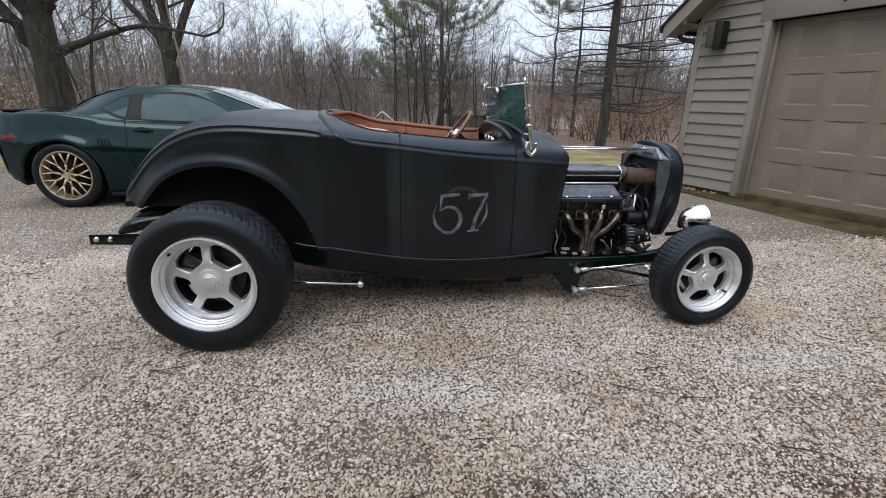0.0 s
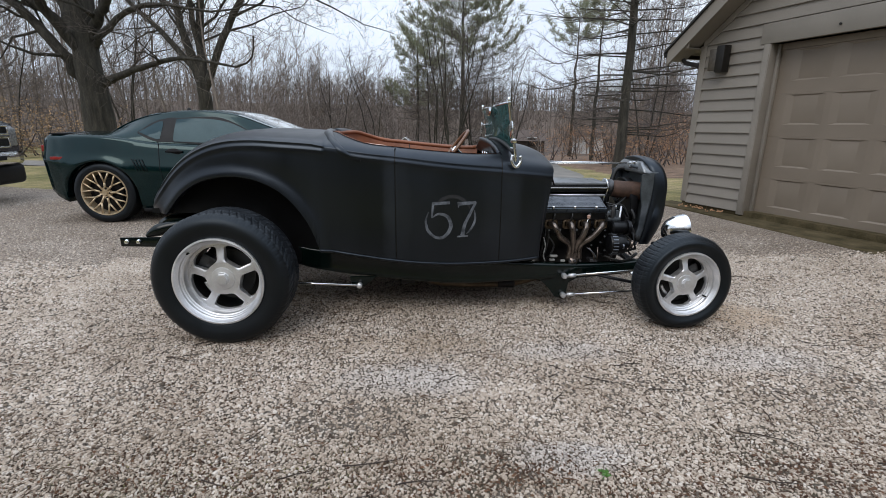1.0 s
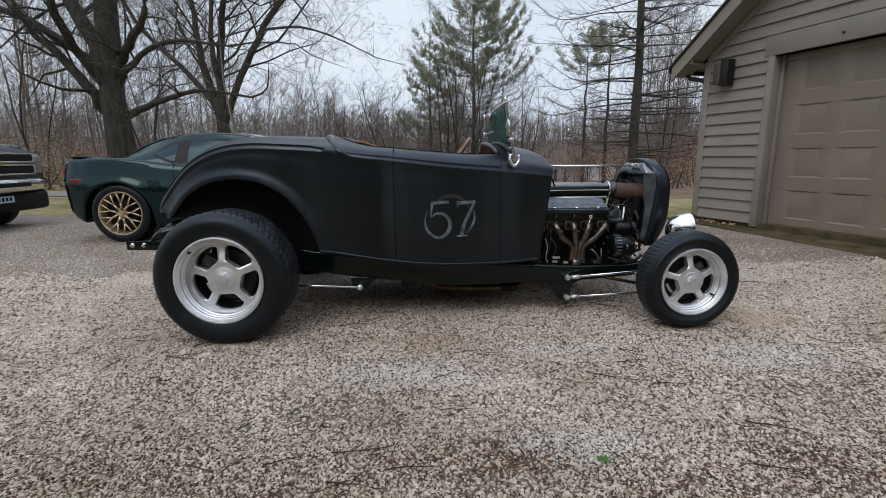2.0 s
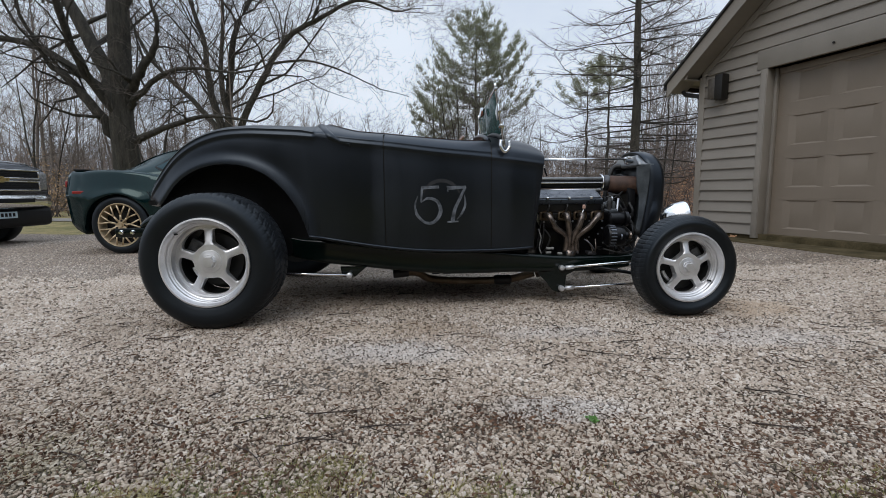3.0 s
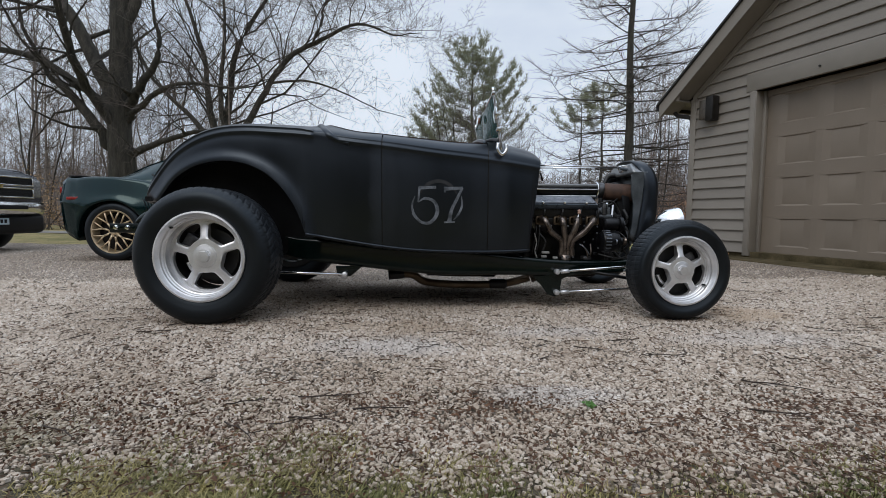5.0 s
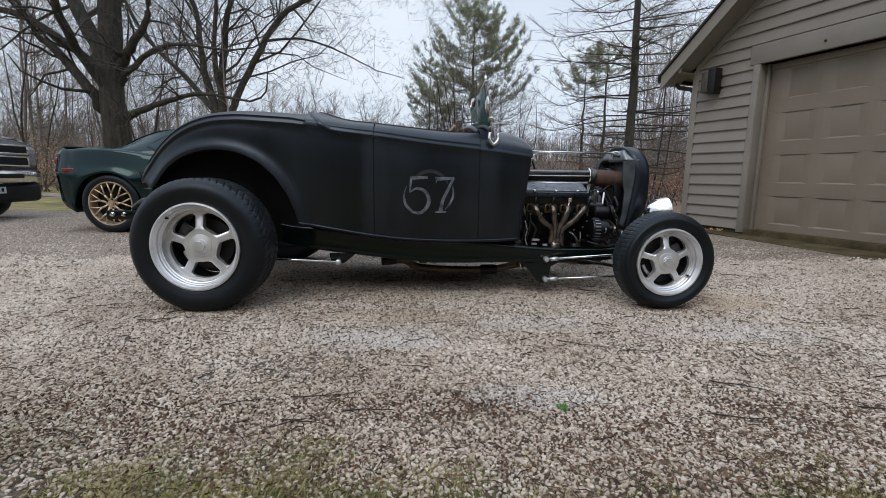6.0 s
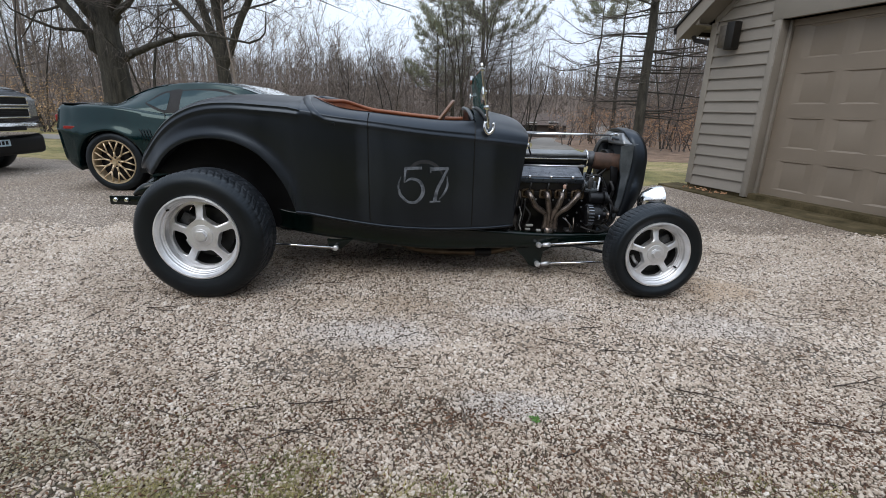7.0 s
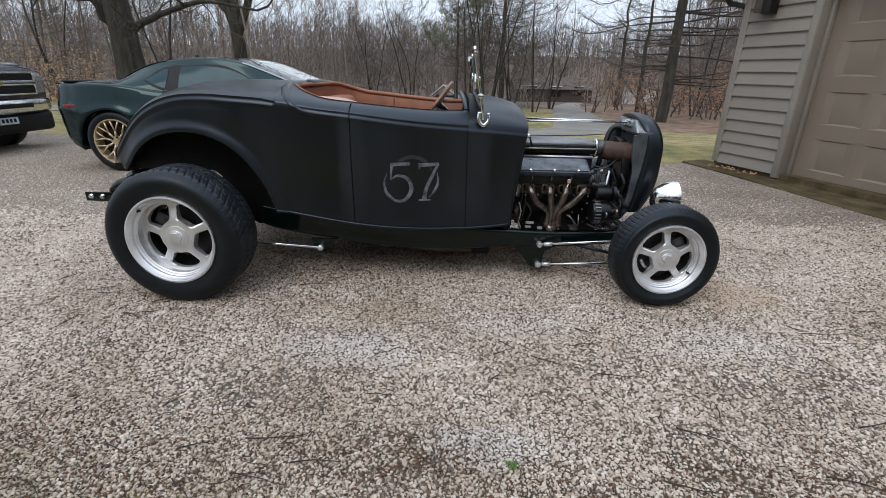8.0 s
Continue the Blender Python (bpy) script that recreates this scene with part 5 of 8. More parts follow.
part("belt_bracket", box(1.01, 1.10, -0.34, -0.20, 0.600, 0.625, 0.008), M_RAD, engine)
part("belt_bracket", box(1.03, 1.055, -0.345, -0.26, 0.62, 0.70, 0.006), M_CAST, engine)
part("support_rod", tube([(1.10, -0.30, 0.50), (1.135, -0.25, 0.69)], 0.007, 8), M_ALU, engine)
part("mount_bracket", box(0.89, 0.945, -0.40, -0.33, 0.325, 0.345, 0.005), M_CAST, engine)
part("mount_stay", tube([(0.875, -0.395, 0.43), (0.912, -0.40, 0.38), (0.92, -0.40, 0.34)], 0.005, 8), M_STEEL, engine)
part("mount_stay", tube([(0.935, -0.395, 0.43), (0.94, -0.40, 0.38), (0.935, -0.40, 0.34)], 0.005, 8), M_STEEL, engine)
part("dipstick", tube([(0.815, -0.40, 0.52), (0.840, -0.405, 0.59), (0.853, -0.405, 0.635)], 0.0045, 6), M_ALU, engine)
part("dipstick_knob", lathe([(0.0, 0.018), (0.011, 0.012), (0.011, -0.008), (0.0, -0.016)], 12, "z", None, pose(0.853, -0.405, 0.640)), M_PALE, engine)
part("oil_pan", box(0.62, 1.08, -0.14, 0.14, 0.17, 0.25, 0.03), M_ENGINE, engine)
for pts, r in (([(0.565, -0.30, 0.62), (0.60, -0.355, 0.54), (0.595, -0.37, 0.44), (0.575, -0.36, 0.35)], 0.006), ([(0.57, -0.28, 0.66), (0.585, -0.345, 0.56), (0.57, -0.365, 0.46), (0.555, -0.35, 0.36)], 0.005),
               ([(0.60, -0.36, 0.50), (0.64, -0.375, 0.44), (0.62, -0.37, 0.37), (0.60, -0.35, 0.34)], 0.007), ([(1.16, -0.10, 0.70), (1.20, -0.16, 0.76), (1.28, -0.17, 0.80), (1.31, -0.15, 0.795)], 0.006),
               ([(1.05, -0.18, 0.70), (1.12, -0.19, 0.69), (1.19, -0.16, 0.73), (1.25, -0.10, 0.78)], 0.006), ([(1.13, -0.28, 0.37), (1.19, -0.31, 0.32), (1.26, -0.30, 0.36)], 0.010)):
    part("wire_loom", tube(curve_pts(pts, 5), r, 6), M_RUBBER, engine)
for pts, r in (([(1.18, -0.05, 0.50), (1.22, -0.20, 0.52), (1.24, -0.25, 0.47), (1.30, -0.24, 0.45)], 0.024), ([(1.14, 0.06, 0.64), (1.19, 0.09, 0.84), (1.222, 0.10, 0.910), (1.265, 0.09, 0.922), (1.31, 0.08, 0.90)], 0.018), ([(1.15, -0.30, 0.545), (1.20, -0.30, 0.53), (1.23, -0.28, 0.47)], 0.018)):
    part("coolant_hose", tube(curve_pts(pts, 6), r, 12), M_RUBBER, engine)
for x, z, w in ((0.635, 0.372, 0.05), (0.625, 0.345, 0.035), (0.70, 0.338, 0.03)):
    part("fuse_box", box(x - w / 2, x + w / 2, -0.415, -0.39, z - 0.007, z + 0.007, 0.003), M_TAG, engine, "small grey connector block")
part("firewall_fitting", lathe([(0.0, 0.0), (0.012, 0.002), (0.014, 0.02), (0.008, 0.03), (0.0, 0.032)], 12, "x", None, pose(0.575, -0.36, 0.905)), M_CHROME, cowl)
part("firewall_hook", tube([(0.60, -0.36, 0.90), (0.608, -0.36, 0.87), (0.618, -0.36, 0.845)], 0.006, 6), M_ENGINE, cowl)

# clamps, bolts, fittings and small hoses between engine and radiator
for x, y, z, r, m in ((1.135, -0.352, 0.560, 0.030, M_CHROME), (1.165, -0.345, 0.556, 0.029, M_CAST), (1.085, -0.440, 0.447, 0.018, M_RIB), (1.005, -0.330, 0.650, 0.020, M_RAD), (1.06, -0.310, 0.690, 0.016, M_CHROME)):
    b = lathe([(r * 0.85, 0.0), (r, 0.002), (r, 0.010), (r * 0.85, 0.012)], 18, "x", closed=True)
    b.transform(pose(x, y, z))
    part("pipe_clamp", b, m, engine)
for x, z in ((0.60, 0.545), (0.675, 0.548), (0.79, 0.546), (0.90, 0.548), (0.985, 0.545), (0.985, 0.50), (0.96, 0.46), (0.90, 0.44), (1.00, 0.40), (1.12, 0.405), (1.135, 0.49), (1.15, 0.37)):
    b = lathe([(0.0, -0.009), (0.0065, -0.008), (0.0075, 0.0)], 6, "y")
    b.transform(pose(x, -0.372 if x < 1.0 else -0.36, z))
    part("head_bolt", b, M_RIB, engine)
for x, z, w, h in ((1.035, 0.655, 0.028, 0.040), (1.075, 0.645, 0.020, 0.055), (1.010, 0.620, 0.035, 0.016), (1.095, 0.600, 0.030, 0.018), (1.150, 0.610, 0.024, 0.030), (0.99, 0.36, 0.03, 0.02), (1.17, 0.43, 0.022, 0.05)):
    part("bracket", box(x - w / 2, x + w / 2, -0.335, -0.315, z - h / 2, z + h / 2, 0.003), M_RAD if h > 0.03 else M_ENGINE, engine)
for pts, r, m in (([(1.00, -0.36, 0.36), (1.06, -0.40, 0.345), (1.13, -0.38, 0.33), (1.20, -0.34, 0.34)], 0.007, M_RUBBER), ([(1.12, -0.36, 0.52), (1.17, -0.38, 0.47), (1.165, -0.37, 0.40), (1.20, -0.34, 0.36)], 0.006, M_RUBBER),
                  ([(1.02, -0.33, 0.70), (1.08, -0.34, 0.715), (1.13, -0.31, 0.69), (1.17, -0.30, 0.62)], 0.006, M_RUBBER), ([(0.86, -0.40, 0.43), (0.90, -0.41, 0.40), (0.93, -0.40, 0.36)], 0.004, M_RIB), ([(1.22, -0.22, 0.66), (1.24, -0.24, 0.60), (1.23, -0.22, 0.53)], 0.012, M_RUBBER),
                  ([(0.56, -0.395, 0.50), (0.575, -0.40, 0.44), (0.565, -0.40, 0.38), (0.58, -0.40, 0.335)], 0.0045, M_TAG), ([(1.055, -0.155, 0.755), (1.062, -0.16, 0.80), (1.060, -0.15, 0.842)], 0.007, M_CHROME)):
    part("small_hose", tube(curve_pts(pts, 5), r, 6), m, engine)
# radiator, shroud and shell
REAR = rounded([(0.40, 1.275), (0.62, 1.318), (0.80, 1.338), (0.94, 1.318), (1.02, 1.290)])
rad = part("radiator", box(-0.020, 0.025, -0.245, 0.245, 0.42, 0.925, 0.008), M_RAD, car, "grey aluminium radiator with a top tank")
for v in rad.data.vertices:
    v.co.x += REAR(v.co.z) + 0.030
for s in (-1, 1):  # flat side plates that carry the fan shroud
    b = bmesh.new()
    edge = [(1.252, 0.905), (1.336, 0.922), (1.338, 0.82), (1.320, 0.65), (1.298, 0.52), (1.266, 0.41), (1.246, 0.41), (1.268, 0.55), (1.274, 0.69), (1.256, 0.78)]
    front, back = [b.verts.new((x, s * 0.262, z)) for x, z in edge], [b.verts.new((x, s * 0.248, z)) for x, z in edge]
    for i in range(10):
        b.faces.new((front[i], front[(i + 1) % 10], back[(i + 1) % 10], back[i]))
    b.faces.new(front)
    b.faces.new(back[::-1])
    part("side_plate", b, M_RAD, rad, "flat grey side plate")
b = box(1.268, 1.340, -0.246, 0.246, 0.905, 0.988, 0.016, seg=3)
for v in b.verts:  # shoulders follow the shell's arch
    v.co.y *= 1 - 0.34 * sstep(0.925, 0.985, v.co.z)
    v.co.x += 0.012 * sstep(0.925, 0.985, v.co.z)
part("top_tank", b, M_TANK, rad, "bare aluminium top tank")
b = lathe([(0.20, 0.0), (0.205, 0.004), (0.205, 0.05), (0.19, 0.055), (0.19, 0.01), (0.05, 0.008), (0.05, 0.0)], 36, "x", closed=True)
b.transform(pose(1.222, 0.0, 0.66))
part("fan_shroud", b, M_ENGINE, rad, "black round fan shroud")
for k in range(6):
    f = box(-0.004, 0.004, -0.028, 0.028, 0.03, 0.18, 0.003)
    f.transform(pose(1.228, 0, 0.66) @ pose(0, 0, 0, 60 * k, 0, 0) @ pose(0, 0, 0, 0, 0, 30))
    part("fan_blade", f, M_ENGINE, rad)
b = bmesh.new()
rows = []
half = [(0.272, 0.42), (0.276, 0.50), (0.274, 0.62), (0.268, 0.75), (0.258, 0.85), (0.235, 0.93), (0.195, 0.978), (0.14, 1.003), (0.07, 1.014), (0.0, 1.018)]
half = [(p.x, p.y) for p in curve_pts([(y, z, 0.0) for y, z in half], 4)]
arch_pts = [(-y, z) for y, z in half] + [(y, z) for y, z in half[::-1][1:]]
FRONT = rounded([(0.40, 1.345), (0.45, 1.372), (0.56, 1.422), (0.75, 1.444), (0.90, 1.440), (0.96, 1.420), (1.02, 1.388)])
for t, k, dz in ((0.06, 0.93, -0.022), (0.0, 0.975, -0.008), (0.0, 1.0, 0.0), (0.35, 1.01, 0.004), (0.7, 1.005, 0.002), (0.92, 0.985, -0.004), (1.0, 0.94, -0.014), (0.98, 0.86, -0.04)):
    rows.append([b.verts.new((REAR(z) + (FRONT(z) - REAR(z)) * t, y * k, z + dz * (1 if z > 0.8 else 0))) for y, z in arch_pts])
grid_faces(b, rows)
shellp = part("grille_shell", smooth(b), M_SATIN, car, "satin black upright grille shell")
for i in range(15):
    y = -0.21 + i * 0.03
    part("grille_bar", tube([(1.375, y, 0.44), (1.395, y, 0.62), (1.39, y, 0.93 - 0.25 * (abs(y) / 0.24) ** 3)], 0.006, 6), M_SATIN, shellp)
part("radiator_cap", lathe([(0.0, 0.022), (0.028, 0.020), (0.032, 0.012), (0.032, 0.0), (0.02, -0.03)], 20, "z", None, pose(1.275, -0.04, 0.962)), M_CHROME, rad)
part("filler_neck", tube(curve_pts([(1.32, -0.06, 0.955), (1.325, -0.14, 0.945), (1.325, -0.19, 0.90), (1.325, -0.20, 0.83)], 5), 0.010, 8), M_RUBBER, rad)
part("shell_stay", tube([(1.24, -0.10, 0.955), (1.35, -0.19, 0.93)], 0.012, 8), M_RAD, rad)
for s in (-1, 1):
    part("hood_rod", tube([(0.57, s * 0.10 - 0.05, 0.972), (1.275, -0.05 + s * 0.012, 0.968)], 0.0055, 8), M_CHROME, car, "thin chrome stay rod to the radiator")
part("rod_clevis", box(1.255, 1.31, -0.085, -0.02, 0.955, 0.985, 0.006), M_CHROME, car)
# headlamps
for s in (-1, 1):
    hl = part("headlamp", lathe([(0.0, -0.125), (0.022, -0.122), (0.055, -0.098), (0.082, -0.055), (0.094, -0.012), (0.098, 0.0), (0.098, 0.012), (0.092, 0.016)], 36, "x", None, pose(1.455, s * 0.47, 0.575)), M_CHROME, car, "polished chrome headlamp bucket")
    part("lens", lathe([(0.092, 0.014), (0.06, 0.026), (0.0, 0.032)], 30, "x", None, pose(1.456, s * 0.47, 0.575)), M_CAST, hl, "clear headlamp lens")
    part("lamp_stay", tube([(1.43, s * 0.44, 0.51), (1.40, s * 0.37, 0.46), (1.36, s * 0.30, 0.43)], 0.013, 8), M_ENGINE, hl)
    b = lathe([(0.0, 0.0), (0.025, -0.002), (0.03, -0.02), (0.0, -0.03)], 16, "x", None, pose(1.365, s * 0.455, 0.545))
    part("lamp_pivot", b, M_ENGINE, hl)

# ---- dark green coupe behind the roadster ----
M_GREEN = mat("dark_green_metallic", (0.0006, 0.0070, 0.0078), 0.16, 0.1, 0.12, 5, 700, 0.0, (0.0009, 0.0105, 0.0115), coat=0.22, spec=0.32, tint=(0.65, 0.98, 1.0), rvary=0.05)
M_CGLASS = mat("dark_car_glass", (0.018, 0.036, 0.044), 0.08, 0.0, 0.05, 3, 60, 0.0, (0.030, 0.054, 0.063), coat=0.0, spec=0.20, rvary=0.03, tint=(0.7, 0.92, 1.0))
M_WSCREEN = mat("sky_lit_windscreen", (0.10, 0.125, 0.13), 0.07, 0.0, 0.05, 3, 60, 0.0, (0.13, 0.15, 0.155), coat=1.0, rvary=0.03)
M_GOLD = mat("gold_wheel", (0.44, 0.34, 0.21), 0.36, 0.55, 0.12, 10, 200, 0.04, (0.66, 0.53, 0.36))
M_REDLAMP = mat("red_lamp_lens", (0.20, 0.010, 0.008), 0.2, 0.0, 0.1, 20, 120, 0.0, (0.28, 0.018, 0.014), coat=0.6)
M_BLACKTRIM = mat("black_plastic_trim", (0.005, 0.005, 0.006), 0.5, 0.0, 0.2, 10, 160, 0.05, spec=0.22)

coupe = thing("coupe", "dark metallic green two-door coupe with gold wheels parked on gravel", "car")
CY = 3.245  # centre line
C_REAR, C_FRONT, C_R = -3.985, -1.135, 0.36
C_W = rounded([(-4.66, 0.70), (-4.60, 0.80), (-4.45, 0.87), (-4.2, 0.925), (-4.0, 0.945), (-3.6, 0.945), (-3.0, 0.92), (-2.2, 0.92), (-1.2, 0.935), (-0.6, 0.88), (-0.15, 0.70), (0.1, 0.45)])
C_BELT = rounded([(-4.66, 0.90), (-4.60, 1.005), (-4.4, 1.045), (-4.0, 1.052), (-3.7, 1.025), (-3.4, 0.982), (-3.0, 0.958), (-2.2, 0.945), (-1.5, 0.945), (-0.8, 0.90), (-0.2, 0.78), (0.1, 0.66)])
C_LOW = rounded([(-4.66, 0.50), (-4.55, 0.37), (-4.40, 0.275), (-4.2, 0.225), (-3.6, 0.20), (-1.5, 0.20), (-0.5, 0.22), (0.1, 0.30)])


def c_bottom(x):
    z = C_LOW(x)
    for ax in (C_REAR, C_FRONT):
        d = abs(x - ax)
        if d < 0.415:
            z = max(z, C_R + math.sqrt(0.415 ** 2 - d * d))
    return z


def c_side(x, z):
    w, lo, hi = C_W(x), C_LOW(x), C_BELT(x)
    t = min(max((z - lo) / (hi - lo), 0), 1)
    y = w - 0.055 * max(0, 0.45 - t) ** 1.3 * 2 - 0.10 * max(0.0, t - 0.55) ** 1.6 * 2.2
    y += 0.020 * math.exp(-((t - 0.62) / 0.10) ** 2)
    for ax in (C_REAR, C_FRONT):
        y += 0.010 * math.exp(-((math.hypot(x - ax, z - C_R) - 0.43) / 0.05) ** 2) * (1 if z > 0.3 else 0)
    return y


bm = bmesh.new()
xs = sorted(set(list(np.linspace(-4.66, 0.1, 70)) + [ax + 0.415 * math.cos(math.pi * i / 26) for ax in (C_REAR, C_FRONT) for i in range(27)] + [ax + k * 0.4165 for ax in (C_REAR, C_FRONT) for k in (-1, 1)]))
for s in (-1, 1):
    rows = []
    for x in xs:
        lo, hi = min(c_bottom(x), C_BELT(x) - 0.05), C_BELT(x)
        row = [bm.verts.new((x, CY + s * (c_side(x, lo) - 0.12), lo))]
        row += [bm.verts.new((x, CY + s * c_side(x, lo + (hi - lo) * i / 13), lo + (hi - lo) * i / 13)) for i in range(14)]
        w = c_side(x, hi)
        row += [bm.verts.new((x, CY + s * w * k, hi + dz)) for k, dz in ((0.97, 0.012), (0.90, 0.022), (0.7, 0.034), (0.35, 0.042), (0.0, 0.045))]
        rows.append(row)
    grid_faces(bm, rows, flip=s < 0)
    if s < 0:
        tail_rows = rows[0]
        nose_rows = rows[-1]
    else:
        grid_faces(bm, [tail_rows, rows[0]])
        grid_faces(bm, [nose_rows, rows[-1]])
cbody = part("coupe_body", smooth(bm, 0.9), M_GREEN, coupe)
# roof and glass
C_ROOF = rounded([(-4.05, 1.090), (-3.80, 1.230), (-3.55, 1.320), (-3.3, 1.365), (-3.0, 1.386), (-2.7, 1.382), (-2.45, 1.350), (-2.1, 1.235), (-1.8, 1.12), (-1.55, 1.02)])
C_RW = rounded([(-4.05, 0.60), (-3.8, 0.585), (-3.3, 0.60), (-2.7, 0.605), (-2.2, 0.62), (-1.55, 0.66)])


def cabin(x, k):
    """A point on the cabin's skin: k 0 at the belt, 1 at the roof rail, 2 at the centre."""
    hi, w, zr, wr = C_BELT(x) + 0.008, c_side(x, C_BELT(x)) - 0.035, C_ROOF(x), C_RW(x)
    zr = max(zr, hi + 0.02)
    if k <= 1:
        return w + (wr + 0.02 - w) * k ** 1.25, hi + (zr - 0.045 - hi) * k
    t = k - 1
    return (wr + 0.02) * math.cos(t * math.pi / 2) ** 0.75, zr - 0.045 + 0.045 * math.sin(t * math.pi / 2) ** 0.8


def cabin_patch(x0, x1, k0, k1, lift=0.0, nx=24, nk=10, sides=(1, -1), slant0=0.0, slant1=0.0):
    bm = bmesh.new()
    for s in sides:
        rows = []
        for i in range(nx + 1):
            row = []
            for j in range(nk + 1):
                k = k0 + (k1 - k0) * j / nk
                a, e = x0 + slant0 * (k - k0), x1 + slant1 * (k - k0)
                x = a + (e - a) * i / nx
                y, z = cabin(x, k)
                row.append(bm.verts.new((x, CY + s * (y + lift), z + lift * (0.5 if k < 1 else 1))))
            rows.append(row)
        grid_faces(bm, rows, flip=s < 0)
    bmesh.ops.remove_doubles(bm, verts=bm.verts, dist=0.0005)
    return bm


def cabin_pane(edge, lift, grow, s):
    """A pane with rounded corners on the cabin's skin; edge in x and k, grown by so many metres."""
    ring = [(p.x, p.y) for p in curve_pts([(x, k, 0.0) for x, k in edge + edge[:1]], 3)][:-1]
    mx, mk = sum(p[0] for p in ring) / len(ring), sum(p[1] for p in ring) / len(ring)
    bm = bmesh.new()
    rows = []
    for t in (1.0, 0.75, 0.5, 0.25):
        row = []
        for x, k in ring:
            dx, dk = x - mx, k - mk
            far = math.hypot(dx, dk * 0.35) or 1.0
            y, z = cabin(mx + dx * t * (1 + grow / far), max(0.0, mk + dk * t * (1 + 1.3 * grow / far)))
            row.append(bm.verts.new((mx + dx * t * (1 + grow / far), CY + s * (y + lift), z + lift * 0.5)))
        rows.append(row)
    grid_faces(bm, rows, close=True)
    bm.faces.new(rows[-1])
    return bm


part("cabin", smooth(cabin_patch(-4.05, -1.55, 0.0, 2.0, nx=60, nk=20), 1.0), M_GREEN, cbody)
for s in (-1, 1):
    door_edge = [(-3.12, 0.075), (-2.6, 0.07), (-2.04, 0.07), (-2.01, 0.10), (-2.16, 0.36), (-2.33, 0.60), (-2.54, 0.75), (-2.80, 0.80), (-3.11, 0.79), (-3.14, 0.75), (-3.15, 0.45), (-3.145, 0.11)]
    quarter_edge = [(-3.30, 0.13), (-3.34, 0.12), (-3.44, 0.22), (-3.53, 0.33), (-3.545, 0.38), (-3.51, 0.45), (-3.44, 0.60), (-3.37, 0.71), (-3.325, 0.74), (-3.295, 0.70), (-3.29, 0.45)]
    pillar_edge = [(-3.13, 0.06), (-3.32, 0.06), (-3.33, 0.30), (-3.33, 0.55), (-3.32, 0.80), (-3.13, 0.82), (-3.12, 0.45)]
    part("window_trim", cabin_pane(pillar_edge, 0.0035, 0.0, s), M_BLACKTRIM, cbody, "black pillar between the side windows")
    for nm, edge, lb in (("door_glass", door_edge, "tinted door glass"), ("quarter_glass", quarter_edge, "small rear quarter glass")):
        part("window_trim", cabin_pane(edge, 0.004, 0.024, s), M_BLACKTRIM, cbody)
        part(nm, cabin_pane(edge, 0.007, 0.0, s), M_CGLASS, cbody, lb)
    hy = c_side(-3.12, 0.885)
    part("door_handle", box(-3.22, -3.02, CY + s * (hy + 0.012) - 0.012, CY + s * (hy + 0.012) + 0.012, 0.876, 0.899, 0.008), M_BLACKTRIM, cbody, "black door handle")
    part("handle_recess", lathe([(0.0, 0.004), (0.055, 0.003), (0.062, 0.0)], 20, "y", None, pose(-3.13, CY + s * (hy + 0.002), 0.880, 0, 0, 180 if s < 0 else 0) @ Matrix.Diagonal((1.4, 1, 0.7, 1))), M_BLACKTRIM, cbody)
    for i in range(4):
        x = -3.56 + i * 0.035
        y = c_side(x, 0.74)
        part("side_gill", tube([(x - 0.03, CY + s * (y + 0.002), 0.80), (x + 0.03, CY + s * (c_side(x, 0.66) + 0.002), 0.66)], 0.005, 5), M_BLACKTRIM, cbody)
    # door shut lines
    for xa in (-3.30, -1.95):
        part("shut_line", tube([(xa + 0.10 * t * t, CY + s * (c_side(xa, 0.25 + 0.77 * (1 - t)) + 0.001), 0.25 + 0.76 * (1 - t)) for t in np.linspace(0, 1, 10)], 0.004, 5), M_BLACKTRIM, cbody)
    part("side_marker", box(-4.48, -4.36, CY + s * (c_side(-4.42, 0.80) + 0.004) - 0.008, CY + s * (c_side(-4.42, 0.80) + 0.004) + 0.008, 0.785, 0.82, 0.005), M_REDLAMP, cbody, "red side marker lamp")
    part("tail_lamp", box(-4.668, -4.62, CY + s * 0.56 - 0.15, CY + s * 0.56 + 0.15, 0.865, 0.95, 0.012), M_REDLAMP, cbody, "red tail lamp")
    part("sill", box(-3.55, -1.62, CY + s * 0.90 - 0.03, CY + s * 0.90 + 0.02, 0.17, 0.215, 0.012), M_BLACKTRIM, cbody)
part("windscreen", cabin_patch(-2.42, -1.60, 1.06, 2.0, 0.004, nk=14), M_WSCREEN, cbody, "raked windscreen reflecting the sky")
part("rear_glass", cabin_patch(-3.98, -3.36, 1.10, 2.0, 0.004, nk=14), M_CGLASS, cbody, "raked rear glass")
b = box(-4.52, -4.38, CY - 0.78, CY + 0.78, 1.072, 1.090, 0.008)
box(-4.50, -4.42, CY - 0.72, CY - 0.66, 1.03, 1.08, 0.006, bm=b)
box(-4.50, -4.42, CY + 0.66, CY + 0.72, 1.03, 1.08, 0.006, bm=b)
part("spoiler", b, M_BLACKTRIM, cbody, "low black boot spoiler")
part("rear_valance", box(-4.64, -4.42, CY - 0.62, CY + 0.62, 0.30, 0.52, 0.04), M_BLACKTRIM, cbody)
part("underbody", box(-4.3, -0.2, CY - 0.62, CY + 0.62, 0.20, 0.50, 0.03), M_BLACKTRIM, cbody)
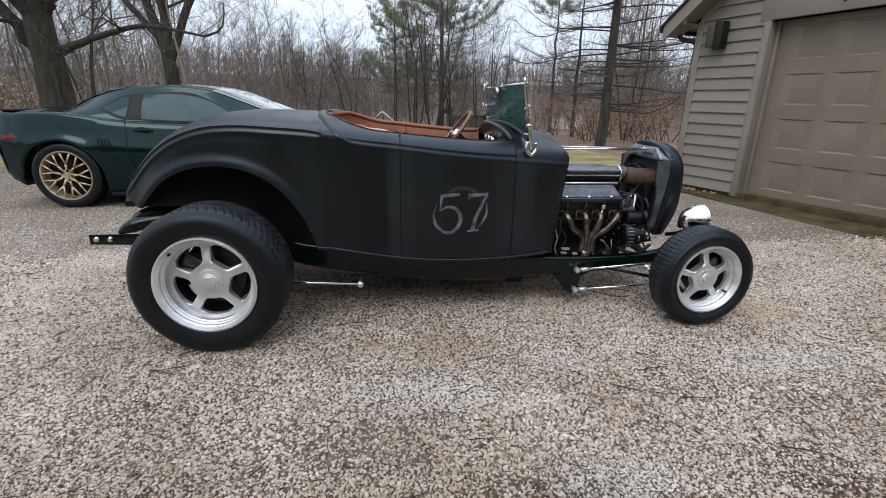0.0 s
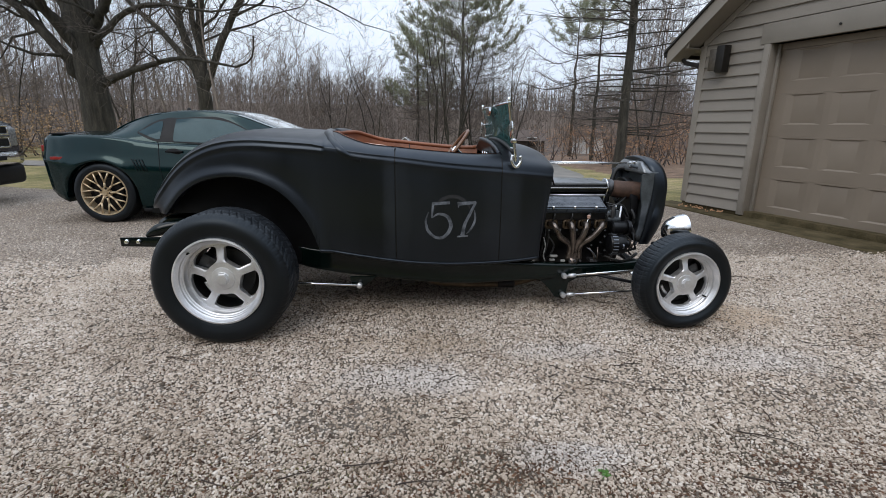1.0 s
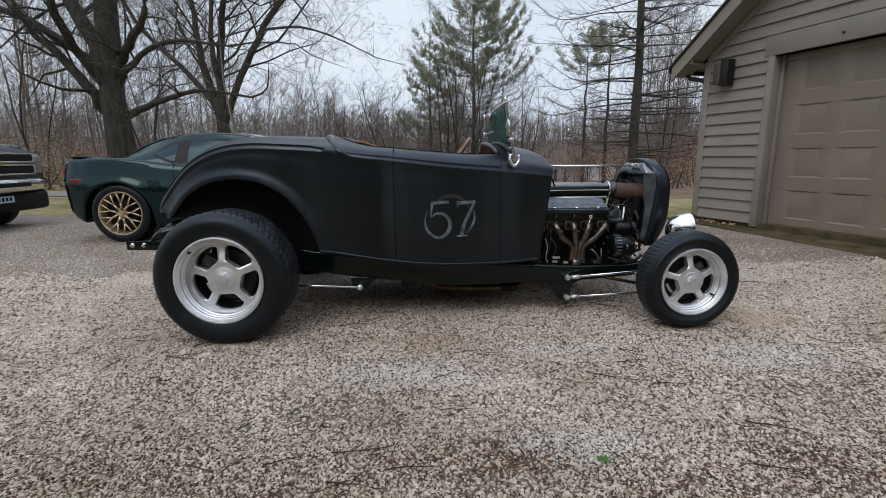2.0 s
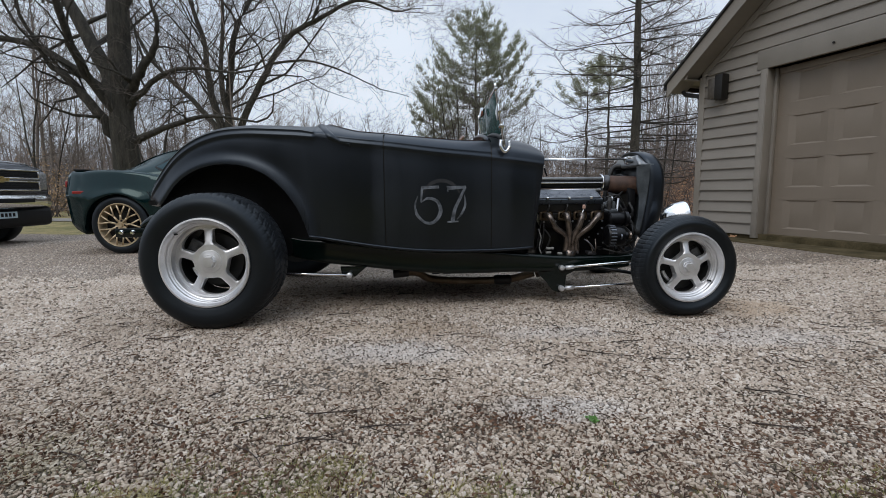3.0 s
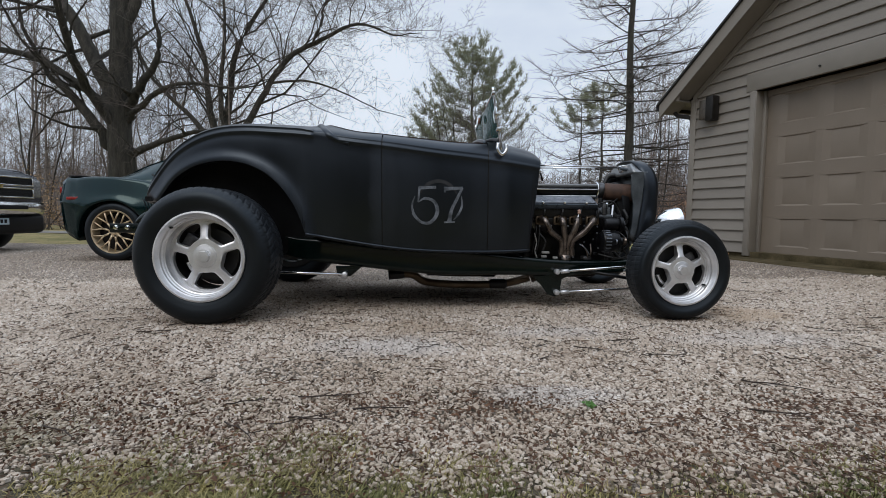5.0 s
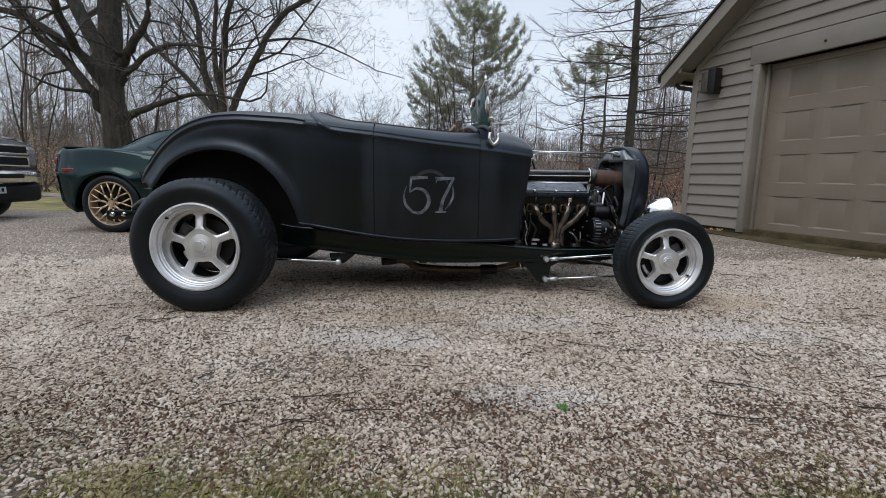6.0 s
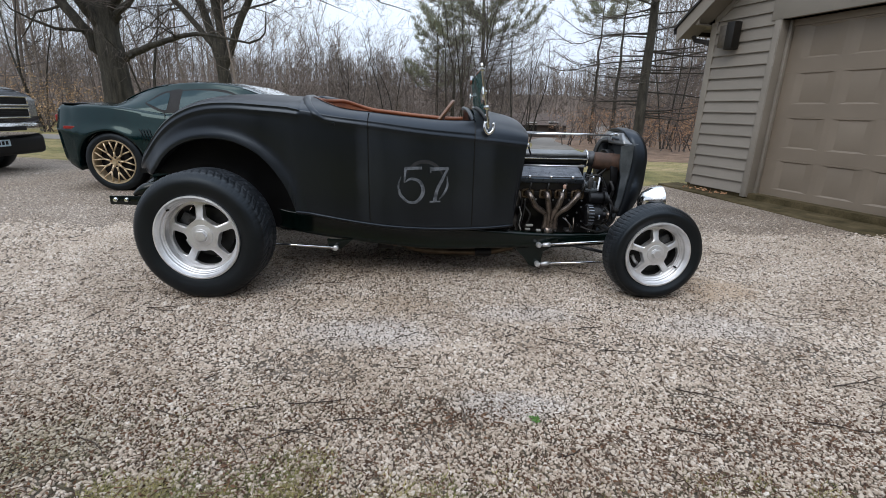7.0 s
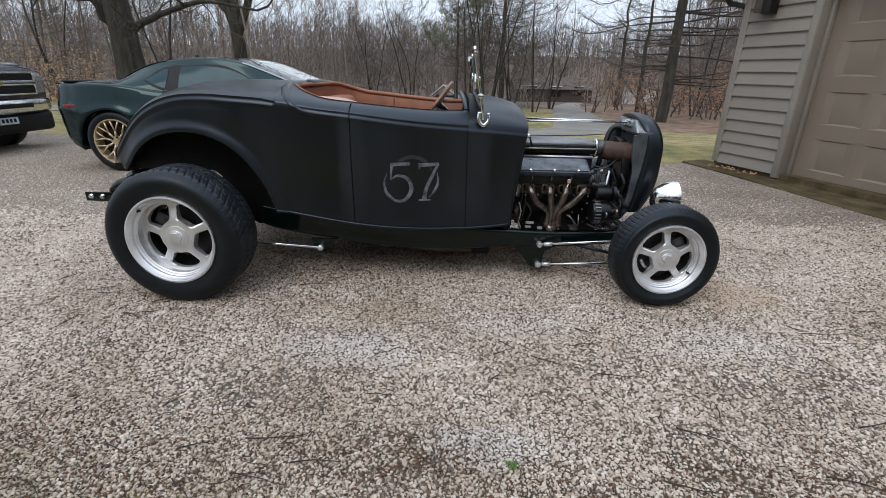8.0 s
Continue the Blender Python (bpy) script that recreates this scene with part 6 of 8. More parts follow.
part("antenna_base", lathe([(0.0, 0.03), (0.02, 0.02), (0.03, 0.0)], 12, "z", None, pose(-3.3, CY, 1.385)), M_BLACKTRIM, cbody)


def coupe_wheel():
    w = part("coupe_wheel", lathe([(0.262, 0.03), (0.275, 0.010), (0.30, 0.0), (0.335, 0.006), (0.355, 0.022), (0.360, 0.05), (0.360, 0.20), (0.345, 0.235), (0.27, 0.245)], 64, "y", caps=False), M_TYRE, coupe, "low-profile black tyre on a gold mesh wheel")
    part("rim", lathe([(0.272, 0.012), (0.268, 0.004), (0.258, 0.006), (0.250, 0.020), (0.243, 0.05), (0.240, 0.20)], 56, "y", caps=False), M_GOLD, w)
    for k in range(9):
        a = math.radians(40 * k + 84)
        c, s = math.cos(a), math.sin(a)
        base = (0.125 * c, 0.020, 0.125 * s)
        part("mesh_spoke", tube([(0.045 * c, 0.030, 0.045 * s), base], 0.0125, 8), M_GOLD, w)
        for da in (-11.5, 11.5):
            e = a + math.radians(da)
            part("mesh_spoke", tube([base, (0.250 * math.cos(e), 0.014, 0.250 * math.sin(e))], 0.0095, 8), M_GOLD, w)
    part("hub", lathe([(0.0, 0.012), (0.030, 0.012), (0.034, 0.022), (0.066, 0.026), (0.070, 0.05)], 30, "y"), M_GOLD, w)
    for k in range(5):
        a = math.radians(72 * k)
        part("lug_nut", lathe([(0.0, 0.0), (0.011, 0.002), (0.012, 0.014)], 8, "y", None, pose(0.055 * math.cos(a), 0.014, 0.055 * math.sin(a))), M_BLACKTRIM, w)
    part("brake_disc", lathe([(0.06, 0.09), (0.17, 0.09), (0.17, 0.11), (0.06, 0.11)], 40, "y", closed=True), M_ENGINE, w)
    part("wheel_well", lathe([(0.0, 0.25), (0.26, 0.25), (0.26, 0.13)], 30, "y"), M_BLACKTRIM, w)
    return w


cw = coupe_wheel()
cw.matrix_local = pose(C_REAR, CY - 0.935, 0.36)
copy_thing(cw, pose(C_FRONT, CY - 0.935, 0.36))
copy_thing(cw, pose(C_REAR, CY + 0.935, 0.36, 0, 0, 180))
copy_thing(cw, pose(C_FRONT, CY + 0.935, 0.36, 0, 0, 180))
cbody.location.z -= 0.034  # lowered springs
for ob in [cbody] + list(cbody.children):  # long rear overhang
    for v in ob.data.vertices:
        if v.co.x < -4.1:
            v.co.x = -4.1 + (v.co.x + 4.1) * 1.2
coupe.matrix_world = Matrix.Translation((-0.075, 0.12, 0.0)) @ Matrix.Scale(1.035, 4)

# ---- pickup behind the coupe ----
M_TRUCK = mat("dark_grey_truck_paint", (0.030, 0.034, 0.042), 0.18, 0.2, 0.1, 5, 500, 0.0, (0.045, 0.050, 0.060), coat=1.0, rvary=0.05)
M_CLEAR = mat("clear_lamp_lens", (0.10, 0.10, 0.098), 0.10, 0.0, 0.2, 30, 160, 0.1, (0.24, 0.235, 0.22), coat=0.6)
M_BOWTIE = mat("gold_badge", (0.30, 0.22, 0.08), 0.3, 0.6, 0.1, 30, 160, 0.0, (0.40, 0.30, 0.12))
M_PLATE = mat("pale_plate", (0.42, 0.52, 0.58), 0.5, 0.0, 0.1, 30, 160, 0.0, (0.5, 0.6, 0.66))
truck = thing("pickup_truck", "dark grey pickup truck with chrome bumper and barred grille on gravel", "truck")
TY, TX = 3.60, -6.67


def tbox(name, x0, x1, y0, y1, z0, z1, bevel, material, parent, label="", seg=3):
    return part(name, box(TX + x0, TX + x1, TY + y0, TY + y1, z0, z1, bevel, seg=seg), material, parent, label)


bm = bmesh.new()
rows = []
for x, w, z in ((-1.55, 0.93, 1.24), (-1.0, 0.93, 1.235), (-0.5, 0.92, 1.22), (-0.25, 0.91, 1.20), (-0.12, 0.89, 1.165), (-0.08, 0.88, 1.12)):
    prof = [(w, 0.62), (w + 0.01, 0.80), (w + 0.005, 0.98), (w - 0.01, z - 0.10), (w - 0.04, z - 0.03), (w - 0.14, z), (w * 0.72, z + 0.015), (w * 0.66, z + 0.045), (w * 0.3, z + 0.055), (0.0, z + 0.058)]
    rows.append([bm.verts.new((TX + x, TY - a, c)) for a, c in prof] + [bm.verts.new((TX + x, TY + a, c)) for a, c in prof[::-1][1:]])
grid_faces(bm, rows)
bm.faces.new(rows[-1])
tbody = part("truck_hood", smooth(bm, 0.8), M_TRUCK, truck)
for zz, h in ((1.045, 0.10), (0.865, 0.115)):
    tbox("grille_opening", -0.11, -0.035, -0.66, 0.66, zz - h / 2, zz + h / 2, 0.01, M_BLACKTRIM, tbody)
    for k in range(4):
        z0 = zz - h / 2 + (k + 0.5) * h / 4
        tbox("grille_slat", -0.06, -0.030, -0.65, 0.65, z0 - 0.006, z0 + 0.006, 0.003, M_BLACKTRIM, tbody)
    for z0 in (zz - h / 2 - 0.012, zz + h / 2 + 0.012):
        tbox("grille_trim", -0.09, -0.018, -0.68, 0.68, z0 - 0.012, z0 + 0.012, 0.006, M_CHROME, tbody, "chrome grille surround")
for s in (-1, 1):
    for zz, h in ((1.045, 0.10), (0.865, 0.115)):
        tbox("grille_trim", -0.09, -0.019, s * 0.668 - 0.013, s * 0.668 + 0.013, zz - h / 2, zz + h / 2, 0.006, M_CHROME, tbody)
tbox("grille_bar", -0.075, -0.012, -0.69, 0.69, 0.942, 0.974, 0.010, M_TRUCK, tbody)
bow = bmesh.new()
pl = [(-0.11, -0.028), (-0.04, -0.028), (-0.03, -0.045), (0.03, -0.045), (0.04, -0.028), (0.11, -0.028), (0.13, 0.028), (0.04, 0.028), (0.03, 0.045), (-0.03, 0.045), (-0.04, 0.028), (-0.13, 0.028)]
fr = [bow.verts.new((TX - 0.002, TY + a, 0.958 + c)) for a, c in pl]
bk = [bow.verts.new((TX - 0.03, TY + a, 0.958 + c)) for a, c in pl]
grid_faces(bow, [fr, bk], close=True)
bow.faces.new(fr)
bow.faces.new(bk)
part("badge", bow, M_BOWTIE, tbody, "plain gold grille badge")
for s in (-1, 1):
    tbox("headlamp", -0.34, -0.056, s * 0.790 - 0.085, s * 0.790 + 0.085, 0.80, 1.08, 0.03, M_CLEAR, tbody, "clear headlamp")
    tbox("turn_lamp", -0.42, -0.30, s * 0.905 - 0.02, s * 0.905 + 0.02, 0.80, 1.06, 0.015, M_BOWTIE, tbody)
b = bmesh.new()
rows = []
for y, x in ((-0.985, -0.42), (-0.975, -0.20), (-0.90, -0.06), (-0.6, 0.03), (0.0, 0.055), (0.6, 0.03), (0.90, -0.06), (0.975, -0.20), (0.985, -0.42)):
    rows.append([b.verts.new((TX + x + dx, TY + y, z)) for dx, z in ((-0.05, 0.775), (-0.005, 0.770), (0.012, 0.74), (0.012, 0.62), (-0.004, 0.60), (-0.03, 0.575), (-0.06, 0.57))])
grid_faces(b, rows)
bump = part("bumper", smooth(b, 0.7), M_CHROME, truck, "dusty chrome front bumper")
tbox("bumper_slot", 0.015, 0.073, -0.45, 0.45, 0.655, 0.72, 0.008, M_BLACKTRIM, bump)
tbox("air_dam", -0.44, -0.07, -0.95, 0.95, 0.27, 0.585, 0.08, M_BLACKTRIM, bump, "black lower air dam")
plate = tbox("front_plate", -0.07, -0.058, -0.06, 0.25, 0.42, 0.52, 0.004, M_PLATE, bump, "pale blue plate with unreadable bars")
for k in range(4):
    tbox("plate_bar", -0.058, -0.055, -0.03 + 0.065 * k, 0.012 + 0.065 * k, 0.445, 0.50, 0.001, M_BLACKTRIM, plate, seg=1)
tbox("fender", -1.5, -0.12, -0.93, -0.80, 0.66, 1.10, 0.04, M_TRUCK, tbody)
tbox("fender", -1.5, -0.12, 0.80, 0.93, 0.66, 1.10, 0.04, M_TRUCK, tbody)
tbox("cab", -3.6, -1.55, -0.90, 0.90, 0.50, 1.28, 0.06, M_TRUCK, truck)
b = box(TX - 3.5, TX - 1.8, TY - 0.78, TY + 0.78, 1.27, 1.88, 0.10, seg=3)
for v in b.verts:
    if v.co.z < 1.4 and v.co.x > TX - 2.4:
        v.co.x += 0.35
part("cab_roof", b, M_CGLASS, truck, "dark glazed cab")
tbox("cab_top", -3.4, -2.0, -0.74, 0.74, 1.86, 1.91, 0.02, M_TRUCK, truck)
tbox("bed", -5.7, -3.64, -0.92, 0.92, 0.50, 1.22, 0.05, M_TRUCK, truck)
tbox("truck_frame", -5.4, -0.5, -0.45, 0.45, 0.38, 0.60, 0.03, M_BLACKTRIM, truck)
tw = part("truck_wheel", lathe([(0.20, 0.05), (0.22, 0.02), (0.27, 0.0), (0.33, 0.006), (0.36, 0.02), (0.375, 0.05), (0.375, 0.20), (0.35, 0.245), (0.21, 0.25)], 56, "y", caps=False), M_TYRE, truck, "black truck tyre")
part("truck_rim", lathe([(0.0, 0.06), (0.07, 0.05), (0.10, 0.09), (0.17, 0.08), (0.20, 0.04), (0.212, 0.02)], 40, "y"), M_ALU, tw)
tw.matrix_local = pose(TX - 0.90, TY - 0.90, 0.372)
copy_thing(tw, pose(TX - 0.90, TY + 0.90, 0.372, 0, 0, 180))
copy_thing(tw, pose(TX - 4.55, TY - 0.90, 0.372))
copy_thing(tw, pose(TX - 4.55, TY + 0.90, 0.372, 0, 0, 180))
for ob in truck.children:  # the body rides high on its springs
    if not ob.name.startswith("truck_wheel"):
        ob.location.z += 0.0 if ob.name.startswith("bumper") else 0.05
    ob.location.x += 0.04

# ---- trees ----
M_BARK = mat("grey_brown_bark", (0.021, 0.020, 0.014), 0.95, 0.0, 0.55, 3.5, 22, 1.0, (0.070, 0.062, 0.049), stretch=(3, 3, 0.7), bump_dist=0.03)
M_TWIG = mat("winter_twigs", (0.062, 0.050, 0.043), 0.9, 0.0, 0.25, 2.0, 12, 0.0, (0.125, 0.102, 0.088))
# woods paler than the near twigs: distance haze is put into the colour
M_WOODS = mat("hazed_winter_woods", (0.140, 0.115, 0.098), 0.95, 0.0, 0.3, 0.12, 5, 0.0, (0.260, 0.216, 0.184), island=0.40)
M_NEEDLE = mat("pine_needles", (0.195, 0.202, 0.138), 0.8, 0.0, 0.3, 1.2, 9, 0.0, (0.31, 0.31, 0.225), island=0.4)
nn, nl = M_NEEDLE.node_tree.nodes, M_NEEDLE.node_tree.links
n_tr, n_mix = nn.new("ShaderNodeBsdfTranslucent"), nn.new("ShaderNodeMixShader")
n_tr.inputs["Color"].default_value = (0.31, 0.325, 0.20, 1)
nl.new(nn["Principled BSDF"].outputs[0], n_mix.inputs[1])
nl.new(n_tr.outputs[0], n_mix.inputs[2])
nl.new(n_mix.outputs[0], nn["Material Output"].inputs["Surface"])
M_DRYLEAF = mat("dry_tan_leaves", (0.30, 0.185, 0.090), 0.85, 0.0, 0.3, 1.5, 10, 0.0, (0.44, 0.30, 0.165), island=0.4)

M_RUSTLEAF = mat("rust_brown_leaves", (0.25, 0.125, 0.060), 0.85, 0.0, 0.3, 1.5, 10, 0.0, (0.40, 0.225, 0.120), island=0.4)


class Heap:
    """Gathers many bars and leaves into one mesh."""

    def __init__(self):
        self.v, self.f, self.smooth = [], [], []

    def bar(self, pts, radii, sides):
        n0 = len(self.v)
        k = len(pts)
        for i in range(k):
            a, b = pts[max(i - 1, 0)], pts[min(i + 1, k - 1)]
            dx, dy, dz = b[0] - a[0], b[1] - a[1], b[2] - a[2]
            L = math.sqrt(dx * dx + dy * dy + dz * dz) or 1.0
            dx, dy, dz = dx / L, dy / L, dz / L
            if abs(dz) < 0.9:
                ux, uy, uz = dy, -dx, 0.0
            else:
                ux, uy, uz = 0.0, dz, -dy
            q = math.sqrt(ux * ux + uy * uy + uz * uz) or 1.0
            ux, uy, uz = ux / q, uy / q, uz / q
            wx, wy, wz = dy * uz - dz * uy, dz * ux - dx * uz, dx * uy - dy * ux
            p, r = pts[i], radii[i]
            for s in range(sides):
                c, t = r * math.cos(6.28319 * s / sides), r * math.sin(6.28319 * s / sides)
                self.v.append((p[0] + c * ux + t * wx, p[1] + c * uy + t * wy, p[2] + c * uz + t * wz))
        for i in range(k - 1):
            for s in range(sides):
                s2 = (s + 1) % sides
                self.f.append((n0 + i * sides + s, n0 + i * sides + s2, n0 + (i + 1) * sides + s2, n0 + (i + 1) * sides + s))

    def leaf(self, p, size, rng):
        a = Vector((rng.gauss(0, 1), rng.gauss(0, 1), rng.gauss(0, 0.6))).normalized() * size
        b = a.orthogonal().normalized() * size * 0.55
        n0 = len(self.v)
        p = Vector(p)
        self.v += [tuple(p - a), tuple(p + b), tuple(p + a), tuple(p - b)]
        self.f.append((n0, n0 + 1, n0 + 2, n0 + 3))

    def blade(self, p, d, size, width):
        n0 = len(self.v)
        p, d = Vector(p), Vector(d)
        s = d.cross(Vector((0.3, 0.2, 1))).normalized() * width
        self.v += [tuple(p - s), tuple(p + s), tuple(p + d * size)]
        self.f.append((n0, n0 + 1, n0 + 2))

    def mesh(self, name, material, parent=None, label="", shade=True):
        me = bpy.data.meshes.new(name)
        me.from_pydata(self.v, [], self.f)
        if shade:
            me.polygons.foreach_set("use_smooth", [True] * len(me.polygons))
        me.materials.append(material)
        ob = new(name, me)
        if parent is not None:
            ob.parent = parent
        if label:
            ob["label"] = label
        return ob


def wander(p, d, length, segs, rng, bend=0.18, lift=0.05):
    """A crooked line from p towards d."""
    pts = [tuple(p)]
    p, d = Vector(p), Vector(d).normalized()
    for _ in range(segs):
        d = (d + Vector((rng.gauss(0, bend), rng.gauss(0, bend), rng.gauss(lift, bend)))).normalized()
        p = p + d * (length / segs)
        pts.append(tuple(p))
    return pts


def sprout(wood, twigs, pts, r0, r1, level, rng, spread=0.9, dens=1.0, lift=0.06, min_len=0.25):
    """A limb with its side branches, each smaller, down to twigs."""
    k = len(pts)
    radii = [r0 + (r1 - r0) * i / (k - 1) for i in range(k)]
    sides = 10 if r0 > 0.12 else 6 if r0 > 0.035 else 4 if r0 > 0.012 else 3
    (wood if r0 > 0.022 else twigs).bar(pts, radii, sides)
    if level <= 0:
        for _ in range(4):  # last fine shoots
            i = rng.randint(1, k - 1)
            a, b = Vector(pts[i - 1]), Vector(pts[i])
            d = (b - a).normalized() + Vector((rng.gauss(0, 0.6), rng.gauss(0, 0.6), rng.gauss(0.1, 0.5)))
            twigs.blade(a.lerp(b, rng.random()), d, rng.uniform(0.08, 0.25), 0.0042)
        return
    total = sum((Vector(b) - Vector(a)).length for a, b in zip(pts, pts[1:]))
    count = max(2, int(total * (2.3 if level > 1 else 4.4) * dens))
    for c in range(count):
        t = 0.18 + 0.82 * (c + rng.random()) / count
        i = min(int(t * (k - 1)), k - 2)
        u = t * (k - 1) - i
        a, b = Vector(pts[i]), Vector(pts[i + 1])
        base = a.lerp(b, u)
        axis = (b - a).normalized()
        side = Vector((rng.gauss(0, 1), rng.gauss(0, 1), rng.gauss(0.15, 0.7)))
        side = (side - axis * side.dot(axis)).normalized()
        d = axis * rng.uniform(0.35, 0.9) + side * spread
        r = radii[i] * rng.uniform(0.22, 0.42)
        length = total * rng.uniform(0.28, 0.55) * (1.1 - 0.5 * t)
        if length < min_len or r < 0.0022:
            r, length = max(r, 0.0042), max(length, min_len)
        sprout(wood, twigs, wander(base, d, length, 5 if level > 1 else 3, rng, 0.30, lift), r, max(r * 0.22, 0.0028), level - 1, rng, spread, dens, lift, min_len)


def trunk_skin(heap, pts, r0, r1, rng, sides=80, fine=9):
    """A trunk with furrowed bark ridges, bosses and a flared foot."""
    line = curve_pts(pts, fine)
    k, n0 = len(line), len(heap.v)
    ridge = [(rng.randint(13, 31), rng.uniform(0, 6.28), rng.uniform(-1.4, 1.4)) for _ in range(5)]
    for i, p in enumerate(line):
        t = i / (k - 1)
        r = r0 + (r1 - r0) * t + r0 * 0.35 * max(0.0, 1 - p[2] / 0.7) ** 2
        for s in range(sides):
            a = 6.28319 * s / sides
            w = sum(math.sin(n * a + ph + tw * p[2] + 0.8 * math.sin(2.1 * p[2] + n)) for n, ph, tw in ridge) / 5
            q = r * (1 + 0.05 * w + 0.05 * math.sin(2 * a + 1.1 * p[2]) + 0.03 * math.sin(3.3 * p[2] + a) + rng.gauss(0, 0.008))
            heap.v.append((p[0] + q * math.cos(a), p[1] + q * math.sin(a), p[2]))
    for i in range(k - 1):
        for s in range(sides):
            s2 = (s + 1) % sides
            heap.f.append((n0 + i * sides + s, n0 + i * sides + s2, n0 + (i + 1) * sides + s2, n0 + (i + 1) * sides + s))


def hero_tree(name, label, x, y, seed, limbs, level=3, dens=1.0, lift=0.06):
    """limbs: (points relative to the foot, r0, r1)."""
    rng = random.Random(seed)
    z0 = height(x, y) - 0.15
    t = thing(name, label, "tree", pose(x, y, z0))
    wood, twigs = Heap(), Heap()
    for ctrl, r0, r1 in limbs:
        pts = [tuple(p) for p in curve_pts(ctrl, 5)]
        pts = [(p[0] + rng.gauss(0, 0.02), p[1] + rng.gauss(0, 0.02), p[2]) for p in pts]
        if len(ctrl) > 2 and r0 > 0.3:  # trunk: bare below its first fork
            k = len(pts)
            trunk_skin(wood, pts, r0, r1, rng)
            up = [p for p in pts if p[2] > 4.0]
            if len(up) > 3:
                sprout(Heap(), twigs, up, 0.16, r1, level, rng, 0.9, dens, lift)
        else:
            tip = Vector(pts[-1]) - Vector(pts[-3])
            pts += wander(pts[-1], tip + Vector((0, 0, 0.15)), 1.3, 4, rng, 0.2, 0.05)[1:]
            r1 = min(r1, 0.010)
            sprout(wood, twigs, pts, r0, r1, level, rng, 0.85, dens, lift)
    part_w = wood.mesh("trunk", M_BARK, t)
    twigs.mesh("crown", M_TWIG, t, "bare winter twigs")
    return t


hero_tree("oak_tree", "large bare oak with heavy limbs and rough grey bark", -8.45, 9.2, 3, [
    ([(0, 0, 0), (0.0, 0, 1.5), (0.03, 0, 3.6), (0.12, 0.1, 6.6), (0.1, 0.2, 9.5), (0.3, 0.2, 12.5)], 0.385, 0.10),
    ([(-0.15, 0, 3.4), (-0.40, 0.1, 4.2), (-1.28, 0.2, 6.0), (-2.0, 0.2, 6.9), (-3.0, 0.4, 9.2)], 0.24, 0.05),
    ([(-0.2, 0, 3.3), (-0.6, -0.2, 3.9), (-1.7, -0.5, 4.7), (-3.3, -0.8, 4.95), (-5.2, -1.2, 5.6)], 0.13, 0.03),
    ([(-0.25, 0, 2.5), (-0.45, -0.1, 2.95), (-1.1, -0.3, 3.95), (-1.45, -0.4, 4.3), (-1.9, -0.6, 5.4)], 0.16, 0.03),
    ([(0.2, 0, 3.4), (0.45, -0.2, 3.75), (1.0, -0.5, 4.2), (1.55, -0.8, 4.75), (1.6, -1.0, 5.6)], 0.15, 0.03),
    ([(0.2, 0, 3.2), (0.5, -0.2, 3.45), (1.25, -0.5, 3.85), (2.2, -0.9, 4.0), (3.6, -1.2, 3.8)], 0.10, 0.02),
    ([(0.25, 0, 2.35), (0.6, -0.1, 2.5), (1.4, -0.3, 2.72), (2.5, -0.6, 2.92), (3.9, -1.0, 2.7)], 0.11, 0.02),
    ([(0.1, 0, 5.5), (0.8, 0.2, 7.0), (1.8, 0.4, 8.6), (2.4, 0.4, 10.4)], 0.16, 0.03),
    ([(0.0, 0, 2.9), (-0.3, -1.0, 4.2), (0.2, -2.2, 5.6), (0.8, -3.4, 6.6)], 0.13, 0.03)], 3, 1.2)

hero_tree("maple_tree", "spreading bare maple with several stems behind the parked coupe", -9.9, 18.5, 8, [
    ([(0, 0, 0), (0.05, 0, 1.6), (0.1, 0, 3.4)], 0.33, 0.25),
    ([(0.05, 0, 3.2), (-0.6, 0.1, 5.6), (-0.9, 0.2, 8.2), (-2.0, 0.3, 11.6)], 0.20, 0.04),
    ([(0.1, 0, 3.2), (0.15, 0.2, 5.6), (0.75, 0.3, 8.8), (2.8, 0.3, 11.8)], 0.22, 0.04),
    ([(0.1, 0, 4.6), (0.0, -0.2, 6.6), (0.35, -0.3, 9.2), (0.2, -0.4, 12.0)], 0.13, 0.03),
    ([(0.15, 0, 3.0), (1.5, -0.3, 5.5), (3.1, -0.6, 7.7), (4.75, -0.8, 8.6), (6.4, -1.0, 9.2), (8.0, -1.1, 8.7)], 0.17, 0.02),
    ([(4.3, -0.7, 8.4), (4.8, -0.8, 9.4), (5.0, -0.8, 10.2), (6.6, -0.9, 10.8), (8.4, -1.0, 10.9)], 0.07, 0.012),
    ([(2.4, -0.5, 6.8), (4.0, -0.5, 6.9), (5.6, -0.6, 6.4), (7.2, -0.7, 5.6)], 0.06, 0.01),
    ([(0.0, 0, 3.6), (-1.6, 0.3, 5.4), (-3.4, 0.5, 7.2), (-4.6, 0.6, 9.6)], 0.14, 0.03)], 3, 1.15)


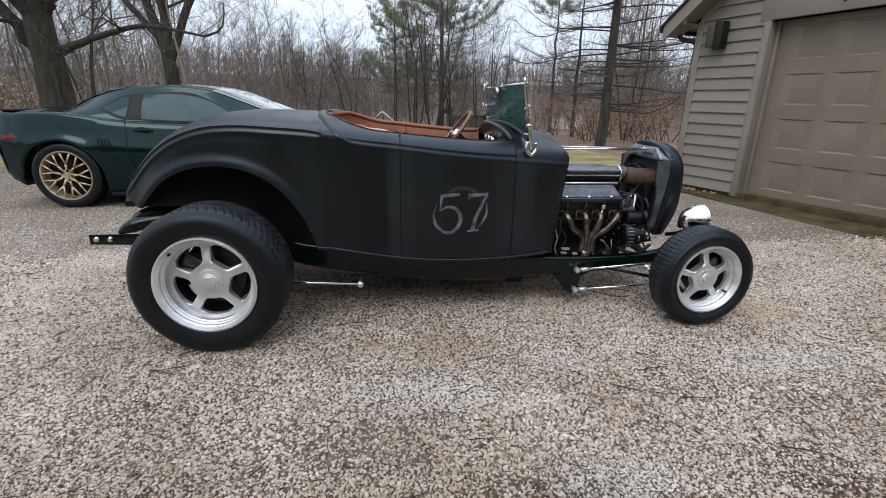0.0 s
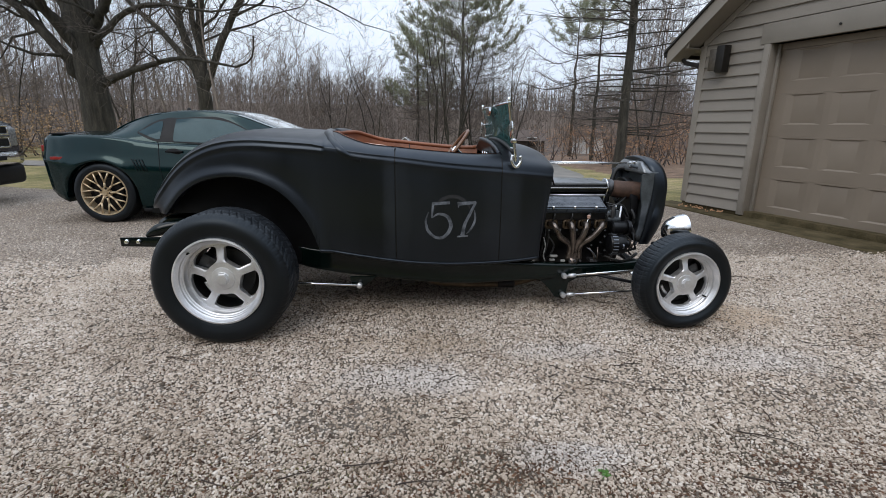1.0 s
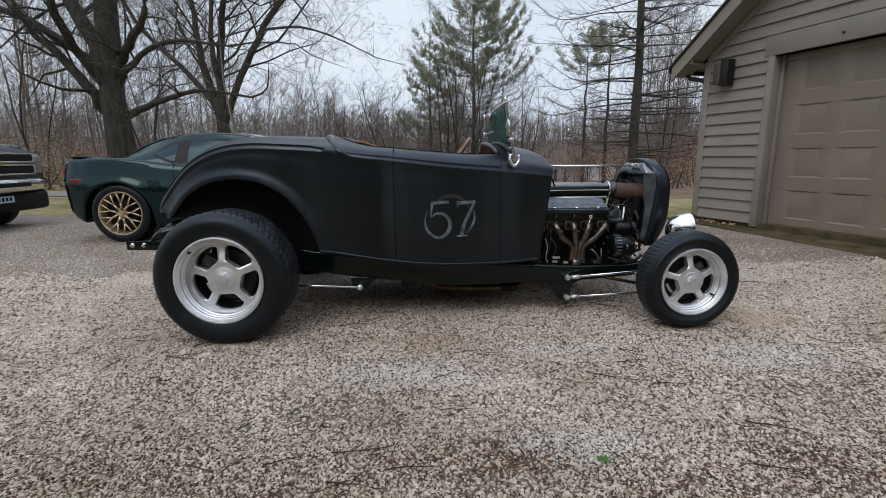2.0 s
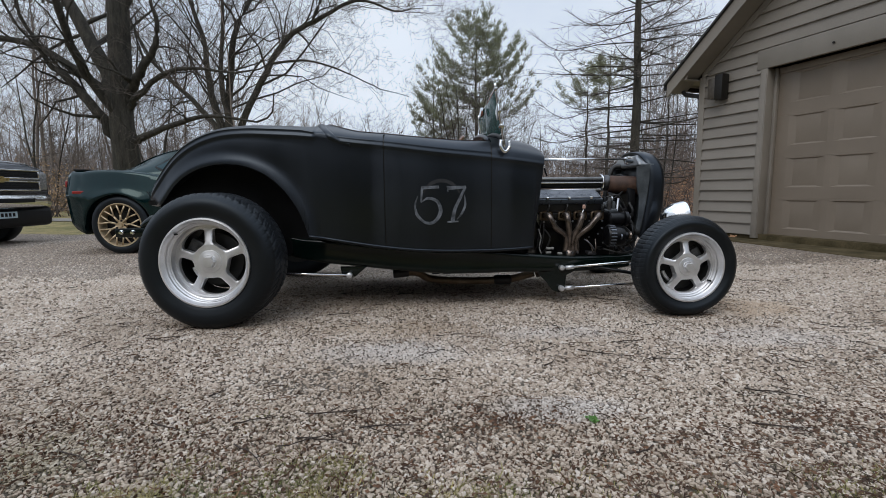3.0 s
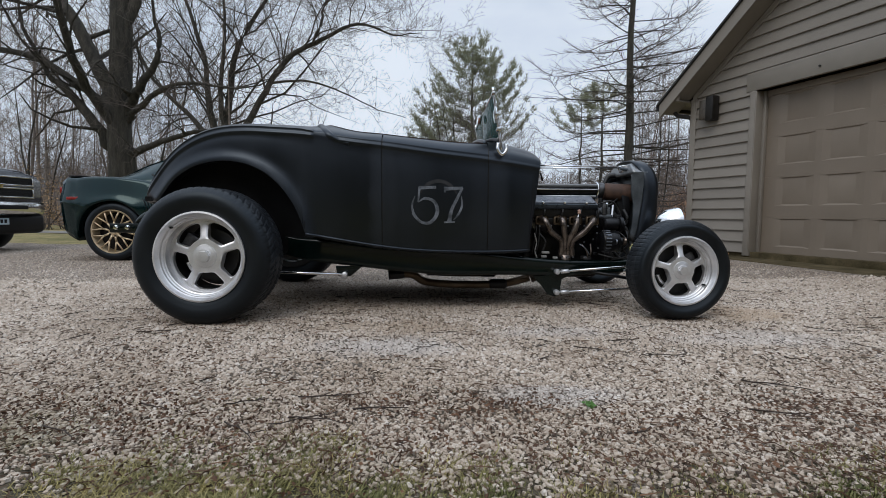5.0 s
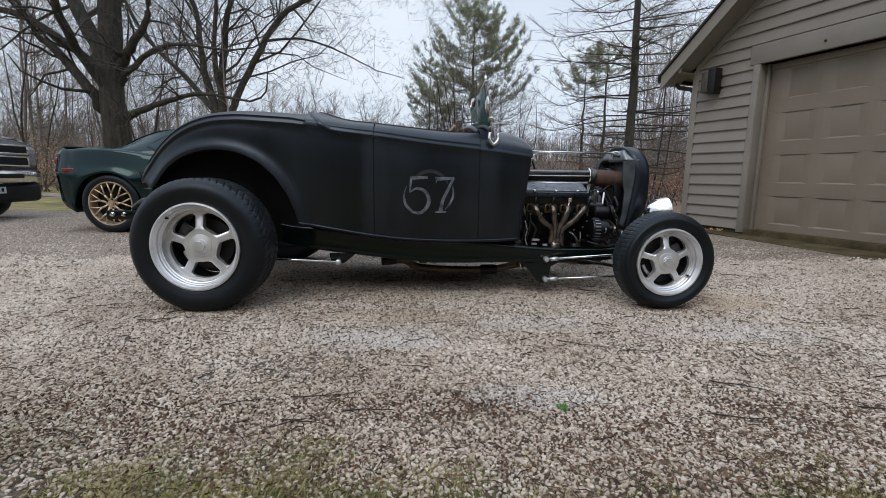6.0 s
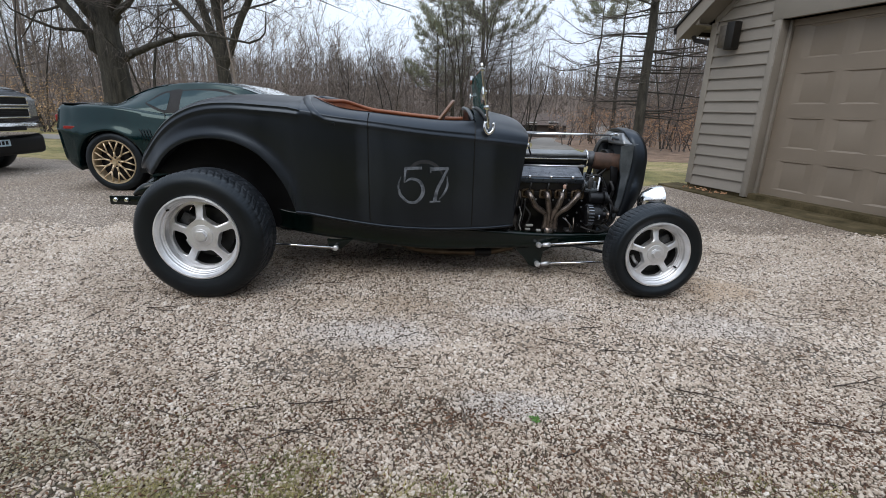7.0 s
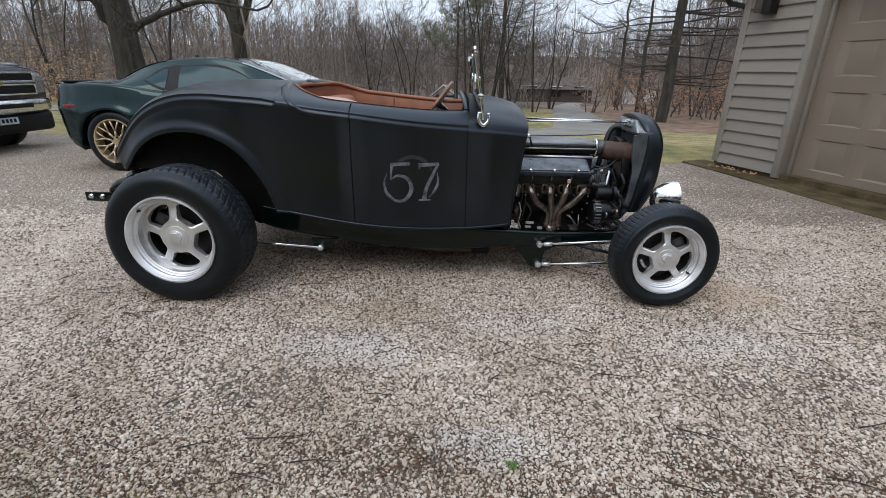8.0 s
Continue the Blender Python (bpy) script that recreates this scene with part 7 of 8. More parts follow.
def bare_conifer(x, y, top, r, seed, label, reach=4.1, first=1.4, step=0.37, needles=0.0):
    rng = random.Random(seed)
    t = thing("larch_tree" if needles == 0 else "pine_tree", label, "tree", pose(x, y, height(x, y) - 0.1))
    wood, twigs, green = Heap(), Heap(), Heap()
    trunk = [(rng.gauss(0, 0.03), rng.gauss(0, 0.03), top * i / 14) for i in range(15)]
    wood.bar(trunk, [max(0.015, r * (1 - 0.95 * i / 14)) for i in range(15)], 12)
    z = first
    while z < top - 0.3:
        f = 1 - z / top
        for k in range(rng.randint(3, 6) if needles else rng.randint(3, 6)):
            a = rng.uniform(0, 6.283)
            if needles:
                L = reach * (0.22 + 1.05 * math.sin(min(1.0, f / 0.62) * 1.75)) * rng.uniform(0.6, 1.1)
            else:
                L = reach * (0.30 + 0.85 * f ** 0.7) * rng.uniform(0.6, 1.1)
            if z < top * 0.2:
                L *= 0.75
            zz = z + rng.uniform(-0.18, 0.18)
            c, s = math.cos(a), math.sin(a)
            rise = (0.34 if f < 0.5 else 0.10) * L + (0.35 * L if needles else 0.0)
            sag = 0.0 if needles else rng.uniform(-0.09, 0.05) * L
            k1, k2 = rng.gauss(0, 0.05) * L, rng.gauss(0, 0.07) * L
            ctrl = [(0, 0, zz), (0.35 * L * c - k1 * s, 0.35 * L * s + k1 * c, zz + rise * 0.15 - 0.02 * L - 0.6 * sag), (0.7 * L * c + k2 * s, 0.7 * L * s - k2 * c, zz + rise * 0.4 - 0.05 * L - sag + rng.gauss(0, 0.04) * L), (L * c, L * s, zz + rise - sag + rng.gauss(0, 0.05) * L)]
            pts = [tuple(p) for p in curve_pts(ctrl, 3)]
            br = max(0.010, r * (0.105 if needles else 0.130) * (0.4 + f))
            k2 = len(pts)
            wood.bar(pts, [br + (0.004 - br) * i / (k2 - 1) for i in range(k2)], 5)
            for q in range(int(L * (11 if needles else 9))):
                u = rng.uniform(0.15, 1.0)
                i = min(int(u * (k2 - 1)), k2 - 2)
                base = Vector(pts[i]).lerp(Vector(pts[i + 1]), rng.random())
                axis = (Vector(pts[i + 1]) - Vector(pts[i])).normalized()
                side = axis.cross(Vector((0, 0, 1))).normalized() * rng.choice((-1, 1))
                d = axis * rng.uniform(0.5, 1.1) + side * rng.uniform(0.4, 1.0) + Vector((0, 0, rng.uniform(-0.25, 0.35)))
                ln = rng.uniform(0.25, 0.75 if needles else 1.15) * (1.15 - 0.5 * u) * min(1.0, L / 2 + 0.3)
                tw = wander(base, d, ln, 3, rng, 0.14, 0.02)
                twigs.bar(tw, [0.0075, 0.0055, 0.004, 0.0025], 3)
                if not needles:
                    for e in range(3):
                        twigs.blade(Vector(tw[1]).lerp(Vector(tw[3]), rng.random()), d + Vector((rng.gauss(0, 0.6), rng.gauss(0, 0.6), rng.gauss(0, 0.4))), rng.uniform(0.08, 0.25), 0.0035)
                if needles and f < needles and u > 0.25:
                    for e in range(6):
                        p = Vector(tw[1]).lerp(Vector(tw[3]), rng.random()) + Vector((rng.gauss(0, 0.07), rng.gauss(0, 0.07), rng.gauss(0.03, 0.06)))
                        for n in range(6):
                            q = d.normalized() * 0.8 + Vector((rng.gauss(0, 0.8), rng.gauss(0, 0.8), rng.gauss(0.45, 0.6)))
                            green.blade(p, q, rng.uniform(0.10, 0.20), 0.011)
        z += step * rng.uniform(0.8, 1.2)
    wood.mesh("trunk", M_BARK, t)
    twigs.mesh("crown" if not needles else "branchwork", M_TWIG, t)["kind"] = "stuff"
    if needles:
        green.mesh("crown", M_NEEDLE, t, "long olive green needles in loose clumps", shade=False)
    return t


bare_conifer(6.85, 13.45, 15.0, 0.19, 5, "tall bare larch with whorled level branches beside the garage")
bare_conifer(2.5, 30.0, 13.3, 0.20, 9, "tall white pine with a loose green crown beyond the lawn", reach=3.5, first=3.5, step=0.42, needles=0.56)
bare_conifer(9.3, 23.0, 9.0, 0.13, 14, "slim young pine with sparse yellow-green needles", reach=1.5, first=2.0, step=0.60, needles=0.25)
bare_conifer(11.5, 34.0, 11.5, 0.16, 17, "young pine with a thin green crown", reach=2.2, first=3.0, step=0.7, needles=0.3)
bare_conifer(-0.6, 36.0, 11.0, 0.16, 19, "shaded pine with a dark green crown in the woods", reach=2.4, first=3.0, step=0.55, needles=0.65)


def thicket(x, y, seed, top, stems):
    rng = random.Random(seed)
    t = thing("bare_tree", "bare many-stemmed small tree with fine grey-brown twigs", "tree", pose(x, y, height(x, y) - 0.1), group="bare trees beyond the lawn")
    wood, twigs = Heap(), Heap()
    for s in range(stems):
        a = 6.283 * s / stems + rng.uniform(-0.5, 0.5)
        d = Vector((math.cos(a) * 0.20, math.sin(a) * 0.20, 1.0))
        pts = wander((0.12 * math.cos(a), 0.12 * math.sin(a), 0), d, top * rng.uniform(0.75, 1.1), 9, rng, 0.075, 0.06)
        sprout(wood, twigs, pts, rng.uniform(0.035, 0.065), 0.008, 2, rng, 1.0, 1.25, 0.05)
    wood.mesh("trunk", M_BARK, t)
    twigs.mesh("crown", M_TWIG, t, "bare winter twigs")
    return t


for i, (x, y, top, stems) in enumerate(((0.4, 21.0, 7.0, 4), (2.6, 23.5, 7.4, 4), (-3.2, 26.0, 6.0, 3), (5.2, 26.0, 6.0, 3), (-6.0, 29.0, 6.6, 3), (10.2, 18.5, 7.5, 3), (-13.5, 19.0, 8.5, 3), (-17.0, 17.0, 8.0, 3), (1.2, 19.0, 7.8, 5), (3.4, 20.0, 6.2, 3))):
    thicket(x, y, 40 + i, top, stems)


def woodland(seed, count, depth0, depth1, az0, az1, top0, top1, name, label, twig=20, shoots=20, wide=0.006, low=0.22):
    """Many far winter trees in one mesh, spread over a wedge of land seen from the drive."""
    rng = random.Random(seed)
    heap = Heap()
    for _ in range(count):
        y = depth0 + (depth1 - depth0) * rng.random() ** 0.8
        x = (y + 3.4) * rng.uniform(az0, az1)
        if abs(x - 0.2 * y - 0.8) < 1.8 and y < 62 or abs(x - 11.5) < 8 and 60 < y < 72 or abs(x + 0.37 + 0.037 * y) < 0.9 and y < 48:
            continue
        z0, top = height(x, y) - 0.2, rng.uniform(top0, top1)
        r = rng.choice((rng.uniform(0.03, 0.07), rng.uniform(0.04, 0.105))) * top / 11
        lean = (rng.gauss(0, 0.08), rng.gauss(0, 0.08))
        pts = [(x + lean[0] * top * i / 5 + rng.gauss(0, 0.10), y + lean[1] * top * i / 5, z0 + top * i / 5) for i in range(6)]
        heap.bar(pts, [r * (1 - 0.85 * i / 5) for i in range(6)], 5)
        for b in range(twig):
            t = rng.uniform(low, 1.0)
            i = min(int(t * 5), 4)
            base = Vector(pts[i]).lerp(Vector(pts[i + 1]), t * 5 - i)
            a = rng.uniform(0, 6.283)
            d = Vector((math.cos(a), math.sin(a), rng.uniform(0.4, 1.3)))
            L = top * rng.uniform(0.12, 0.36) * (1.2 - 0.6 * t)
            br = wander(base, d, L, 3, rng, 0.16, 0.08)
            rb = max(0.009, r * 0.22)
            heap.bar(br, [rb, rb * 0.75, rb * 0.5, rb * 0.2], 3)
            for q in range(shoots):
                i = rng.randint(0, 2)
                heap.blade(Vector(br[i]).lerp(Vector(br[i + 1]), rng.random()), d * 0.6 + Vector((rng.gauss(0, 0.9), rng.gauss(0, 0.9), rng.gauss(0.0, 0.8))), L * rng.uniform(0.12, 0.42), max(wide, rb * 0.4))
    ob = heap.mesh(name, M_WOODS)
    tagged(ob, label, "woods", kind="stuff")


woodland(61, 80, 17, 40, -1.30, -0.42, 8, 13, "near_woods", "bare grey-brown winter woods beyond the lawn", wide=0.009)
woodland(62, 70, 22, 44, 0.42, 0.95, 8, 13, "east_woods", "bare winter woods behind the garage", wide=0.010, low=0.1)
woodland(63, 100, 30, 60, -0.45, 0.05, 5, 8.5, "valley_woods", "bare brown winter woods in the valley", twig=24, shoots=26, wide=0.009, low=0.08)
woodland(65, 250, 44, 84, -1.4, 1.0, 7, 11, "hill_woods", "brown winter woods across the valley", 18, 15, wide=0.022, low=0.05)
woodland(64, 520, 76, 205, -1.5, 1.1, 6, 11.5, "far_woods", "distant brown winter woods on the hillside", 12, 9, 0.065, 0.03)
woodland(67, 420, 150, 225, -1.5, 1.1, 6, 11, "ridge_woods", "distant winter woods along the skyline", 8, 6, 0.14, 0.0)
woodland(66, 230, 19, 58, -1.3, 0.95, 2.5, 5.5, "brushwood", "low tangled winter brush at the wood's edge", 20, 14, 0.011, 0.03)


def far_stems(seed, count, name, label):
    """Close-standing slender trees on the far slope, each a stem with a few rising branches."""
    rng = random.Random(seed)
    heap = Heap()
    for _ in range(count):
        y = rng.uniform(80, 215)
        x = (y + 3.4) * rng.uniform(-1.5, 1.1)
        z0, top = height(x, y) - 0.2, rng.uniform(6.0, 12.0)
        r, lean = rng.uniform(0.05, 0.13), rng.gauss(0, 0.5)
        heap.bar([(x, y, z0), (x + lean * 0.4, y, z0 + top * 0.5), (x + lean, y, z0 + top)], [r, r * 0.7, 0.02], 3)
        for k in range(9):
            t = rng.uniform(0.25, 0.95)
            a = rng.uniform(0, 6.283)
            heap.blade((x + lean * t, y, z0 + top * t), (math.cos(a), math.sin(a), rng.uniform(0.3, 1.6)), rng.uniform(1.0, 2.6), 0.05)
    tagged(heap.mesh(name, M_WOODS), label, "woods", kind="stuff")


far_stems(91, 2600, "slope_woods", "dense slender winter trees on the far slope")


def road_woods(seed, count):
    """Unseen trees added behind the viewpoint to darken what the bodywork reflects."""
    rng = random.Random(seed)
    heap = Heap()
    for _ in range(count):
        x, y = rng.uniform(-34, 34), rng.uniform(-24, -13)
        z0, top = height(x, y) - 0.2, rng.uniform(4.5, 7.5)
        r, lean = rng.uniform(0.06, 0.20), rng.gauss(0, 0.5)
        heap.bar([(x, y, z0), (x + lean * 0.4, y, z0 + top * 0.5), (x + lean, y, z0 + top)], [r, r * 0.7, 0.02], 3)
        for k in range(14):
            t = rng.uniform(0.08, 0.95)
            a = rng.uniform(0, 6.283)
            heap.blade((x + lean * t, y, z0 + top * t), (math.cos(a), math.sin(a), rng.uniform(0.2, 1.4)), rng.uniform(1.0, 2.6), 0.07)
    tagged(heap.mesh("road_woods", M_WOODS), "unseen bare winter trees added to darken reflections on the cars", "woods", kind="stuff")


road_woods(92, 900)


def dry_saplings(seed, spots, name, label, leaf_mat=M_DRYLEAF):
    rng = random.Random(seed)
    wood, leaves = Heap(), Heap()
    for x, y, top in spots:
        z0 = height(x, y) - 0.05
        for s in range(4):
            pts = wander((x + rng.gauss(0, 0.3), y + rng.gauss(0, 0.3), z0), (rng.gauss(0, 0.3), rng.gauss(0, 0.3), 1), top * rng.uniform(0.6, 1.0), 6, rng, 0.14, 0.05)
            wood.bar(pts, [0.03 - 0.004 * i for i in range(7)], 4)
            for b in range(int(top * 9)):
                i = rng.randint(1, 5)
                tw = wander(pts[i], (rng.gauss(0, 1), rng.gauss(0, 1), rng.uniform(-0.1, 0.5)), rng.uniform(0.3, 0.9), 3, rng, 0.2, 0.0)
                wood.bar(tw, [0.007, 0.005, 0.004, 0.002], 3)
                for q in range(7):
                    p = Vector(tw[rng.randint(1, 2)]).lerp(Vector(tw[3]), rng.random()) + Vector((rng.gauss(0, 0.06), rng.gauss(0, 0.06), rng.gauss(-0.03, 0.06)))
                    leaves.leaf(p, rng.uniform(0.020, 0.042), rng)
    t = thing(name, label, "sapling")
    wood.mesh("branchwork", M_TWIG, t)["kind"] = "stuff"
    lv = leaves.mesh("leaves", leaf_mat, t, "dry winter leaves still hanging", shade=False)
    lv["kind"] = "stuff"


dry_saplings(71, [(-15.5, 15.0, 2.8), (-14.2, 16.0, 2.6), (-16.8, 15.6, 2.8), (-18.5, 17.0, 2.8), (-13.0, 17.5, 2.2), (-14.8, 15.4, 2.4), (-15.9, 16.6, 3.2), (-17.6, 15.2, 2.4), (-13.6, 15.2, 1.8)], "beech_saplings", "young beeches keeping their tan winter leaves at the wood's edge")
dry_saplings(72, [(9.2, 15.5, 2.2), (10.4, 17.0, 2.6), (8.6, 17.8, 2.0), (11.6, 18.0, 3.0), (12.6, 20.0, 3.2), (9.8, 20.5, 2.4), (7.6, 16.4, 2.2), (8.3, 19.4, 3.0), (13.2, 22.5, 3.4), (11.2, 24.0, 3.4), (14.4, 26.0, 3.6), (9.2, 25.5, 3.2), (12.0, 16.4, 2.6), (6.4, 21.0, 2.2)], "beech_saplings", "rust-coloured beech saplings behind the garage", M_RUSTLEAF)

# ---- road and far houses ----
M_ASPHALT = mat("worn_grey_asphalt", (0.15, 0.138, 0.122), 0.9, 0.0, 0.3, 1.5, 60, 0.3, (0.235, 0.215, 0.19))
M_WHITE = mat("white_house_paint", (0.62, 0.62, 0.60), 0.7, 0.0, 0.1, 2, 60, 0.1, (0.72, 0.72, 0.70))
M_BROWNWALL = mat("brown_house_wall", (0.045, 0.034, 0.027), 0.8, 0.0, 0.2, 2, 50, 0.1, (0.075, 0.057, 0.045))
M_PALEROOF = mat("pale_grey_shingles", (0.20, 0.20, 0.195), 0.85, 0.0, 0.2, 2, 40, 0.3, (0.30, 0.295, 0.285))
M_BROWNROOF = mat("weathered_brown_roof", (0.066, 0.047, 0.038), 0.9, 0.0, 0.2, 2, 40, 0.3, (0.105, 0.078, 0.064))


def lane(name, line, width, label):
    bm = bmesh.new()
    pts = curve_pts([(x, y, 0) for x, y in line], 10)
    rows = []
    for i, p in enumerate(pts):
        d = (pts[min(i + 1, len(pts) - 1)] - pts[max(i - 1, 0)]).normalized()
        n = Vector((-d.y, d.x, 0)) * width / 2
        rows.append([bm.verts.new((q.x, q.y, height(q.x, q.y) + 0.018)) for q in (p - n, p - n * 0.33, p + n * 0.33, p + n)])
    grid_faces(bm, rows)
    return tagged(part(name, bm, M_ASPHALT, None), label, "road", kind="structure")


lane("road", [(-60, 15.0), (-30, 13.8), (-14, 12.4), (-6, 10.6), (-1.5, 8.75), (0.6, 8.45), (1.8, 8.4), (2.6, 8.55), (3.2, 9.2), (3.6, 10.6), (4.1, 14.0), (5.3, 20.0), (7.4, 32), (13.5, 57)], 1.75, "narrow grey asphalt lane curving across the lawn to a house")


def far_house(name, x, y, w, d, wall, ridge, wall_mat, roof_mat, label, windows):
    z0 = height(x, y) - 0.3
    t = thing(name, label, "house", pose(x, y, z0, 0, 0, 0))
    part("wall", box(-w / 2, w / 2, -d / 2, d / 2, 0, wall + 0.3), wall_mat, t)
    bm = bmesh.new()
    a = [bm.verts.new((s * (w / 2 + 0.4), yy, z)) for s in (-1, 1) for yy, z in ((-d / 2 - 0.5, wall + 0.22), (0, ridge + 0.3), (d / 2 + 0.5, wall + 0.22), (0, ridge - 0.05 + 0.1))]
    for q in ((0, 1, 5, 4), (1, 2, 6, 5), (0, 3, 7, 4), (3, 2, 6, 7), (0, 1, 3), (1, 2, 3), (4, 5, 7), (5, 6, 7)):
        bm.faces.new([a[i] for i in q])
    part("roof", bm, roof_mat, t)
    for wx, ww, z1, z2 in windows:
        win = part("window", box(wx - ww / 2, wx + ww / 2, -d / 2 - 0.05, -d / 2 - 0.004, z1 + 0.3, z2 + 0.3, 0.01), M_BRONZE, t)
        part("window_frame", box(wx - ww / 2 - 0.08, wx + ww / 2 + 0.08, -d / 2 - 0.035, -d / 2 - 0.006, z2 + 0.3, z2 + 0.4, 0.01), M_WHITE, win)
    return t


far_house("house", 11.8, 66.0, 10.0, 7.0, 1.7, 3.1, M_BROWNWALL, M_BROWNROOF, "low brown house with a weathered roof in the valley", ((-3.0, 1.4, 0.9, 2.0), (0.2, 1.5, 0.7, 1.9), (3.2, 1.2, 0.9, 2.0)))
far_house("garden_shed", 21.0, 57.0, 3.2, 2.6, 2.2, 2.9, M_WHITE, M_BROWNROOF, "small white shed beside the driveway", ((0.0, 0.7, 0.9, 1.6),))
gh = far_house("outbuilding", -1.93, 44.6, 4.0, 1.9, 0.55, 1.63, M_WHITE, M_PALEROOF, "small white gabled outbuilding among bare trees", ())
gh.rotation_euler[2] = radians(90)
part("fascia", tube([(-2.43, -1.47, 0.77), (-2.43, 0.0, 1.95), (-2.43, 1.47, 0.77)], 0.06, 4), M_WHITE, gh, "white gable boards")

# ---- gravel, twigs, grass ----
M_STONE = bpy.data.materials.new("limestone_pebbles")
M_STONE.use_nodes = True
sn, sl = M_STONE.node_tree.nodes, M_STONE.node_tree.links
s_geo = sn.new("ShaderNodeNewGeometry")
s_ramp = sn.new("ShaderNodeValToRGB")
for p, c in ((0.04, (0.17, 0.124, 0.083)), (0.12, (0.375, 0.298, 0.228)), (0.5, (0.505, 0.417, 0.328)), (0.85, (0.598, 0.508, 0.415))):
    s_ramp.color_ramp.elements.new(p).color = (*c, 1)
s_ramp.color_ramp.elements[0].color = (0.085, 0.065, 0.05, 1)
s_ramp.color_ramp.elements[-1].color = (0.68, 0.605, 0.525, 1)
s_co = sn.new("ShaderNodeTexCoord")
s_big, s_small = sn.new("ShaderNodeTexNoise"), sn.new("ShaderNodeTexNoise")
s_big.inputs["Scale"].default_value, s_big.inputs["Detail"].default_value = 1.3, 5.0
s_small.inputs["Scale"].default_value = 260.0
sl.new(s_co.outputs["Object"], s_big.inputs["Vector"])
sl.new(s_co.outputs["Object"], s_small.inputs["Vector"])
s_dirt = sn.new("ShaderNodeValToRGB")
s_dirt.color_ramp.elements[0].position, s_dirt.color_ramp.elements[1].position = 0.36, 0.60
s_dirt.color_ramp.elements[0].color, s_dirt.color_ramp.elements[1].color = (0.76, 0.735, 0.715, 1), (0.96, 0.965, 0.985, 1)
s_mix = sn.new("ShaderNodeMix")
s_mix.data_type, s_mix.blend_type = "RGBA", "MULTIPLY"
s_mix.inputs[0].default_value = 1.0
s_k = sn.new("ShaderNodeMath")
s_k.operation = "MULTIPLY_ADD"
s_k.inputs[1].default_value, s_k.inputs[2].default_value = 0.5, 0.70
s_mix2 = sn.new("ShaderNodeMix")
s_mix2.data_type, s_mix2.blend_type = "RGBA", "MULTIPLY"
s_mix2.inputs[0].default_value = 1.0
sl.new(s_geo.outputs["Random Per Island"], s_ramp.inputs["Fac"])
sl.new(s_big.outputs["Fac"], s_dirt.inputs["Fac"])
# moss and mud smeared over the stones along the drive's grassy edge
s_xyz, s_moss = sn.new("ShaderNodeSeparateXYZ"), sn.new("ShaderNodeTexNoise")
s_moss.inputs["Scale"].default_value, s_moss.inputs["Detail"].default_value = 2.6, 6.0
sl.new(s_co.outputs["Object"], s_xyz.inputs[0])
sl.new(s_co.outputs["Object"], s_moss.inputs["Vector"])
s_add = sn.new("ShaderNodeMath")
s_add.operation = "MULTIPLY_ADD"
s_add.inputs[1].default_value = -0.30
sl.new(s_xyz.outputs[0], s_add.inputs[0])
s_add2 = sn.new("ShaderNodeMath")
s_add2.operation = "SUBTRACT"
sl.new(s_xyz.outputs[1], s_add2.inputs[1])
s_add2.inputs[0].default_value = 0.0
sl.new(s_add2.outputs[0], s_add.inputs[2])
s_edge = sn.new("ShaderNodeMapRange")
s_edge.inputs["From Min"].default_value, s_edge.inputs["From Max"].default_value = 2.30, 3.00
sl.new(s_add.outputs[0], s_edge.inputs["Value"])
s_mul = sn.new("ShaderNodeMath")
s_mul.operation = "MULTIPLY"
s_mr = sn.new("ShaderNodeMapRange")
s_mr.inputs["From Min"].default_value, s_mr.inputs["From Max"].default_value = 0.44, 0.60
sl.new(s_moss.outputs["Fac"], s_mr.inputs["Value"])
sl.new(s_edge.outputs[0], s_mul.inputs[0])
sl.new(s_mr.outputs[0], s_mul.inputs[1])
s_cover = sn.new("ShaderNodeMix")
s_cover.data_type = "RGBA"
s_cover.inputs[7].default_value = (0.165, 0.150, 0.062, 1)
sl.new(s_mul.outputs[0], s_cover.inputs[0])


def stone_stain(src, x, y, rx, ry, colour, most):
    """A powdery stain on the stones round a place."""
    mp, ln, mr, mx = sn.new("ShaderNodeMapping"), sn.new("ShaderNodeVectorMath"), sn.new("ShaderNodeMapRange"), sn.new("ShaderNodeMix")
    mp.inputs["Location"].default_value, mp.inputs["Scale"].default_value = (-x / rx, -y / ry, 0), (1 / rx, 1 / ry, 0)
    wob, add = sn.new("ShaderNodeMath"), sn.new("ShaderNodeMath")
    ln.operation, wob.operation, mx.data_type = "LENGTH", "MULTIPLY_ADD", "RGBA"
    wob.inputs[1].default_value, wob.inputs[2].default_value = 1.4, -0.7
    sl.new(s_co.outputs["Object"], mp.inputs["Vector"])
    sl.new(mp.outputs[0], ln.inputs[0])
    sl.new(s_moss.outputs["Fac"], wob.inputs[0])
    sl.new(ln.outputs["Value"], add.inputs[0])
    sl.new(wob.outputs[0], add.inputs[1])
    mr.inputs["From Min"].default_value, mr.inputs["From Max"].default_value = 1.0, 0.45
    mr.inputs["To Max"].default_value = most
    sl.new(add.outputs[0], mr.inputs["Value"])
    mx.inputs[7].default_value = (*colour, 1)
    sl.new(mr.outputs[0], mx.inputs[0])
    sl.new(src, mx.inputs[6])
    return mx.outputs[2]


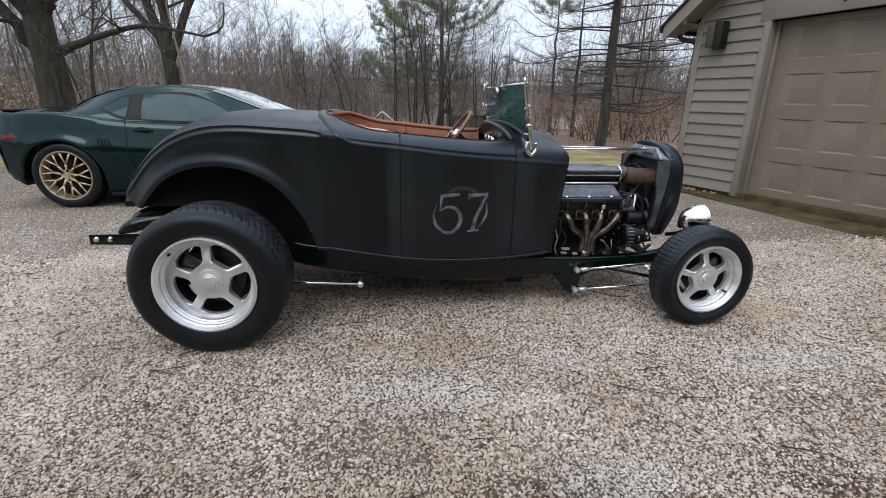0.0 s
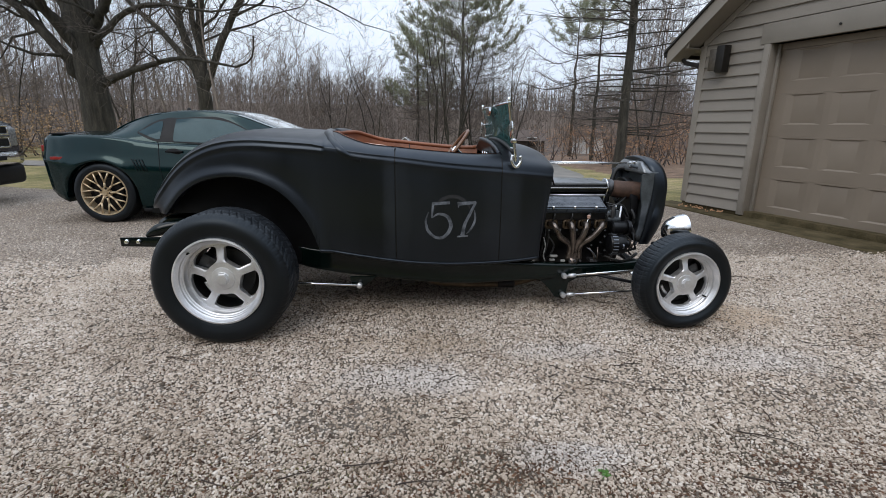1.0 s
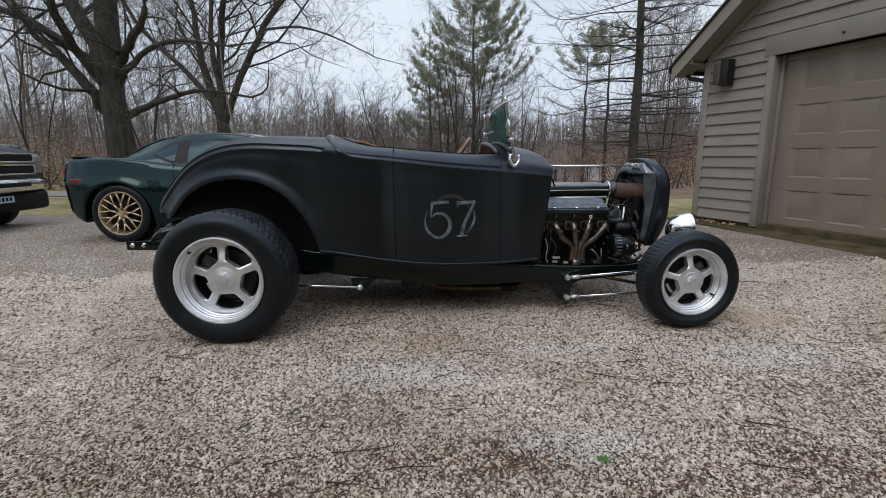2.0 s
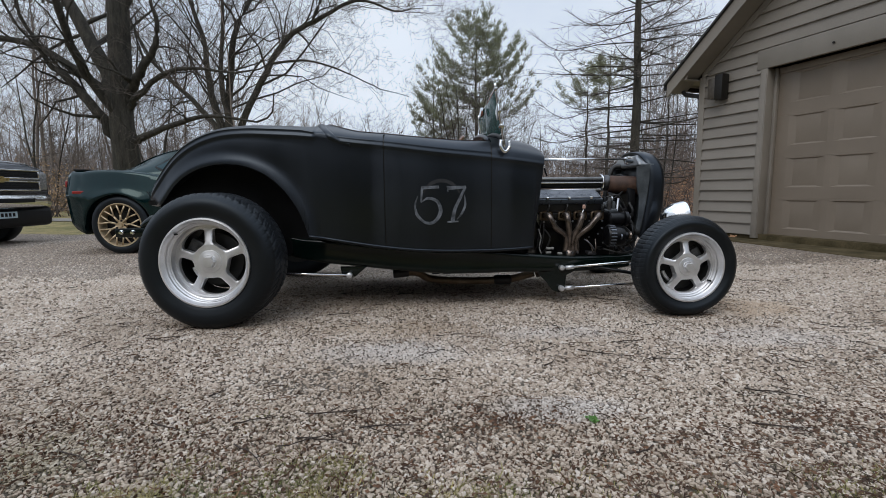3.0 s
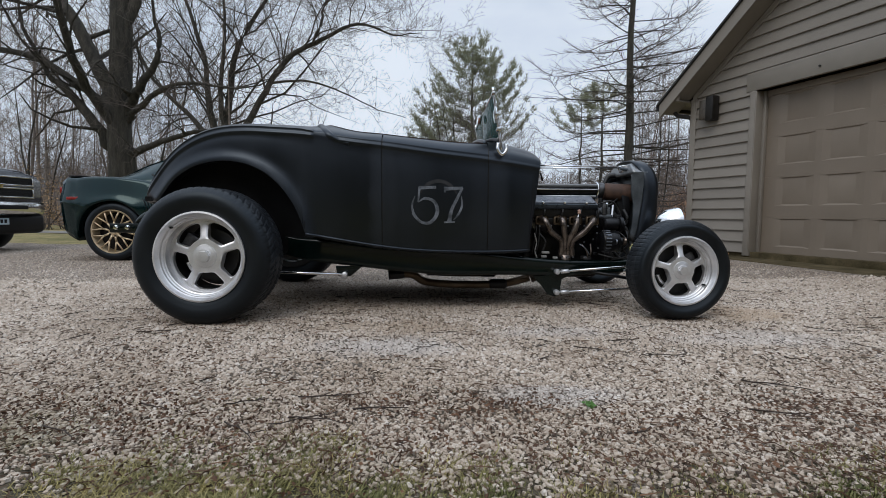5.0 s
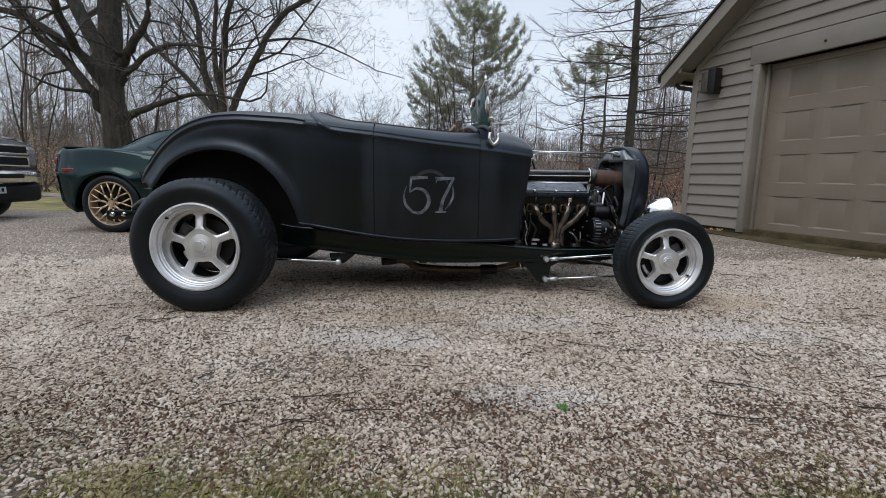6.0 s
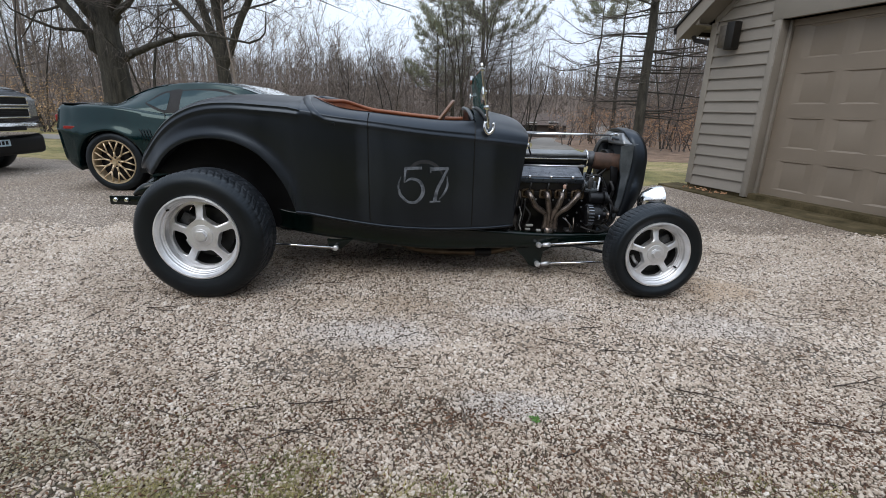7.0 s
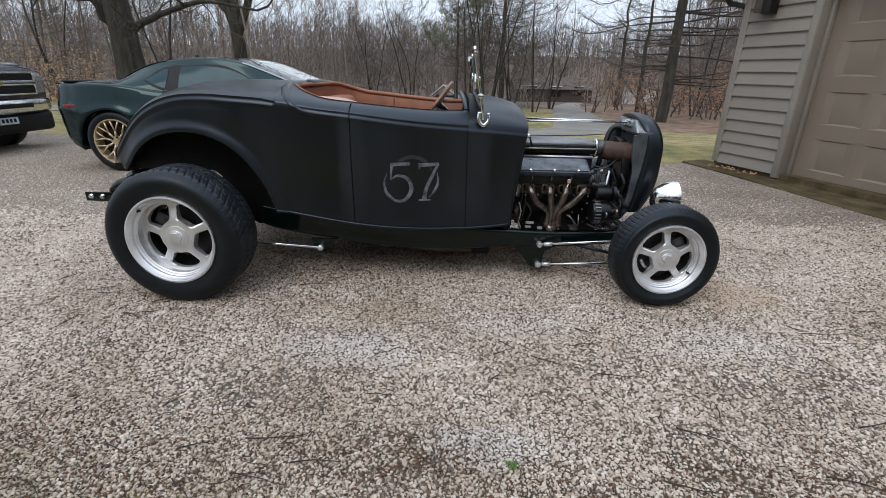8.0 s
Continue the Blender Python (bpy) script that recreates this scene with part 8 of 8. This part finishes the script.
s_col = s_ramp.outputs[0]
for stain in ((-0.30, -1.33, 0.42, 0.20, (0.66, 0.62, 0.58), 0.55), (0.35, -1.92, 0.30, 0.12, (0.66, 0.63, 0.60), 0.45), (0.55, -1.05, 0.40, 0.16, (0.64, 0.60, 0.56), 0.40),
              (1.85, -0.58, 0.45, 0.28, (0.46, 0.33, 0.21), 0.50), (-0.35, -0.95, 0.5, 0.14, (0.42, 0.31, 0.20), 0.28), (1.5, -1.2, 0.5, 0.2, (0.64, 0.60, 0.56), 0.35)):
    s_col = stone_stain(s_col, *stain)
sl.new(s_col, s_cover.inputs[6])
sl.new(s_cover.outputs[2], s_mix.inputs[6])
sl.new(s_dirt.outputs[0], s_mix.inputs[7])
sl.new(s_small.outputs["Fac"], s_k.inputs[0])
sl.new(s_mix.outputs[2], s_mix2.inputs[6])
sl.new(s_k.outputs[0], s_mix2.inputs[7])
sl.new(s_mix2.outputs[2], sn["Principled BSDF"].inputs["Base Color"])
sn["Principled BSDF"].inputs["Roughness"].default_value = 0.8

RING5 = [(math.cos(1.2566 * k), math.sin(1.2566 * k)) for k in range(5)]
STONE_V = np.array([(c, s, -0.3) for c, s in RING5] + [(0.0, 0.0, 0.9)])
STONE_F = [(k, (k + 1) % 5, 5) for k in range(5)]
# rounder stones for the strip along the verge: foot, shoulder and crown
ROUND_V = np.array([(c * 0.92, s * 0.92, -0.45) for c, s in RING5] + [(c * 0.86, s * 0.86, 0.42) for c, s in RING5] + [(0.0, 0.0, 0.88)])
ROUND_F = [(k, (k + 1) % 5, 5 + (k + 1) % 5, 5 + k) for k in range(5)] + [(5 + k, 5 + (k + 1) % 5, 10) for k in range(5)]


def patch_noise(xs, ys, scale, seed):
    """Soft random field for bare and stony places."""
    rng = np.random.RandomState(seed)
    out = np.zeros(len(xs))
    for k in range(7):
        a, f, ph = rng.uniform(0, 6.28), scale * rng.uniform(0.6, 1.8), rng.uniform(0, 6.28)
        out += np.sin((xs * math.cos(a) + ys * math.sin(a)) * f + ph + 1.3 * np.sin(ys * f * 0.7 + k))
    return out / 7


def pebbles(name, x0, x1, y0, y1, pitch, size, seed, label, keep=None, form=(STONE_V, STONE_F)):
    """Close-lying loose stones on the ground: jittered, squashed, half sunk."""
    rng = np.random.RandomState(seed)
    gx, gy = np.meshgrid(np.arange(x0, x1, pitch), np.arange(y0, y1, pitch * 0.87))
    gx[1::2] += pitch / 2
    xs, ys = gx.ravel(), gy.ravel()
    n = len(xs)
    xs, ys = xs + rng.uniform(-0.42, 0.42, n) * pitch, ys + rng.uniform(-0.42, 0.42, n) * pitch
    # the edges of each spread thin out unevenly
    near_edge = np.minimum(np.minimum(xs - x0, x1 - xs), np.minimum(ys - y0, y1 - ys))
    m = rng.uniform(0, 1, n) < (near_edge + 0.35 * patch_noise(xs, ys, 4.0, seed + 30)) / 0.45 + 0.15
    xs, ys = xs[m], ys[m]
    if keep is not None:
        m = keep(xs, ys, rng)
        xs, ys = xs[m], ys[m]
    n = len(xs)
    zs = np.array([height(a, c) for a, c in zip(xs, ys)])
    sz = size * np.exp(rng.normal(0, 0.20, n))
    ax = np.stack([sz * rng.uniform(0.9, 1.45, n), sz * rng.uniform(0.75, 1.05, n), sz * rng.uniform(0.6, 1.0, n)], 1)
    verts, polys = form
    nv = len(verts)
    V = verts[None] * (1 + rng.uniform(-0.17, 0.17, (n, nv, 3))) + rng.normal(0, 0.08, (n, nv, 3))
    V = V * ax[:, None, :]
    th, tilt = rng.uniform(0, 6.283, n), rng.normal(0, 0.28, n)
    c, s = np.cos(tilt)[:, None], np.sin(tilt)[:, None]
    V = np.stack([V[..., 0] * c - V[..., 2] * s, V[..., 1], V[..., 0] * s + V[..., 2] * c], 2)
    c, s = np.cos(th)[:, None], np.sin(th)[:, None]
    V = np.stack([V[..., 0] * c - V[..., 1] * s, V[..., 0] * s + V[..., 1] * c, V[..., 2]], 2)
    V += np.stack([xs, ys, zs + ax[:, 2] * rng.uniform(0.25, 0.85, n)], 1)[:, None, :]
    me = bpy.data.meshes.new(name)
    faces = []
    for f in polys:
        faces += (np.array(f)[None] + nv * np.arange(n)[:, None]).tolist()
    me.from_pydata(V.reshape(-1, 3).tolist(), [], faces)
    me.polygons.foreach_set("use_smooth", [len(polys) < 8] * len(me.polygons))
    me.materials.append(M_STONE)
    ob = new(name, me)
    tagged(ob, label, "gravel", kind="stuff")
    return ob


def near_keep(xs, ys, rng):
    g = np.interp(xs, [-1.3, -0.9, -0.3, 0.0, 0.7, 0.9, 1.6], [-2.34, -2.31, -2.31, -2.43, -2.50, -2.40, -2.36]) + 0.10 * patch_noise(xs, ys, 3.0, 5)
    thin = np.clip(1.0 + (ys - g) / 0.14, 0.10, 1.0)
    muddy = np.where((patch_noise(xs, ys, 5.0, 11) < -0.34) & (ys < -1.85), 0.72, 1.0)
    return rng.uniform(0, 1, len(xs)) < thin * muddy


PALE = "pale limestone pebbles scattered over the drive"
pebbles("gravel", -2.1, 2.4, -2.70, -1.42, 0.0112, 0.0061, 1, PALE, near_keep, (ROUND_V, ROUND_F))
pebbles("gravel", -3.1, 3.3, -1.75, 0.9, 0.0144, 0.0077, 2, PALE)
pebbles("gravel", -7.8, 4.2, 0.3, 4.5, 0.058, 0.0085, 3, PALE, lambda xs, ys, rng: ~((xs - 3.70) * -0.946 + (ys - 3.47) * -0.325 < 0.75))
pebbles("gravel", -6.5, -2.2, -2.4, 0.9, 0.024, 0.0112, 4, PALE, lambda xs, ys, rng: ~((xs > -2.85) & (ys > -1.2)))
pebbles("gravel", 2.4, 4.6, -2.7, 0.9, 0.019, 0.0092, 6, PALE, lambda xs, ys, rng: ~((xs < 3.05) & (ys > -1.2)))

M_STICK = mat("dark_wet_twigs", (0.022, 0.014, 0.010), 0.8, 0.0, 0.3, 20, 120, 0.2, (0.05, 0.034, 0.025), island=0.4)
M_LITTER = mat("brown_leaf_litter", (0.050, 0.025, 0.014), 0.85, 0.0, 0.3, 20, 90, 0.2, (0.125, 0.064, 0.034), island=0.5)
M_GRASS = mat("winter_grass_blades", (0.105, 0.110, 0.030), 0.75, 0.0, 0.2, 5.0, 20, 0.0, (0.34, 0.275, 0.115), island=0.45)
M_WEED = mat("fresh_green_weed", (0.05, 0.13, 0.02), 0.6, 0.0, 0.2, 20, 90, 0.0, (0.08, 0.19, 0.035))


def twig_thing(x, y, ang, length, rad, seed, forks=1):
    rng = random.Random(seed)
    pts = wander((0, 0, 0.012), (math.cos(ang), math.sin(ang), 0.0), length, 6, rng, 0.12, 0.0)
    pts = [(p[0], p[1], 0.010 + 0.006 * rng.random()) for p in pts]
    bm = tube(pts, rad, 5, radii=[rad * (1 - 0.09 * i) for i in range(7)])
    for f in range(forks):
        i = rng.randint(1, 4)
        a = ang + rng.choice((-1, 1)) * rng.uniform(0.4, 0.9)
        q = [(pts[i][0] + math.cos(a) * length * 0.14 * k, pts[i][1] + math.sin(a) * length * 0.14 * k, 0.012) for k in range(3)]
        tube(q, rad * 0.6, 4, bm, radii=[rad * 0.6, rad * 0.5, rad * 0.3])
    ob = part("twig", bm, M_STICK, None)
    ob.matrix_world = pose(x, y, height(x, y))
    tagged(ob, "thin dark fallen twig lying on the gravel", "twig", "fallen twigs")


rng = random.Random(77)
for x, y, a, L in ((1.04, -1.80, -0.25, 0.28), (1.00, -1.74, 1.0, 0.05), (-0.95, -1.80, 1.15, 0.10), (-1.55, -0.95, 0.35, 0.30), (-1.62, -1.10, 0.2, 0.24), (0.55, -1.35, -0.6, 0.20), (0.75, -1.25, 0.15, 0.22), (0.35, -1.55, 0.8, 0.12), (1.45, -2.0, -0.1, 0.35), (0.9, -2.05, -0.35, 0.22), (-0.35, -2.05, 0.1, 0.22), (-0.55, -1.95, 0.15, 0.28), (2.6, 0.55, -0.05, 0.30), (2.3, 0.2, -0.2, 0.22), (1.75, -1.75, 0.05, 0.4)):
    twig_thing(x, y, a, L * 0.8, 0.0030, int(1000 * abs(x) + 77), 2)
for k in range(110):
    twig_thing(rng.uniform(-3.2, 3.0), rng.uniform(-2.4, 0.3), rng.gauss(0.0, 0.7), rng.uniform(0.05, 0.21), rng.uniform(0.0016, 0.0030), 500 + k, rng.randint(0, 1))

litter = Heap()
rng = random.Random(78)
spots = [(1.2, -2.18, 0.25), (1.7, -2.25, 0.25), (1.0, -2.25, 0.2), (1.9, -1.9, 0.3), (1.05, -2.0, 0.16), (1.35, -2.05, 0.2), (0.15, -2.0, 0.12), (-0.25, -1.98, 0.15), (1.6, -2.05, 0.2), (-1.3, -1.5, 0.3), (-0.9, -2.15, 0.2), (0.35, -2.3, 0.2), (0.75, -2.35, 0.2), (-0.05, -2.2, 0.2), (1.5, -2.4, 0.25), (-1.3, -1.95, 0.25), (-0.6, -2.2, 0.2), (-1.0, -2.0, 0.2), (-1.4, -2.25, 0.25), (-0.3, -2.38, 0.2), (0.6, -2.1, 0.15), (-1.2, -2.1, 0.25), (-1.6, -2.05, 0.25), (-0.8, -2.3, 0.22), (-1.5, -2.35, 0.25)]
for sx, sy, sp in spots:
    for k in range(360):
        x, y = rng.gauss(sx, sp), rng.gauss(sy, sp * 0.45)
        litter.leaf((x, y, height(x, y) + rng.uniform(0.003, 0.013)), rng.uniform(0.003, 0.0095), rng)
for k in range(2600):
    x, y = rng.uniform(-3, 3), -2.65 + 3.1 * rng.random() ** 1.6
    litter.leaf((x, y, height(x, y) + rng.uniform(0.004, 0.013)), rng.uniform(0.002, 0.007), rng)
for k in range(3200):  # needle-fine bits of twig
    x, y = rng.uniform(-2.6, 2.8), -2.6 + 2.8 * rng.random() ** 1.5
    a = rng.uniform(0, 6.283)
    L = rng.uniform(0.015, 0.065)
    z = height(x, y) + rng.uniform(0.008, 0.015)
    litter.bar([(x, y, z), (x + L * 0.5 * math.cos(a), y + L * 0.5 * math.sin(a), z + rng.uniform(0, 0.006)), (x + L * math.cos(a + 0.3), y + L * math.sin(a + 0.3), z)], [0.0018, 0.0016, 0.0010], 3)
tagged(litter.mesh("leaf_litter", M_LITTER, shade=False), "crumbled brown leaves and bark caught between pebbles", "leaf litter", kind="stuff")

leaves = Heap()
for k in range(60):  # dry leaves in the corner by the apron
    p = GM @ Vector((rng.uniform(0.05, 0.75), abs(rng.gauss(0.06, 0.05)) + 0.02, 0.0))
    leaves.leaf((p.x, p.y, 0.088 + rng.uniform(0.0, 0.03)), rng.uniform(0.010, 0.026), rng)
tagged(leaves.mesh("dry_leaves", M_RUSTLEAF, shade=False), "dry rust-brown oak leaves blown against the garage wall", "leaves", kind="stuff")

grass = Heap()
rng = random.Random(79)


def tuft(x, y, n, spread, tall):
    for k in range(n):
        a, q = rng.uniform(0, 6.283), rng.uniform(0.3, 1.5)
        px, py = x + rng.gauss(0, spread), y + rng.gauss(0, spread)
        grass.blade((px, py, height(px, py) - 0.002), (math.cos(a) * q, math.sin(a) * q, rng.uniform(0.25, 0.9)), tall * rng.uniform(0.35, 0.9), 0.0026)


# thick tufts on the verge, thinning out into the stones
for x0, x1, y0, y1, n, blades, tall in ((-1.0, 0.05, -2.75, -2.40, 150, 70, 0.034), (-0.85, -0.50, -2.36, -2.26, 18, 50, 0.026), (-0.95, -0.45, -2.22, -2.02, 34, 16, 0.014), (-0.55, -0.30, -2.36, -2.24, 22, 50, 0.032), (-0.15, 0.10, -2.42, -2.32, 14, 44, 0.030), (0.75, 2.0, -2.75, -2.44, 130, 60, 0.036), (0.85, 1.3, -2.46, -2.34, 30, 45, 0.032), (-2.3, -1.1, -2.75, -2.42, 60, 44, 0.030), (0.0, 0.8, -2.75, -2.47, 70, 50, 0.032), (0.1, 0.7, -2.48, -2.32, 20, 24, 0.024), (-1.9, -0.5, -2.25, -1.85, 120, 14, 0.018), (-1.6, 1.9, -2.4, -1.5, 50, 7, 0.015)):
    for k in range(n):
        tuft(rng.uniform(x0, x1), rng.uniform(y0, y1) + 0.05 * math.sin(9 * k), int(blades * 2.3), 0.030, tall * 0.95)
tagged(grass.mesh("grass", M_GRASS, shade=False), "short winter grass growing into the gravel's edge", "grass", kind="stuff")
for x, y, n in ((0.40, -2.02, 22),):
    weed = Heap()
    for k in range(n):
        a = rng.uniform(0, 6.283)
        weed.leaf((x + rng.gauss(0, 0.014), y + rng.gauss(0, 0.014), height(x, y) + rng.uniform(0.008, 0.022)), rng.uniform(0.006, 0.010), rng)
    tagged(weed.mesh("weed", M_WEED, shade=False), "small fresh green weed sprouting in the gravel", "weed", "weeds in the gravel")
